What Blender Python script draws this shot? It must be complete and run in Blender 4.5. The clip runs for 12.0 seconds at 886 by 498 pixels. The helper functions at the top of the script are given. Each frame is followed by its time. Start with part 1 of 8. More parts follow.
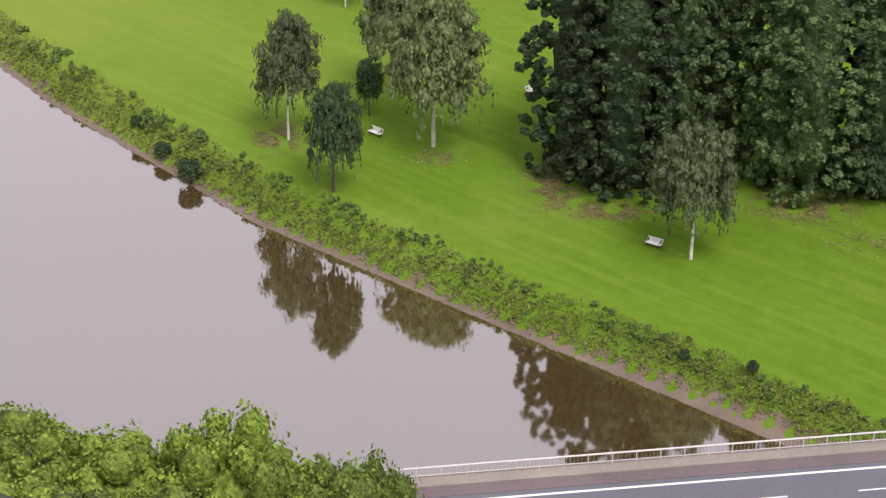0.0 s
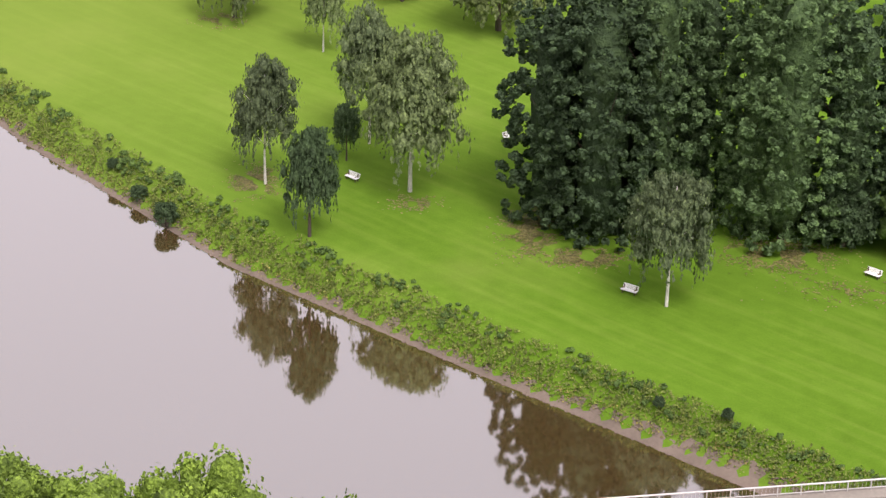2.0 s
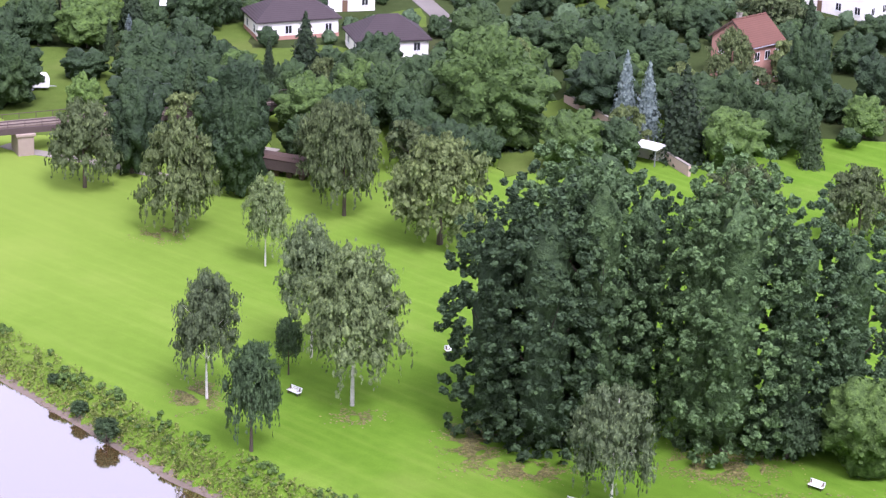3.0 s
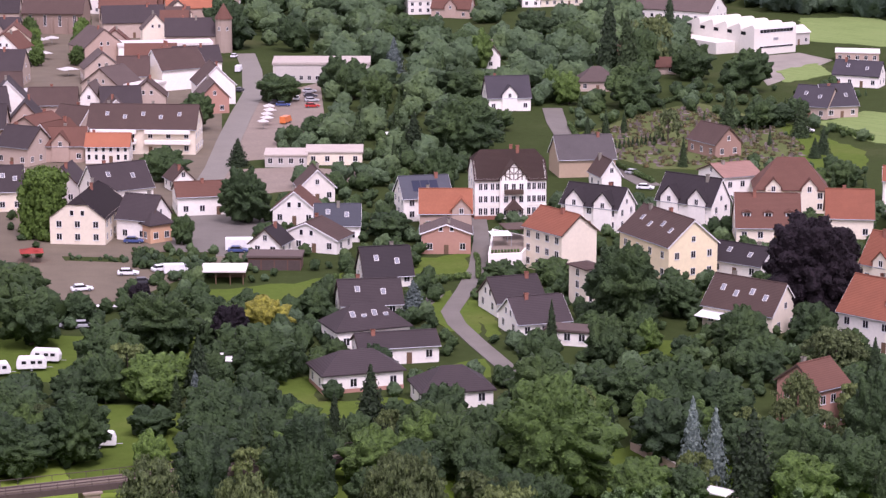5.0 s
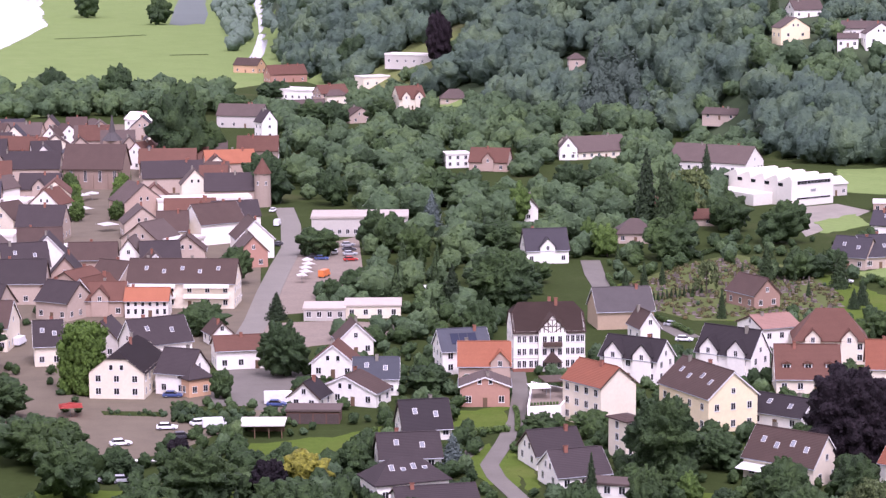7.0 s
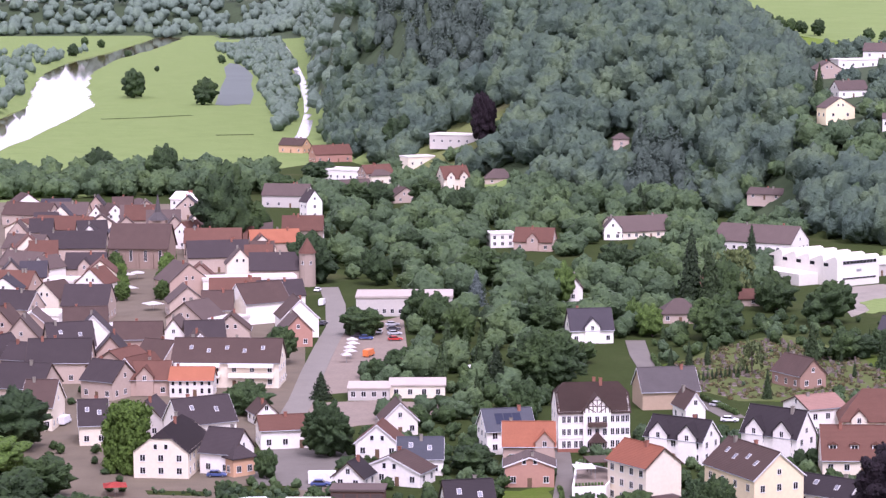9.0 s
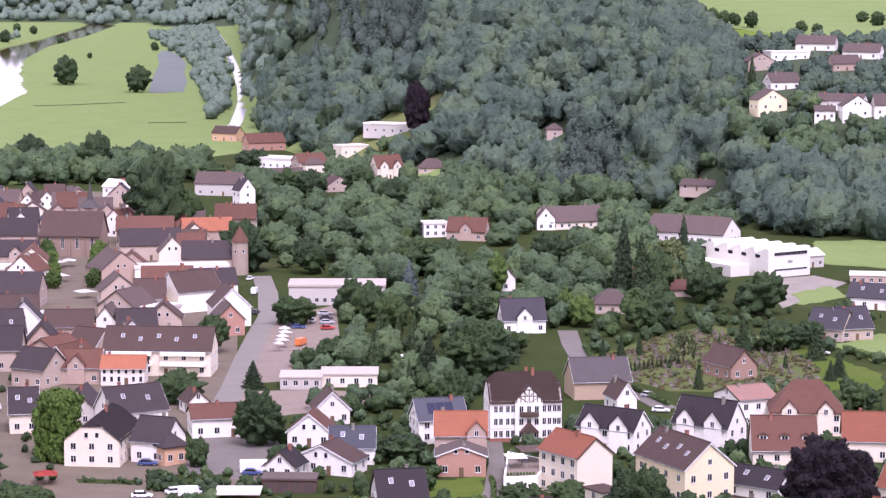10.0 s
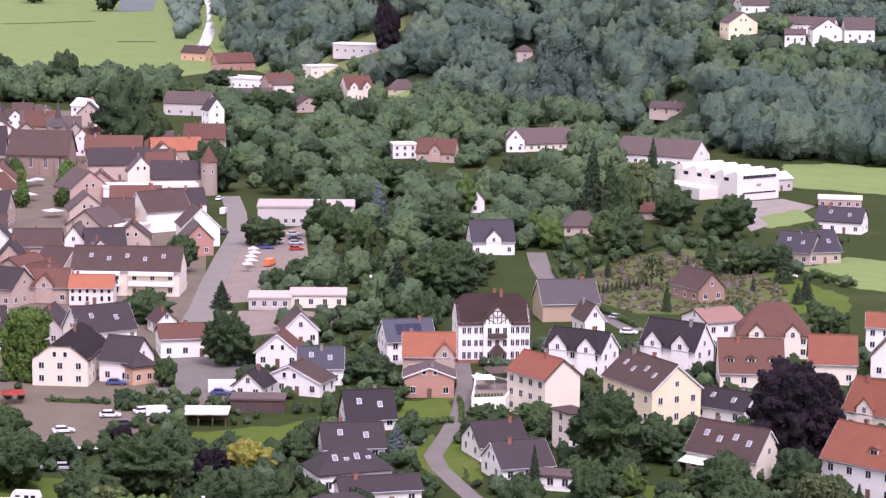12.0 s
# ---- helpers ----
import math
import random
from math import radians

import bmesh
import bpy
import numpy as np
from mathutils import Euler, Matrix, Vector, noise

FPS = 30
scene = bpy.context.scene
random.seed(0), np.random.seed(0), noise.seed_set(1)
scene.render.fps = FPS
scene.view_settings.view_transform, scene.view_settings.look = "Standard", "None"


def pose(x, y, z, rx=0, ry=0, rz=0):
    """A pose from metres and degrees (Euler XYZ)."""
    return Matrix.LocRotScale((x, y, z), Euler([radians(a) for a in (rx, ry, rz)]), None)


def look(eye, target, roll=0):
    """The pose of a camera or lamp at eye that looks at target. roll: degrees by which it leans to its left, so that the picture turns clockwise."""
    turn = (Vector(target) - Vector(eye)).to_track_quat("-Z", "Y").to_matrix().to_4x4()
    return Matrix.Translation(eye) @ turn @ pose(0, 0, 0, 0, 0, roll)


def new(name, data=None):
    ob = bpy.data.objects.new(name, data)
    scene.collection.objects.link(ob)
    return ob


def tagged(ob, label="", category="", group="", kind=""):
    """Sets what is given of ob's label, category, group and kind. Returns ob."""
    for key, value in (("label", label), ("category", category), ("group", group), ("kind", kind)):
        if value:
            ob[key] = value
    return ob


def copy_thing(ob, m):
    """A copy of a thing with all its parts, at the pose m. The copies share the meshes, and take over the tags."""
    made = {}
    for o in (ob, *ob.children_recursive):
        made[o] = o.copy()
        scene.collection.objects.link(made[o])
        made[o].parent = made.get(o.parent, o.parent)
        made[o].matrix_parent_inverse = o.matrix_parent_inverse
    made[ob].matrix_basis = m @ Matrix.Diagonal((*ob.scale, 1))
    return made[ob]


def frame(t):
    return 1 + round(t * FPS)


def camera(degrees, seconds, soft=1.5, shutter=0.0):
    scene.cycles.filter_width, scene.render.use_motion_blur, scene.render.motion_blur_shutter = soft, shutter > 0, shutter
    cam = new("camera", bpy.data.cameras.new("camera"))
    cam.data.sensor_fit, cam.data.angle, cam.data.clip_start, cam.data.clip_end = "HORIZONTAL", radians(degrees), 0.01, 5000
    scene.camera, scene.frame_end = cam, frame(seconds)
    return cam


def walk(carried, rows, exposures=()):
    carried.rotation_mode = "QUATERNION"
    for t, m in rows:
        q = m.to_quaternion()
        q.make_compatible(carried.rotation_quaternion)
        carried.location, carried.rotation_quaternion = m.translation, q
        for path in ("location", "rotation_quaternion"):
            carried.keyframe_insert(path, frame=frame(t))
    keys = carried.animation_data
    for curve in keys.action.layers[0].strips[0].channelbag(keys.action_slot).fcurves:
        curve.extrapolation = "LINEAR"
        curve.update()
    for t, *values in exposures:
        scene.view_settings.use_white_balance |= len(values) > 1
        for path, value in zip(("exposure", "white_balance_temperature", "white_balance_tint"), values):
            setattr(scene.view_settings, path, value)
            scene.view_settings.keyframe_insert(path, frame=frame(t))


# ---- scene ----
cam = camera(21.15, 12.0, soft=1.35)
EYE = Vector((0.0, 0.0, 110.0))
# seconds, yaw, pitch, roll: the camera turns where it stands
ROWS = [
    (0, -0.296, -26.873, 0.845),
    (0.5, -0.383, -26.740, 0.930),
    (1, -0.490, -26.638, 1.123),
    (1.5, -0.394, -26.380, 1.186),
    (2, -0.917, -25.765, 1.598),
    (2.5, -1.477, -23.220, 1.710),
    (3, -2.265, -20.572, 1.865),
    (3.2, -2.222, -19.922, 1.804),
    (4.8, -0.423, -13.178, 0.273),
    (5, -0.465, -12.156, 0.200),
    (5.2, -0.177, -10.694, 0.100),
    (5.5, 0.000, -9.800, 0.000),
    (6, 0.001, -9.328, -0.019),
    (6.5, -0.002, -8.837, 0.016),
    (7, 0.477, -8.467, -0.249),
    (7.3, 0.521, -7.870, -0.600),
    (7.5, 1.700, -6.909, -0.826),
    (7.6, 2.908, -7.011, -1.025),
    (7.7, 3.195, -7.299, -1.192),
    (9.3, 0.515, -6.461, 0.034),
    (9.5, -0.076, -6.739, 0.172),
    (10, -0.075, -6.795, 0.181),
    (10.5, -0.053, -6.717, 0.133),
    (11, 0.025, -6.633, 0.124),
    (11.5, -0.543, -7.435, 0.330),
    (12, -0.842, -8.688, 0.609),
]


def aim(yaw, pitch):
    a, b = radians(yaw), radians(pitch)
    return Vector((-math.sin(a) * math.cos(b), math.cos(a) * math.cos(b), math.sin(b)))


walk(cam, [(t, look(EYE, EYE + aim(yaw, pitch) * 100, roll)) for t, yaw, pitch, roll in ROWS], [(0, 0.5, 6600, 25), (0.3, 0.75, 6600, 25), (0.5, 0.92, 6600, 25), (0.9, 0.77, 6600, 25), (2.2, 0.75, 6600, 25), (2.6, 1.16, 6100, 30), (3.0, 1.24, 5650, 37), (3.2, 1.26, 5550, 38), (4.8, 0.44, 6100, 44), (5.5, 0.56, 6050, 45), (6.5, 0.64, 5950, 44), (7.5, 0.69, 5850, 44), (9.5, 0.69, 5820, 44), (12, 0.62, 5950, 44)])

# ---- sky and light: a bright, thinly overcast day ----
world = bpy.data.worlds.new("sky")
scene.world = world
world.use_nodes = True
wn, wl = world.node_tree.nodes, world.node_tree.links
sky = wn.new("ShaderNodeTexSky")
sky.sky_type, sky.sun_disc, sky.sun_elevation, sky.sun_rotation = "NISHITA", False, radians(52), radians(200)
pale = wn.new("ShaderNodeHueSaturation")
pale.inputs["Saturation"].default_value = 0.12
wl.new(sky.outputs["Color"], pale.inputs["Color"])
wl.new(pale.outputs["Color"], wn["Background"].inputs["Color"])
wn["Background"].inputs["Strength"].default_value = 0.20
lamp = bpy.data.lights.new("sun", "SUN")
lamp.energy, lamp.angle, lamp.color = 2.2, radians(22), (1.0, 0.97, 0.93)
sun = new("sun", lamp)
sun.matrix_world = look((0, 0, 0), (-0.25, 0.55, -0.9))


# ---- materials ----
def mat(name, rough=0.9, metal=0.0, spec=0.3):
    m = bpy.data.materials.new(name)
    m.use_nodes = True
    b = m.node_tree.nodes["Principled BSDF"]
    b.inputs["Roughness"].default_value, b.inputs["Metallic"].default_value = rough, metal
    b.inputs["Specular IOR Level"].default_value = spec
    return m, m.node_tree.nodes, m.node_tree.links, b


def grain(m, scale, detail=4.0, rough=0.6, stretch=None):
    n, l = m.node_tree.nodes, m.node_tree.links
    co = n.new("ShaderNodeNewGeometry")
    tex = n.new("ShaderNodeTexNoise")
    tex.inputs["Scale"].default_value, tex.inputs["Detail"].default_value, tex.inputs["Roughness"].default_value = scale, detail, rough
    if stretch:
        mp = n.new("ShaderNodeMapping")
        mp.vector_type = "TEXTURE"
        mp.inputs["Rotation"].default_value[2] = stretch[3] if len(stretch) > 3 else 0
        mp.inputs["Scale"].default_value = stretch[:3]
        l.new(co.outputs["Position"], mp.inputs["Vector"])
        l.new(mp.outputs["Vector"], tex.inputs["Vector"])
    else:
        l.new(co.outputs["Position"], tex.inputs["Vector"])
    return tex.outputs["Fac"]


def ramp(m, fac, stops):
    n, l = m.node_tree.nodes, m.node_tree.links
    r = n.new("ShaderNodeValToRGB")
    while len(r.color_ramp.elements) < len(stops):
        r.color_ramp.elements.new(0.5)
    for e, (p, c) in zip(r.color_ramp.elements, stops):
        e.position, e.color = p, (*c, 1)
    l.new(fac, r.inputs["Fac"])
    return r.outputs["Color"]


def blend(m, a, b, fac, mode="MIX"):
    n, l = m.node_tree.nodes, m.node_tree.links
    x = n.new("ShaderNodeMix")
    x.data_type, x.blend_type = "RGBA", mode
    for sock, v in ((x.inputs[6], a), (x.inputs[7], b)):
        if isinstance(v, tuple):
            sock.default_value = (*v, 1)
        else:
            l.new(v, sock)
    if isinstance(fac, float):
        x.inputs[0].default_value = fac
    else:
        l.new(fac, x.inputs[0])
    return x.outputs[2]


def bump(m, fac, strength, distance):
    n, l = m.node_tree.nodes, m.node_tree.links
    b = n.new("ShaderNodeBump")
    b.inputs["Strength"].default_value, b.inputs["Distance"].default_value = strength, distance
    l.new(fac, b.inputs["Height"])
    l.new(b.outputs["Normal"], n["Principled BSDF"].inputs["Normal"])


def tint(c, k):
    return tuple(min(1.0, v * k) for v in c)


def surface(name, c, rough=0.9, spread=0.25, big=0.15, small=2.5, metal=0.0, rand=0.0, relief=0.0):
    """A worn, slightly stained surface: two scales of variation round one base colour."""
    m, n, l, b = mat(name, rough, metal)
    f1, f2 = grain(m, big), grain(m, small, 6)
    col = ramp(m, f1, [(0.3, tint(c, 1 - spread)), (0.7, tint(c, 1 + spread * 0.6))])
    col = blend(m, col, ramp(m, f2, [(0.3, tint(c, 0.75)), (0.65, tint(c, 1.12))]), 0.45)
    if rand:
        oi = n.new("ShaderNodeObjectInfo")
        col = blend(m, col, ramp(m, oi.outputs["Random"], [(0.0, tint(c, 1 - rand)), (1.0, tint(c, 1 + rand))]), 0.5)
    l.new(col, b.inputs["Base Color"])
    if relief:
        bump(m, f2, 0.6, relief)
    return m


def leafy(name, c, spread=0.45, warm=(1.12, 1.08, 0.85), patches=0.0, fine=1.5, mottle=1.0):
    """Foliage: every leaf clump its own shade, every plant a little different."""
    m, n, l, b = mat(name, 0.65, spec=0.28)
    g = n.new("ShaderNodeNewGeometry")
    oi = n.new("ShaderNodeObjectInfo")
    w = tuple(a * k for a, k in zip(c, warm))
    col = ramp(m, g.outputs["Random Per Island"], [(0.0, tint(c, 1 - spread)), (0.55, c), (1.0, tint(w, 1 + spread))])
    col = blend(m, col, ramp(m, oi.outputs["Random"], [(0.0, tint(c, 0.55)), (0.45, c), (0.75, tint(w, 1.2)), (1.0, tint(w, 1.6))]), 0.6)
    if patches:
        tone = ramp(m, grain(m, 0.045, 3, 0.7), [(0.34, tint((c[0] * 0.8, c[1] * 0.9, c[2] * 1.15), 0.6)), (0.5, c), (0.66, tint((c[0] * 1.25, c[1] * 1.15, c[2] * 0.8), 1.25))])
        col = blend(m, col, tone, patches)
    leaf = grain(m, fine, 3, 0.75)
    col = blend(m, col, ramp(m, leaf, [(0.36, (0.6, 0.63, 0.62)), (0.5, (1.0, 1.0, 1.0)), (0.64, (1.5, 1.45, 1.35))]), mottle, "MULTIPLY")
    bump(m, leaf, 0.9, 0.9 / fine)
    l.new(col, b.inputs["Base Color"])
    thin = n.new("ShaderNodeBsdfTranslucent")
    l.new(col, thin.inputs["Color"])
    mix = n.new("ShaderNodeMixShader")
    mix.inputs[0].default_value = 0.18
    l.new(b.outputs[0], mix.inputs[1])
    l.new(thin.outputs[0], mix.inputs[2])
    l.new(mix.outputs[0], n["Material Output"].inputs["Surface"])
    return m


def grass(name, c, dry, stripe=0.0, drift=False):
    m, n, l, b = mat(name, 0.95, spec=0.02)
    f1, f2, f3 = grain(m, 0.035, 5), grain(m, 0.5, 6), grain(m, 6.0, 4)
    col = ramp(m, f1, [(0.35, tint(c, 0.82)), (0.55, c), (0.72, tint(dry, 0.9))])
    col = blend(m, col, ramp(m, f2, [(0.25, tint(c, 0.6)), (0.6, tint(c, 1.15)), (0.8, dry)]), 0.4)
    col = blend(m, col, ramp(m, f3, [(0.3, tint(c, 0.55)), (0.7, tint(c, 1.35))]), 0.3)
    if stripe:
        f4 = grain(m, 0.6, 3, 0.5, (14.0, 1.0, 1.0, radians(137)))
        col = blend(m, col, ramp(m, f4, [(0.38, tint(c, 0.6)), (0.5, c), (0.64, tint(dry, 1.15))]), stripe)
    if drift:  # the meadow blends to its paler, yellower tone upstream
        pos = n.new("ShaderNodeNewGeometry")
        dot = n.new("ShaderNodeVectorMath")
        dot.operation = "DOT_PRODUCT"
        dot.inputs[1].default_value = (-0.9 / 150, 0.5 / 150, 0)
        l.new(pos.outputs["Position"], dot.inputs[0])
        add = n.new("ShaderNodeMath")
        add.operation = "ADD"
        l.new(dot.outputs["Value"], add.inputs[0])
        wob = n.new("ShaderNodeMath")
        wob.operation = "MULTIPLY_ADD"
        wob.inputs[1].default_value, wob.inputs[2].default_value = 0.5, -0.98
        l.new(f1, wob.inputs[0])
        l.new(wob.outputs[0], add.inputs[1])
        keep = n.new("ShaderNodeClamp")
        keep.inputs["Max"].default_value = 0.75
        l.new(add.outputs[0], keep.inputs["Value"])
        col = blend(m, col, dry, keep.outputs[0])
    l.new(col, b.inputs["Base Color"])
    bump(m, f3, 0.5, 0.08)
    return m


def roofing(name, c):
    """Tiled roof: fine courses, patches of weathering and a shade of its own for each roof."""
    m, n, l, b = mat(name, 0.8, spec=0.3)
    oi = n.new("ShaderNodeObjectInfo")
    tc = n.new("ShaderNodeTexCoord")
    wave = n.new("ShaderNodeTexWave")
    wave.bands_direction = "Z"
    wave.inputs["Scale"].default_value, wave.inputs["Distortion"].default_value = 1.3, 0.6
    l.new(tc.outputs["Object"], wave.inputs["Vector"])
    f1, f2 = grain(m, 0.3, 5), grain(m, 3.0, 5)
    col = ramp(m, f1, [(0.3, tint(c, 0.7)), (0.55, c), (0.75, tint(c, 1.35))])
    col = blend(m, col, ramp(m, f2, [(0.3, tint(c, 0.6)), (0.7, tint(c, 1.3))]), 0.4)
    col = blend(m, col, ramp(m, oi.outputs["Random"], [(0.0, tint(c, 0.65)), (1.0, tint(c, 1.4))]), 0.4)
    col = blend(m, col, ramp(m, wave.outputs["Fac"], [(0.0, tint(c, 0.7)), (0.4, tint(c, 1.1))]), 0.25)
    l.new(col, b.inputs["Base Color"])
    bump(m, wave.outputs["Fac"], 0.5, 0.05)
    return m


M = {
    "meadow": grass("meadow_grass", (0.098, 0.192, 0.016), (0.20, 0.27, 0.05), 0.13, True),
    "garden": grass("garden_ground", (0.042, 0.060, 0.019), (0.105, 0.10, 0.05), 0.0),
    "lawn": grass("lawn_grass", (0.085, 0.128, 0.024), (0.15, 0.16, 0.05), 0.0),
    "field": grass("field_grass", (0.18, 0.25, 0.085), (0.23, 0.27, 0.11), 0.15),
    "wood_floor": surface("forest_floor", (0.045, 0.07, 0.03), 0.95, spread=0.4),
    "thin_grass": grass("thin_grass", (0.135, 0.20, 0.035), (0.21, 0.21, 0.075), 0.0),
    "slope_grass": grass("slope_grass", (0.14, 0.165, 0.06), (0.27, 0.23, 0.15), 0.0),
    "dry_grass": leafy("dry_grass_blades", (0.19, 0.175, 0.065), 0.3),
    "beds": grass("grave_beds", (0.10, 0.125, 0.045), (0.22, 0.175, 0.12), 0.0),
    # matte grey in place of water: the backwater's sky reflection as a colour
    "pond_grey": surface("pond_sky_grey", (0.135, 0.16, 0.145), 0.9, spread=0.15, big=0.01),
    "earth": surface("bare_earth", (0.22, 0.17, 0.10), relief=0.05),
    "asphalt": surface("asphalt", (0.165, 0.15, 0.128), 0.85, small=4, relief=0.01),
    "street": surface("pale_asphalt", (0.205, 0.188, 0.158), 0.75, spread=0.12, small=3, relief=0.01),
    "plaza": surface("plaza_slabs", (0.235, 0.19, 0.15), 0.9, spread=0.2, small=1.2, relief=0.01),
    "wet": surface("wet_road", (0.30, 0.29, 0.28), 0.22, spread=0.1),
    "road": surface("dark_asphalt", (0.12, 0.125, 0.14), 0.8, spread=0.12, small=4),
    "paving": surface("reddish_paving", (0.152, 0.124, 0.086), 0.9, relief=0.01),
    "concrete": surface("concrete", (0.26, 0.235, 0.195), 0.9, small=3),
    "gravel": surface("shore_gravel", (0.17, 0.135, 0.105), 0.95, spread=0.4, small=3.0, relief=0.06),
    "line": surface("road_paint", (0.75, 0.75, 0.73), 0.7, spread=0.08),
    "steel": surface("galvanised_steel", (0.62, 0.60, 0.57), 0.55, spread=0.1, metal=0.3),
    "rust": surface("rusty_brown_steel", (0.085, 0.062, 0.055), 0.8),
    "bark": surface("dark_bark", (0.10, 0.08, 0.06), 0.95, small=5, relief=0.05),
    "birchbark": surface("birch_bark", (0.62, 0.59, 0.54), 0.8, spread=0.5, big=1.2, small=4),
    "wood": surface("brown_wood", (0.16, 0.10, 0.06), 0.8),
    "boards": surface("white_painted_boards", (0.82, 0.81, 0.78), 0.6, spread=0.05),
    "timber": surface("dark_timber", (0.09, 0.06, 0.045), 0.8),
    "tin": surface("dull_metal", (0.35, 0.36, 0.38), 0.5, metal=0.5),
    "rubber": surface("black_rubber", (0.02, 0.02, 0.02), 0.8),
    "frame": surface("white_window_frame", (0.75, 0.74, 0.72), 0.6, spread=0.05),
    "brickred": surface("brick_chimney", (0.30, 0.13, 0.09), 0.9),
    "stone": surface("grey_gravestone", (0.15, 0.125, 0.105), 0.8, rand=0.5),
    "panel": surface("solar_panel", (0.03, 0.035, 0.06), 0.25),
    "redcloth": surface("red_cloth", (0.55, 0.10, 0.08), 0.8),
    "heather": leafy("grave_shrubs", (0.082, 0.10, 0.045), 0.6, (1.9, 1.05, 1.0)),
    "hedge": leafy("hedge_leaves", (0.07, 0.12, 0.04)),
}
WALLS = {"hall": (0.66, 0.65, 0.61), "white": (0.84, 0.83, 0.80), "cream": (0.77, 0.71, 0.60), "yellow": (0.79, 0.70, 0.49), "ochre": (0.44, 0.34, 0.25), "tan": (0.46, 0.38, 0.33), "pink": (0.43, 0.33, 0.28),
         "brick": (0.42, 0.24, 0.19), "timber": (0.74, 0.71, 0.67), "orangewall": (0.60, 0.38, 0.25), "greywall": (0.50, 0.48, 0.46),
         "chapel": (0.33, 0.215, 0.175), "sandstone": (0.28, 0.21, 0.175), "brown": (0.13, 0.075, 0.06), "whitebrick": (0.70, 0.66, 0.63), "stone": (0.33, 0.27, 0.23)}
ROOFS = {"brown": (0.088, 0.060, 0.053), "black": (0.032, 0.027, 0.032), "grey": (0.095, 0.09, 0.095), "red": (0.24, 0.092, 0.056), "orange": (0.36, 0.14, 0.08),
         "redbrown": (0.14, 0.07, 0.052), "pinkroof": (0.32, 0.20, 0.17), "greybrown": (0.115, 0.09, 0.085), "greyblue": (0.075, 0.085, 0.11),
         "dark": (0.055, 0.045, 0.05), "slate": (0.055, 0.052, 0.065), "whiteroof": (0.84, 0.84, 0.84), "gravelroof": (0.50, 0.47, 0.44)}
WALL = {k: surface("plaster_" + k, (c[0] * 1.01, c[1] * 0.98, c[2] * 0.92), 0.9, spread=0.1, small=1.5, rand=0.1) for k, c in WALLS.items()}
ROOF = {k: roofing("roof_tiles_" + k, (c[0] * 0.86, c[1] * 0.80, c[2] * 0.74)) for k, c in ROOFS.items()}
glass, gn, gl, gb = mat("window_glass", 0.12, spec=0.6)
gb.inputs["Base Color"].default_value = (0.018, 0.018, 0.022, 1)
LEAF = {
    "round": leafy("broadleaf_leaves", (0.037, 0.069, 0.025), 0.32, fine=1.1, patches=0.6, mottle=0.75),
    # green paled for haze over the far garden trees; bright bushes share it
    "garden_far": leafy("haze_paled_garden_leaves", (0.068, 0.114, 0.056), 0.5, fine=0.9, patches=0.6, mottle=0.6),
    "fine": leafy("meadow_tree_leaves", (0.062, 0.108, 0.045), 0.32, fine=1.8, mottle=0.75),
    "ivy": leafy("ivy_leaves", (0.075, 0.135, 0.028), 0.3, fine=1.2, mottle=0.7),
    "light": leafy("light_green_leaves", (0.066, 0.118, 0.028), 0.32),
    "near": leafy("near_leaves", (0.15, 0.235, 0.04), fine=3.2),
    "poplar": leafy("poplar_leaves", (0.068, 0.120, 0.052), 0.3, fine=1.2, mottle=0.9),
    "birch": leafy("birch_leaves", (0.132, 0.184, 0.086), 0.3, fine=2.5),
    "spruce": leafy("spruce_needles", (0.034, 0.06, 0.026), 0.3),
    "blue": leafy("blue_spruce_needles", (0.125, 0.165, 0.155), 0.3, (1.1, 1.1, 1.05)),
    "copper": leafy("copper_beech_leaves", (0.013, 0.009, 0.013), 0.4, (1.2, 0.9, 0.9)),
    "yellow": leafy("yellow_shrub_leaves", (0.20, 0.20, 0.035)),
    # paler, bluer green with little contrast stands in for haze on the hill
    "forest": leafy("hazed_forest_leaves", (0.096, 0.150, 0.102), 0.18, patches=0.5, fine=0.45, mottle=0.4),
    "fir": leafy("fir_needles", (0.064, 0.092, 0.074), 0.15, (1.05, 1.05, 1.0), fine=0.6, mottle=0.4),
    # palest leaf green: the haze of distance is put into its base colour
    "distant": leafy("hazed_distant_leaves", (0.135, 0.195, 0.165), 0.1, fine=0.3, mottle=0.3),
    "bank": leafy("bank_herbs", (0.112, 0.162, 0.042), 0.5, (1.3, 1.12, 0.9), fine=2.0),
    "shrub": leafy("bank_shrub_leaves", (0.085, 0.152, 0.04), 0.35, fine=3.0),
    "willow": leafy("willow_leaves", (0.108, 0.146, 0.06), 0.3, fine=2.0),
}

water, n_, l_, b_ = mat("river_water", 0.04, spec=0.9)
b_.inputs["IOR"].default_value = 3.1
b_.inputs["Base Color"].default_value = (0.078, 0.050, 0.018, 1)
bump(water, grain(water, 0.35, 3, 0.5), 0.06, 0.05)


# ---- mesh helpers ----
def mesh_of(name, verts, faces, *mats):
    me = bpy.data.meshes.new(name)
    me.from_pydata([tuple(v) for v in verts], [], faces)
    for m in mats:
        me.materials.append(m)
    return me


def link(name, me, parent=None, at=None, label=""):
    ob = new(name, me)
    if parent is not None:
        ob.parent = parent
    if at is not None:
        ob.matrix_basis = at
    if label:
        ob["label"] = label
    return ob


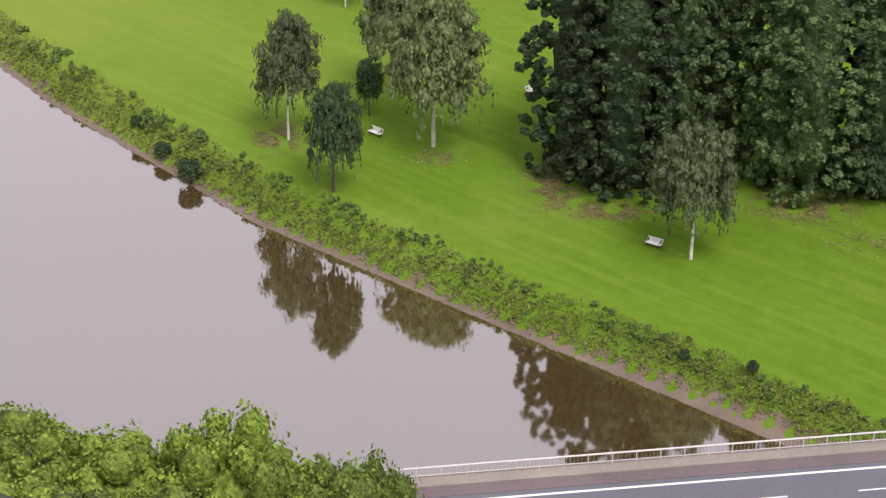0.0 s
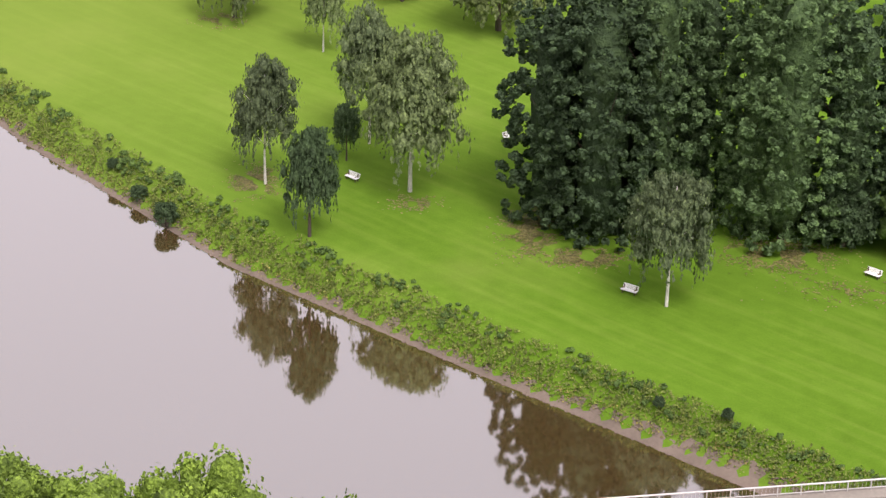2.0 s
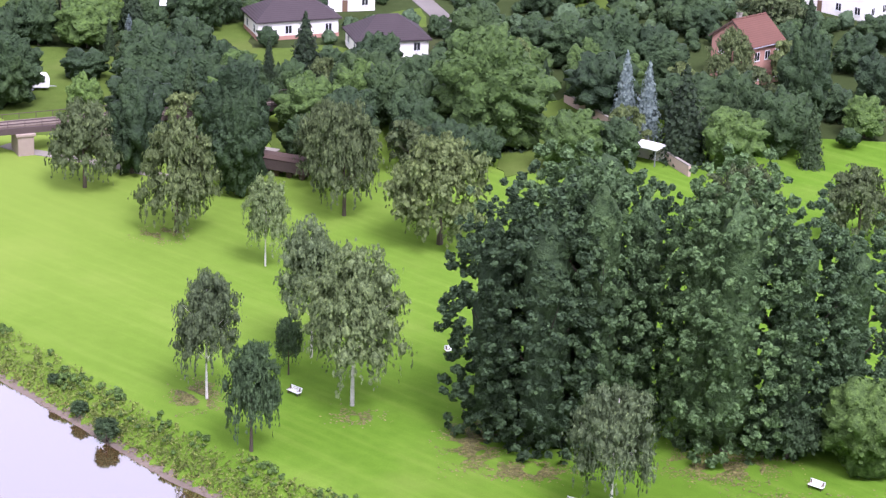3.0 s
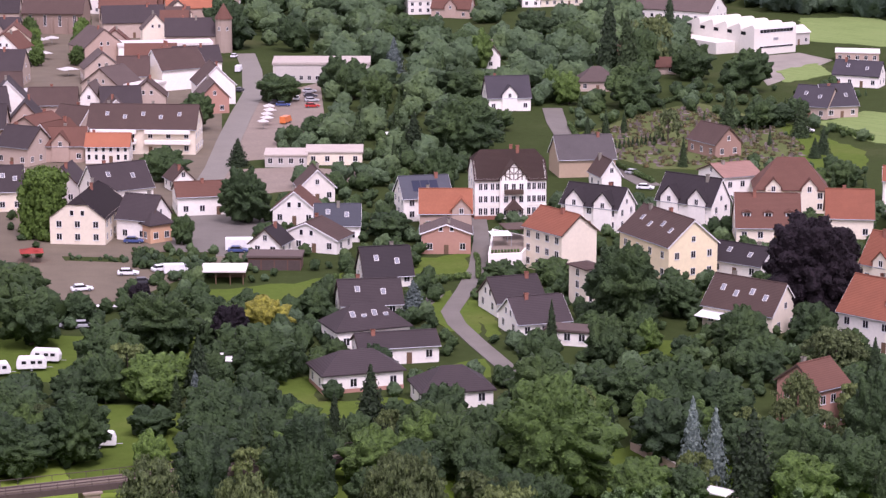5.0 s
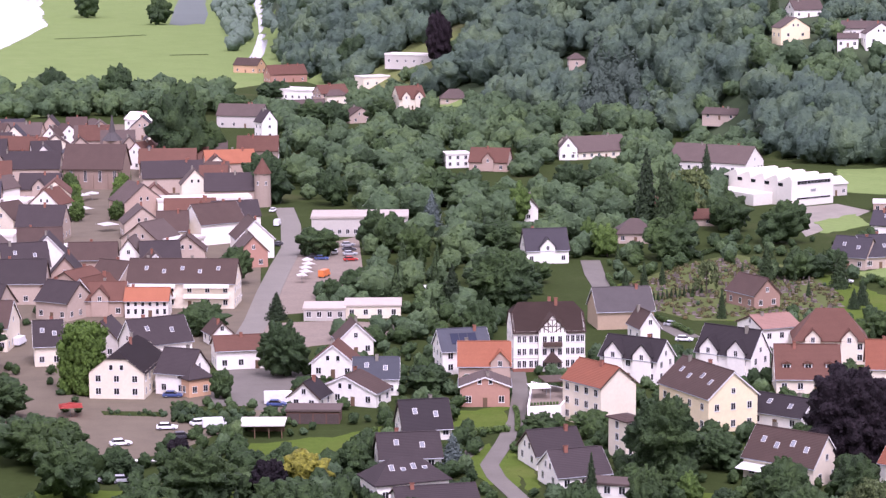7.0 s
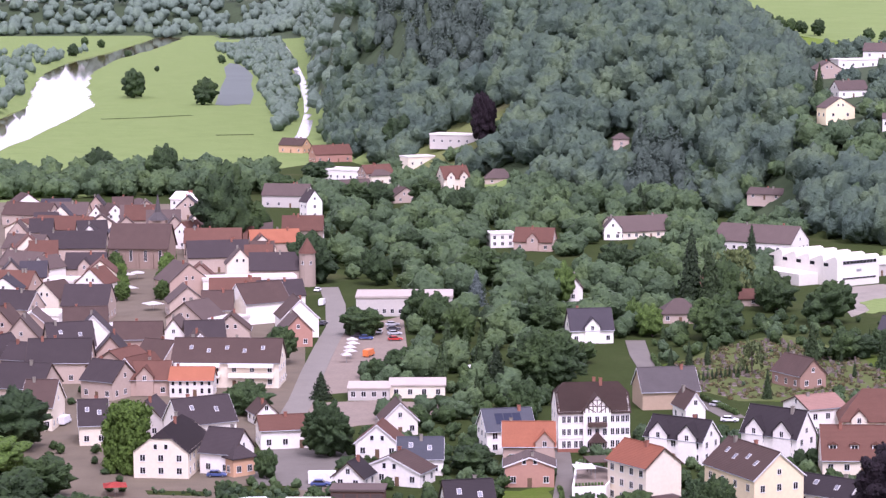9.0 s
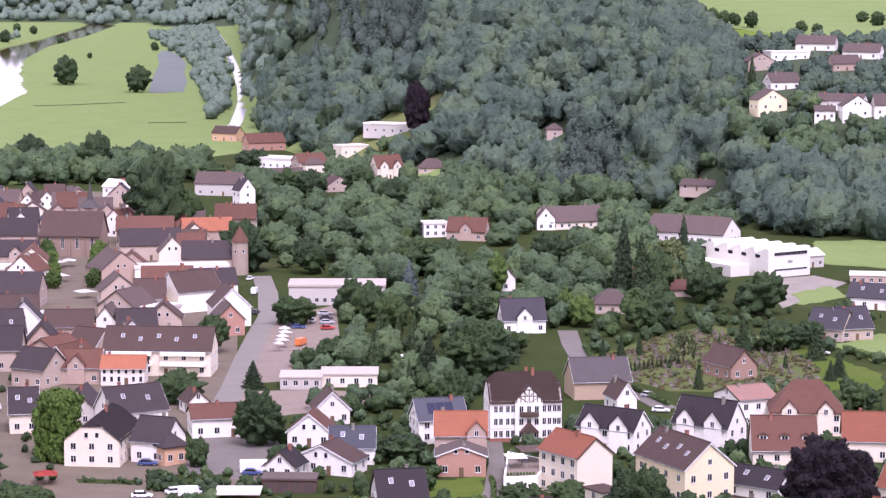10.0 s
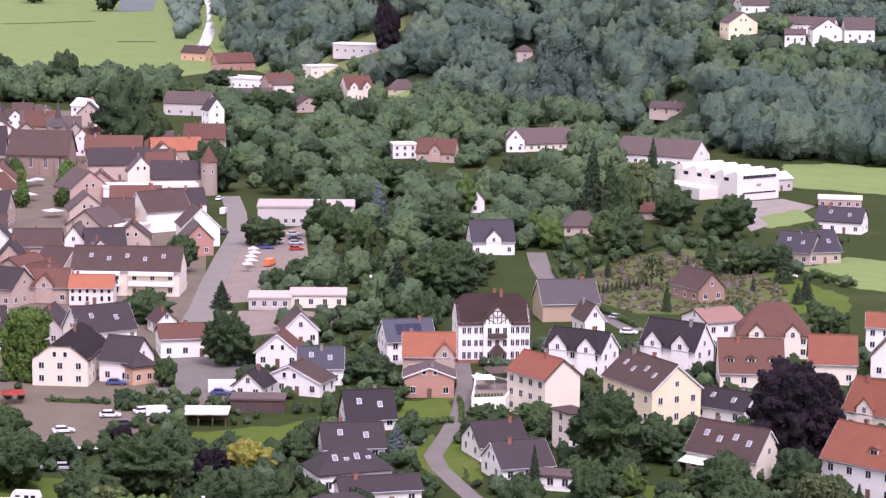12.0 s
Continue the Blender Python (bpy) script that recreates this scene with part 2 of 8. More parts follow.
def solid(bm, x0, y0, z0, x1, y1, z1, bev=0.0):
    r = bmesh.ops.create_cube(bm, size=1.0)
    for v in r["verts"]:
        v.co = Vector(((x0 + x1) / 2 + v.co.x * (x1 - x0), (y0 + y1) / 2 + v.co.y * (y1 - y0), (z0 + z1) / 2 + v.co.z * (z1 - z0)))
    if bev:
        es = list({e for v in r["verts"] for e in v.link_edges})
        bmesh.ops.bevel(bm, geom=es, offset=bev, segments=1, affect="EDGES")


def prism(bm, ring, axis_from, axis_to):
    """A closed body: the ring of points at one end and at the other."""
    a = [bm.verts.new(Vector(p) + Vector(axis_from)) for p in ring]
    b = [bm.verts.new(Vector(p) + Vector(axis_to)) for p in ring]
    k = len(ring)
    bm.faces.new(a), bm.faces.new(b[::-1])
    for i in range(k):
        bm.faces.new((a[i], b[i], b[(i + 1) % k], a[(i + 1) % k]))


def tube(bm, a, b, r0, r1, k=7):
    a, b = Vector(a), Vector(b)
    q = (b - a).to_track_quat("Z", "Y").to_matrix()
    rings = [[bm.verts.new(p + q @ Vector((math.cos(6.2832 * i / k) * r, math.sin(6.2832 * i / k) * r, 0))) for i in range(k)] for p, r in ((a, r0), (b, r1))]
    for i in range(k):
        bm.faces.new((rings[0][i], rings[0][(i + 1) % k], rings[1][(i + 1) % k], rings[1][i]))
    bm.faces.new(rings[1]), bm.faces.new(rings[0][::-1])


def done(name, bm, material):
    bmesh.ops.recalc_face_normals(bm, faces=bm.faces)
    me = bpy.data.meshes.new(name)
    bm.to_mesh(me)
    bm.free()
    me.materials.append(material)
    return me


def part(name, bm, material, parent, label=""):
    return link(name, done(name, bm, material), parent, None, label)


def box_part(name, material, parent, x0, y0, z0, x1, y1, z1, bev=0.0, label=""):
    bm = bmesh.new()
    solid(bm, x0, y0, z0, x1, y1, z1, bev)
    return part(name, bm, material, parent, label)


def root(name, m, label, category, group=""):
    ob = new(name)
    ob.empty_display_size = 0.5
    ob.matrix_basis = m
    return tagged(ob, label, category, group)


# ---- ground: one sheet from the lookout to the horizon ----
# the water's far edge, from behind the bridge round the town to the distant meadows
SHORE = [(900, -150), (260, 60), (120, 120), (60, 163), (40, 179), (24, 193), (8, 206.5), (-19, 230), (-46, 262), (-75, 303), (-125, 390), (-200, 600), (-262, 900), (-300, 1150), (-328, 1420), (-346, 1800), (-368, 2120), (-440, 2500), (-500, 2870), (-540, 3250), (-560, 3750), (-610, 4500), (-760, 5540), (-1090, 7000)]
SHORE_AT = np.array(SHORE[:-1], float)
SHORE_RUN = np.diff(np.array(SHORE, float), axis=0)
WIDE = 88.0
LEVEL = -3.5


def shore_gap(x, y):
    """Signed metres from the water's far edge: positive on the town's side."""
    if np.size(x) == 1:
        dx, dy = SHORE_RUN[:, 0], SHORE_RUN[:, 1]
        ox, oy = x - SHORE_AT[:, 0], y - SHORE_AT[:, 1]
        k = np.clip((ox * dx + oy * dy) / (dx * dx + dy * dy), 0, 1)
        px, py = ox - k * dx, oy - k * dy
        d = np.hypot(px, py)
        i = int(d.argmin())
        return np.full(np.shape(x), d[i] * (-1.0 if dx[i] * py[i] - dy[i] * px[i] > 0 else 1.0))
    best, sign = None, 1.0
    for (ax, ay), (bx, by) in zip(SHORE, SHORE[1:]):
        dx, dy = bx - ax, by - ay
        k = np.clip(((x - ax) * dx + (y - ay) * dy) / (dx * dx + dy * dy), 0, 1)
        px, py = x - ax - k * dx, y - ay - k * dy
        d = np.hypot(px, py)
        s = np.where(dx * py - dy * px > 0, -1.0, 1.0)
        if best is None:
            best, sign = d, s
        else:
            sign = np.where(d < best - 1e-6, s, sign)
            best = np.minimum(best, d)
    return best * sign


FOOT = [(-3000, 12000), (-560, 6500), (-212, 2600), (-156, 1950), (-108, 1500), (-50, 1320), (30, 1215), (85, 1140), (142, 985), (190, 955), (420, 900), (1500, 700)]


def foot_gap(x, y):
    fx, fy = np.array([p[0] for p in FOOT], float), np.array([p[1] for p in FOOT], float)
    return (y - np.interp(x, fx, fy)) * 0.8


def smooth(u):
    u = np.clip(u, 0, 1)
    return u * u * (3 - 2 * u)


def height(x, y):
    x, y = np.asarray(x, float), np.asarray(y, float)
    s = shore_gap(x, y)
    bank = np.where(s > 0, LEVEL + (0.0 - LEVEL) * smooth(s / 4.6), LEVEL - 0.35 * np.minimum(-s, 6))
    near = -s - (WIDE - 26 * smooth((y - 600) / 700))
    bank = np.where(near > -6, np.maximum(bank, LEVEL + 0.4 * near), bank)
    hill = np.interp(near, [0, 4, 10, 30, 60, 70, 77.5, 78.6, 200], [LEVEL, -1, 8, 45, 92, 97, 101, 108.2, 108.4])
    plain = smooth((y - 500) / 350)
    hill = hill * (1 - plain) + np.minimum(hill, 0.5) * plain
    z = np.where(near > 0, hill, bank)
    u = foot_gap(x, y)
    east = smooth((x - 70) / 90)
    steep = np.interp(u, [0, 60, 160, 330, 700, 3000], [0, 26, 82, 128, 150, 160])
    gentle = np.interp(u, [0, 30, 95, 290, 420, 520, 1300, 3000], [0, 14, 45, 66, 74, 74, 112, 118])
    wood = steep * (1 - east) + gentle * east
    ridge = np.interp(y + 0.35 * x, [4150, 4500, 5200, 7000], [0, 60, 85, 100]) * smooth((s - 60) / 260)
    behind = np.interp(y, [4600, 4850, 8000], [-20, 62, 150])
    return np.maximum(np.maximum(z + np.where(u > 0, wood, 0), np.where(s > 60, ridge, -20)), behind)


def spot(x, y):
    return float(height(np.array([x]), np.array([y]))[0])


def lines(stops):
    out = []
    for (a, b, step) in stops:
        out.append(np.arange(a, b, step))
    return np.concatenate(out)


gx = lines([(-20000, -6000, 2000), (-6000, -1500, 500), (-1500, -700, 50), (-700, -300, 9), (-300, -80, 9), (-80, 75, 1.7), (75, 300, 9), (300, 1500, 60), (1500, 6000, 500), (6000, 20001, 2000)])
gy = lines([(-1500, -200, 100), (-200, -16, 5), (-16, 16, 0.8), (16, 90, 3), (90, 160, 2.5), (160, 300, 1.7), (300, 800, 10), (800, 1800, 16), (1800, 4200, 40), (4200, 8400, 100), (8400, 40001, 2000)])
X, Y = np.meshgrid(gx, gy)
Z = height(X.ravel(), Y.ravel())
nx, ny = len(gx), len(gy)
idx = np.arange(nx * ny).reshape(ny, nx)
quads = np.stack([idx[:-1, :-1], idx[:-1, 1:], idx[1:, 1:], idx[1:, :-1]], -1).reshape(-1, 4)
ground_mesh = mesh_of("ground", np.stack([X.ravel(), Y.ravel(), Z], 1).tolist(), quads.tolist(), M["meadow"], M["wood_floor"], M["field"], M["garden"])
mid = np.array([X.ravel()[quads].mean(1), Y.ravel()[quads].mean(1)])
up = foot_gap(mid[0], mid[1])
far = (mid[1] + 0.35 * mid[0] > 4170) & (shore_gap(mid[0], mid[1]) > 65) | (mid[1] > 4620)
kinds = np.where(far | (up > 2) & ((up < 312) | (mid[0] < 100)), 1, np.where((up > 0) | (mid[1] > 1120), 2, 0))
kinds = np.where((kinds != 1) & (mid[1] > 600) & (mid[1] < 1250) & (mid[0] > -150 + (mid[1] - 600) * 0.1), 3, kinds)
near_side = shore_gap(mid[0], mid[1]) < -WIDE - 4
kinds = np.where(near_side & (mid[1] < 400), 1, kinds)
ground_mesh.polygons.foreach_set("material_index", kinds.astype(np.int32))
for p in ground_mesh.polygons:
    p.use_smooth = True
ground = tagged(new("ground", ground_mesh), "bright green mown riverside meadow and hills", "ground", kind="structure")

bm = bmesh.new()
rim = [Vector((x, y, LEVEL)) for x, y in SHORE]
outer = []
for i, p in enumerate(rim):
    d = (rim[min(i + 1, len(rim) - 1)] - rim[max(i - 1, 0)]).normalized()
    outer.append(p + Vector((-d.y, d.x, 0)) * (WIDE + 8))
inner = []
for i, p in enumerate(rim):
    d = (rim[min(i + 1, len(rim) - 1)] - rim[max(i - 1, 0)]).normalized()
    inner.append(p - Vector((-d.y, d.x, 0)) * 1.5)
va, vb = [bm.verts.new(p) for p in inner], [bm.verts.new(p) for p in outer]
for i in range(len(rim) - 1):
    bm.faces.new((va[i], va[i + 1], vb[i + 1], vb[i]))
river = tagged(new("water", done("water", bm, water)), "calm brown river reflecting the pale sky", "river", kind="structure")


def patch(name, pts, material, label, category, z=0.05, kind="structure"):
    """A flat paved or planted area with a thin edge."""
    bm = bmesh.new()
    base = bm.faces.new([bm.verts.new((x, y, z)) for x, y in pts])
    if base.normal.z < 0:
        base.normal_flip()
    ext = bmesh.ops.extrude_face_region(bm, geom=[base])
    for v in ext["geom"]:
        if isinstance(v, bmesh.types.BMVert):
            v.co.z -= 0.6
    bmesh.ops.triangulate(bm, faces=[f for f in bm.faces if len(f.verts) > 4])
    return tagged(new(name, done(name, bm, material)), label, category, kind=kind)


BARE = []  # areas kept free of scattered planting


def lawn(pts, material, label, category, z):
    """A planted area with an uneven edge."""
    BARE.append(pts)
    out = []
    for (ax, ay), (bx, by) in zip(pts, pts[1:] + pts[:1]):
        n = max(2, int(math.hypot(bx - ax, by - ay) / 2.5))
        for i in range(n):
            x, y = ax + (bx - ax) * i / n, ay + (by - ay) * i / n
            w = noise.noise_vector(Vector((x * 0.22, y * 0.22, 1.7)))
            out.append((x + w.x * 1.8, y + w.y * 3.0))
    return patch("lawn", out, material, label, category, z)


def strip(name, pts, wide, material, label, category, z=0.07):
    """A road or path of even width along a line."""
    p = [Vector((x, y)) for x, y in pts]
    left, right = [], []
    for i, q in enumerate(p):
        d = (p[min(i + 1, len(p) - 1)] - p[max(i - 1, 0)]).normalized()
        n = Vector((-d.y, d.x)) * wide / 2
        left.append(q + n), right.append(q - n)
    bm = bmesh.new()
    for h in (0,):
        a = [bm.verts.new((v.x, v.y, spot(v.x, v.y) + z)) for v in left]
        b = [bm.verts.new((v.x, v.y, spot(v.x, v.y) + z)) for v in right]
    for i in range(len(p) - 1):
        bm.faces.new((a[i], b[i], b[i + 1], a[i + 1]))
    ext = bmesh.ops.extrude_face_region(bm, geom=list(bm.faces))
    for v in ext["geom"]:
        if isinstance(v, bmesh.types.BMVert):
            v.co.z -= 0.4
    return tagged(new(name, done(name, bm, material)), label, category, kind="structure")


# ---- houses ----
def frame_mesh(w, h, cross):
    bm = bmesh.new()
    t = 0.08
    solid(bm, -w / 2, -0.07, 0, -w / 2 + t, 0.05, h)
    solid(bm, w / 2 - t, -0.07, 0, w / 2, 0.05, h)
    solid(bm, -w / 2 + t, -0.07, h - t, w / 2 - t, 0.05, h)
    solid(bm, -w / 2 - 0.06, -0.13, -0.08, w / 2 + 0.06, 0.05, t)
    if cross:
        solid(bm, -0.04, -0.06, t, 0.04, 0.05, h - t)
    return done("window", bm, M["frame"])


def pane_mesh(w, h):
    bm = bmesh.new()
    solid(bm, -w / 2 + 0.07, -0.045, 0.07, w / 2 - 0.07, 0.04, h - 0.07)
    return done("pane", bm, glass)


SIZES = {}


def window(parent, m, w=1.0, h=1.35):
    key = (round(w, 1), round(h, 1))
    if key not in SIZES:
        SIZES[key] = (frame_mesh(w, h, w > 0.9), pane_mesh(w, h))
    f, p = SIZES[key]
    ob = link("window", f, parent, m)
    link("pane", p, ob)


def skylight(parent, m):
    if "sky" not in SIZES:
        bm = bmesh.new()
        solid(bm, -0.5, -0.7, 0, 0.5, 0.7, 0.12, 0.02)
        a = done("skylight", bm, M["steel"])
        bm = bmesh.new()
        solid(bm, -0.4, -0.6, 0.06, 0.4, 0.6, 0.14)
        SIZES["sky"] = (a, done("pane", bm, pale_glass))
    a, p = SIZES["sky"]
    ob = link("skylight", a, parent, m)
    link("pane", p, ob)


pale_glass, _n, _l, _b = mat("sky_reflecting_glass", 0.05, spec=1.0)
_b.inputs["Base Color"].default_value = (0.35, 0.36, 0.38, 1)
_b.inputs["Metallic"].default_value = 0.6


def gable_roof(bm, w, d, h, r, over=0.45, th=0.28, clip=0.0):
    """Two slabs that meet at a ridge along x."""
    run = d / 2 + over
    drop = over * r / (d / 2)
    nrm = th
    hw = w / 2 + over * 0.7
    ring = [(0, -run, h - drop), (0, 0, h + r), (0, run, h - drop), (0, run, h - drop + nrm), (0, 0, h + r + nrm), (0, -run, h - drop + nrm)]
    left = [(x - hw, y, z) for x, y, z in ring]
    right = [(x + hw, y, z) for x, y, z in ring]
    if clip:
        for ring_, sgn in ((left, 1), (right, -1)):
            for i in (1, 4):
                x, y, z = ring_[i]
                ring_[i] = (x + sgn * clip, y, z)
    a, b = [bm.verts.new(p) for p in left], [bm.verts.new(p) for p in right]
    for i in range(6):
        bm.faces.new((a[i], a[(i + 1) % 6], b[(i + 1) % 6], b[i]))
    for q in (a, b):
        bm.faces.new((q[0], q[1], q[4], q[5])), bm.faces.new((q[1], q[2], q[3], q[4]))
    if clip:
        for q in (a, b):
            bm.faces.new((q[5], q[4], q[3]))


def hip_roof(bm, w, d, h, r, over=0.5, th=0.25):
    x, y = w / 2 + over, d / 2 + over
    in_x = max(0.4, w / 2 - d / 2 * 0.95) if w >= d else 0.4
    in_y = 0.05 if w >= d else max(0.4, d / 2 - w / 2 * 0.95)
    lo = [bm.verts.new(p) for p in ((-x, -y, h), (x, -y, h), (x, y, h), (-x, y, h))]
    mid = [bm.verts.new((v.co.x, v.co.y, h + th)) for v in lo]
    top = [bm.verts.new(p) for p in ((-in_x, -in_y, h + r), (in_x, -in_y, h + r), (in_x, in_y, h + r), (-in_x, in_y, h + r))]
    bm.faces.new(lo[::-1]), bm.faces.new(top)
    for i in range(4):
        j = (i + 1) % 4
        bm.faces.new((lo[i], lo[j], mid[j], mid[i])), bm.faces.new((mid[i], mid[j], top[j], top[i]))


def cross_gable(parent, x, w, d, h, r, wall, roof, front, timber=False, proud=0.5, win=True):
    """A gable that stands out of the front slope: its wall, its roof and a window."""
    gw, gh = w, h + 0.9
    rr = min(r * 0.82, gw * 0.55)
    bm = bmesh.new()
    ring = [(x - gw / 2, 0, 0.2), (x + gw / 2, 0, 0.2), (x + gw / 2, 0, gh), (x, 0, gh + rr), (x - gw / 2, 0, gh)]
    prism(bm, ring, (0, front - proud, 0), (0, front + d * 0.42, 0))
    part("gable_wall", bm, wall, parent)
    bm = bmesh.new()
    k = 0.35
    dz = k * rr / (gw / 2)
    ring = [(x - gw / 2 - k, 0, gh - dz), (x, 0, gh + rr), (x + gw / 2 + k, 0, gh - dz), (x + gw / 2 + k, 0, gh - dz + 0.25), (x, 0, gh + rr + 0.27), (x - gw / 2 - k, 0, gh - dz + 0.25)]
    prism(bm, ring, (0, front - proud - 0.3, 0), (0, front + d * 0.45, 0))
    part("gable_roof", bm, roof, parent)
    if win:
        window(parent, pose(x, front - proud - 0.01, h - 0.2))


def dormer(parent, x, z, y, roof):
    bm = bmesh.new()
    solid(bm, x - 0.9, y, z - 0.3, x + 0.9, y + 2.6, z + 1.35)
    b = part("dormer", bm, M["frame"], parent)
    bm = bmesh.new()
    prism(bm, [(x - 1.15, 0, z + 1.3), (x + 1.15, 0, z + 1.3), (x + 1.1, 0, z + 1.5), (x, 0, z + 2.0), (x - 1.1, 0, z + 1.5)], (0, y - 0.25, 0), (0, y + 3.6, 0))
    link("dormer_roof", done("dormer_roof", bm, roof), b)
    link("pane", done_pane(x, y, z), b)


def done_pane(x, y, z):
    bm = bmesh.new()
    solid(bm, x - 0.65, y - 0.03, z + 0.2, x - 0.06, y + 0.1, z + 1.15)
    solid(bm, x + 0.06, y - 0.03, z + 0.2, x + 0.65, y + 0.1, z + 1.15)
    return done("pane", bm, glass)


HOUSES = []
TOPS = []  # x, y, half width, foot and eaves of each house, to keep its front in sight of the lookout


def house(label, x, y, z, yaw, w, d, h, r, style, wall, roof, cols, rows, opts=""):
    opt = opts.split(",") if opts else []
    W_, R_ = WALL[wall], ROOF[roof]
    HOUSES.append((x, y, math.hypot(w, d) / 2))
    TOPS.append((x, y, w / 2, z, h, style == "flat"))
    rnd = random.Random(int(x * 10) * 7919 + int(y * 10))
    flat = style == "flat"
    kind = "garage" if "garage" in opt else "carport" if "carport" in opt else "church" if "church" in opt else "house"
    ob = root(kind, pose(x, y, z, 0, 0, yaw), label, kind if kind != "house" else "house")
    turn = style in ("gable", "halfhip")
    W, D = (d, w) if turn else (w, d)  # W runs along the ridge
    spin = pose(0, 0, 0, 0, 0, 90 if turn else 0)
    # walls
    bm = bmesh.new()
    clip = min(2.2, W * 0.2) if style == "halfhip" or "hotel" in opt else 0
    if kind == "carport":
        for px in (-w / 2 + 0.3, -w / 6, w / 6, w / 2 - 0.3):
            for py in (-d / 2 + 0.3, d / 2 - 0.3):
                box_part("post", M["wood"], ob, px - 0.1, py - 0.1, 0, px + 0.1, py + 0.1, h)
        solid(bm, -w / 2 + 0.2, d / 2 - 0.25, -0.2, w / 2 - 0.2, d / 2 - 0.1, h)
        part("back_wall", bm, M["wood"], ob)
    elif style in ("hip", "flat") or clip:
        solid(bm, -W / 2, -D / 2, -3.0, W / 2, D / 2, h + 0.02)
        if clip:
            lift = 0.62
            zt, yt = h + r * lift, D / 2 * (1 - lift)
            ring = [(0, -D / 2, h), (0, D / 2, h), (0, yt, zt), (0, -yt, zt)]
            for s in (-1, 1):
                prism(bm, ring, (s * (W / 2 - 0.35), 0, 0), (s * W / 2, 0, 0))
        bmesh.ops.transform(bm, matrix=spin, verts=bm.verts)
        part("wall", bm, W_, ob)
    else:
        prism(bm, [(0, -D / 2, -3.0), (0, D / 2, -3.0), (0, D / 2, h), (0, 0, h + r - 0.05), (0, -D / 2, h)], (-W / 2, 0, 0), (W / 2, 0, 0))
        bmesh.ops.transform(bm, matrix=spin, verts=bm.verts)
        part("wall", bm, W_, ob)
    # roof
    bm = bmesh.new()
    if flat:
        solid(bm, -W / 2 - 0.3, -D / 2 - 0.3, h, W / 2 + 0.3, D / 2 + 0.3, h + max(0.3, r), 0.05)
    elif style == "hip":
        hip_roof(bm, W, D, h, r)
    elif clip:
        # half-hipped: a gable roof whose ridge stops short, with small sloping ends
        over = 0.45
        k = over * r / (D / 2)
        lift = 0.62
        zc, yc = h + r * lift, D / 2 * (1 - lift)
        hw = W / 2 + 0.3
        pts = []
        for s in (-1, 1):
            pts.append([bm.verts.new(p) for p in ((s * hw, -D / 2 - over, h - k), (s * hw, -yc, zc), (s * (hw - clip), 0, h + r), (s * hw, yc, zc), (s * hw, D / 2 + over, h - k))])
        a, b = pts
        for i in range(4):
            bm.faces.new((a[i], a[i + 1], b[i + 1], b[i]))
        bm.faces.new((a[1], a[2], a[3])), bm.faces.new((b[1], b[2], b[3]))
        bmesh.ops.solidify(bm, geom=list(bm.faces), thickness=0.25)
    else:
        gable_roof(bm, W, D, h, r, 0.8 if "church" in opt else 0.45)
    bmesh.ops.transform(bm, matrix=spin, verts=bm.verts)
    part("roof", bm, R_, ob)
    if y < 760 and style in ("side", "gable") and not clip and kind == "house":
        ends = W / 2 + 0.32
        bm = bmesh.new()
        for i in range(int(2 * ends / 0.8)):
            tube(bm, (-ends + 0.8 * i, 0, h + r + 0.27), (-ends + 0.8 * i + 0.78, 0, h + r + 0.27), 0.17, 0.14, 6)
        bmesh.ops.transform(bm, matrix=spin, verts=bm.verts)
        part("ridge_tiles", bm, R_, ob)
        eave = h - 0.45 * r / (D / 2)
        for s in (-1, 1):
            bm = bmesh.new()
            tube(bm, (-ends, s * (D / 2 + 0.52), eave + 0.1), (ends, s * (D / 2 + 0.52), eave + 0.1), 0.09, 0.09, 6)
            bmesh.ops.transform(bm, matrix=spin, verts=bm.verts)
            part("gutter", bm, M["tin"], ob)
        board = M["timber"] if rnd.random() < 0.6 else M["frame"]
        for s, e in ((-1, -1), (-1, 1), (1, -1), (1, 1)):
            bm = bmesh.new()
            prism(bm, [(0, e * (D / 2 + 0.45), eave - 0.12), (0, 0, h + r - 0.12), (0, 0, h + r + 0.2), (0, e * (D / 2 + 0.45), eave + 0.2)], (s * (ends + 0.02), 0, 0), (s * (ends + 0.06), 0, 0))
            bmesh.ops.transform(bm, matrix=spin, verts=bm.verts)
            part("verge_board", bm, board, ob)
    # windows on the front
    ww = 1.25 if w / max(cols, 1) > 2.2 else 0.9
    if "hotel" in opt:
        for k, hh in enumerate((1.7, 1.6, 1.6)):
            for px in (-7.6, -6.3, -4.6, -3.3, 4.6, 5.9, 7.2, 8.3):
                window(ob, pose(px * w / 18.0, -d / 2, 1.1 + 2.95 * k), 0.95, hh)
            for px in (-1.2, 0.6, 2.4):
                window(ob, pose(px, -d / 2 - 0.7, 1.1 + 2.95 * k), 1.05, hh)
    elif rows and cols:
        for i in range(cols):
            for k in range(rows):
                sill = 1.0 + k * (h - 0.3) / rows
                if i == cols // 2 and k == 0 and kind == "house" and cols > 2 and not flat and "nodoor" not in opt:
                    bm = bmesh.new()
                    px = -w / 2 + (i + 0.5) * w / cols
                    solid(bm, px - 0.5, -d / 2 - 0.06, 0, px + 0.5, -d / 2 + 0.05, 2.1, 0.02)
                    part("door", bm, M["wood"], ob)
                    continue
                window(ob, pose(-w / 2 + (i + 0.5) * w / cols, -d / 2, sill), ww, 1.5)
    side_n = max(1, int(d / 3.2))
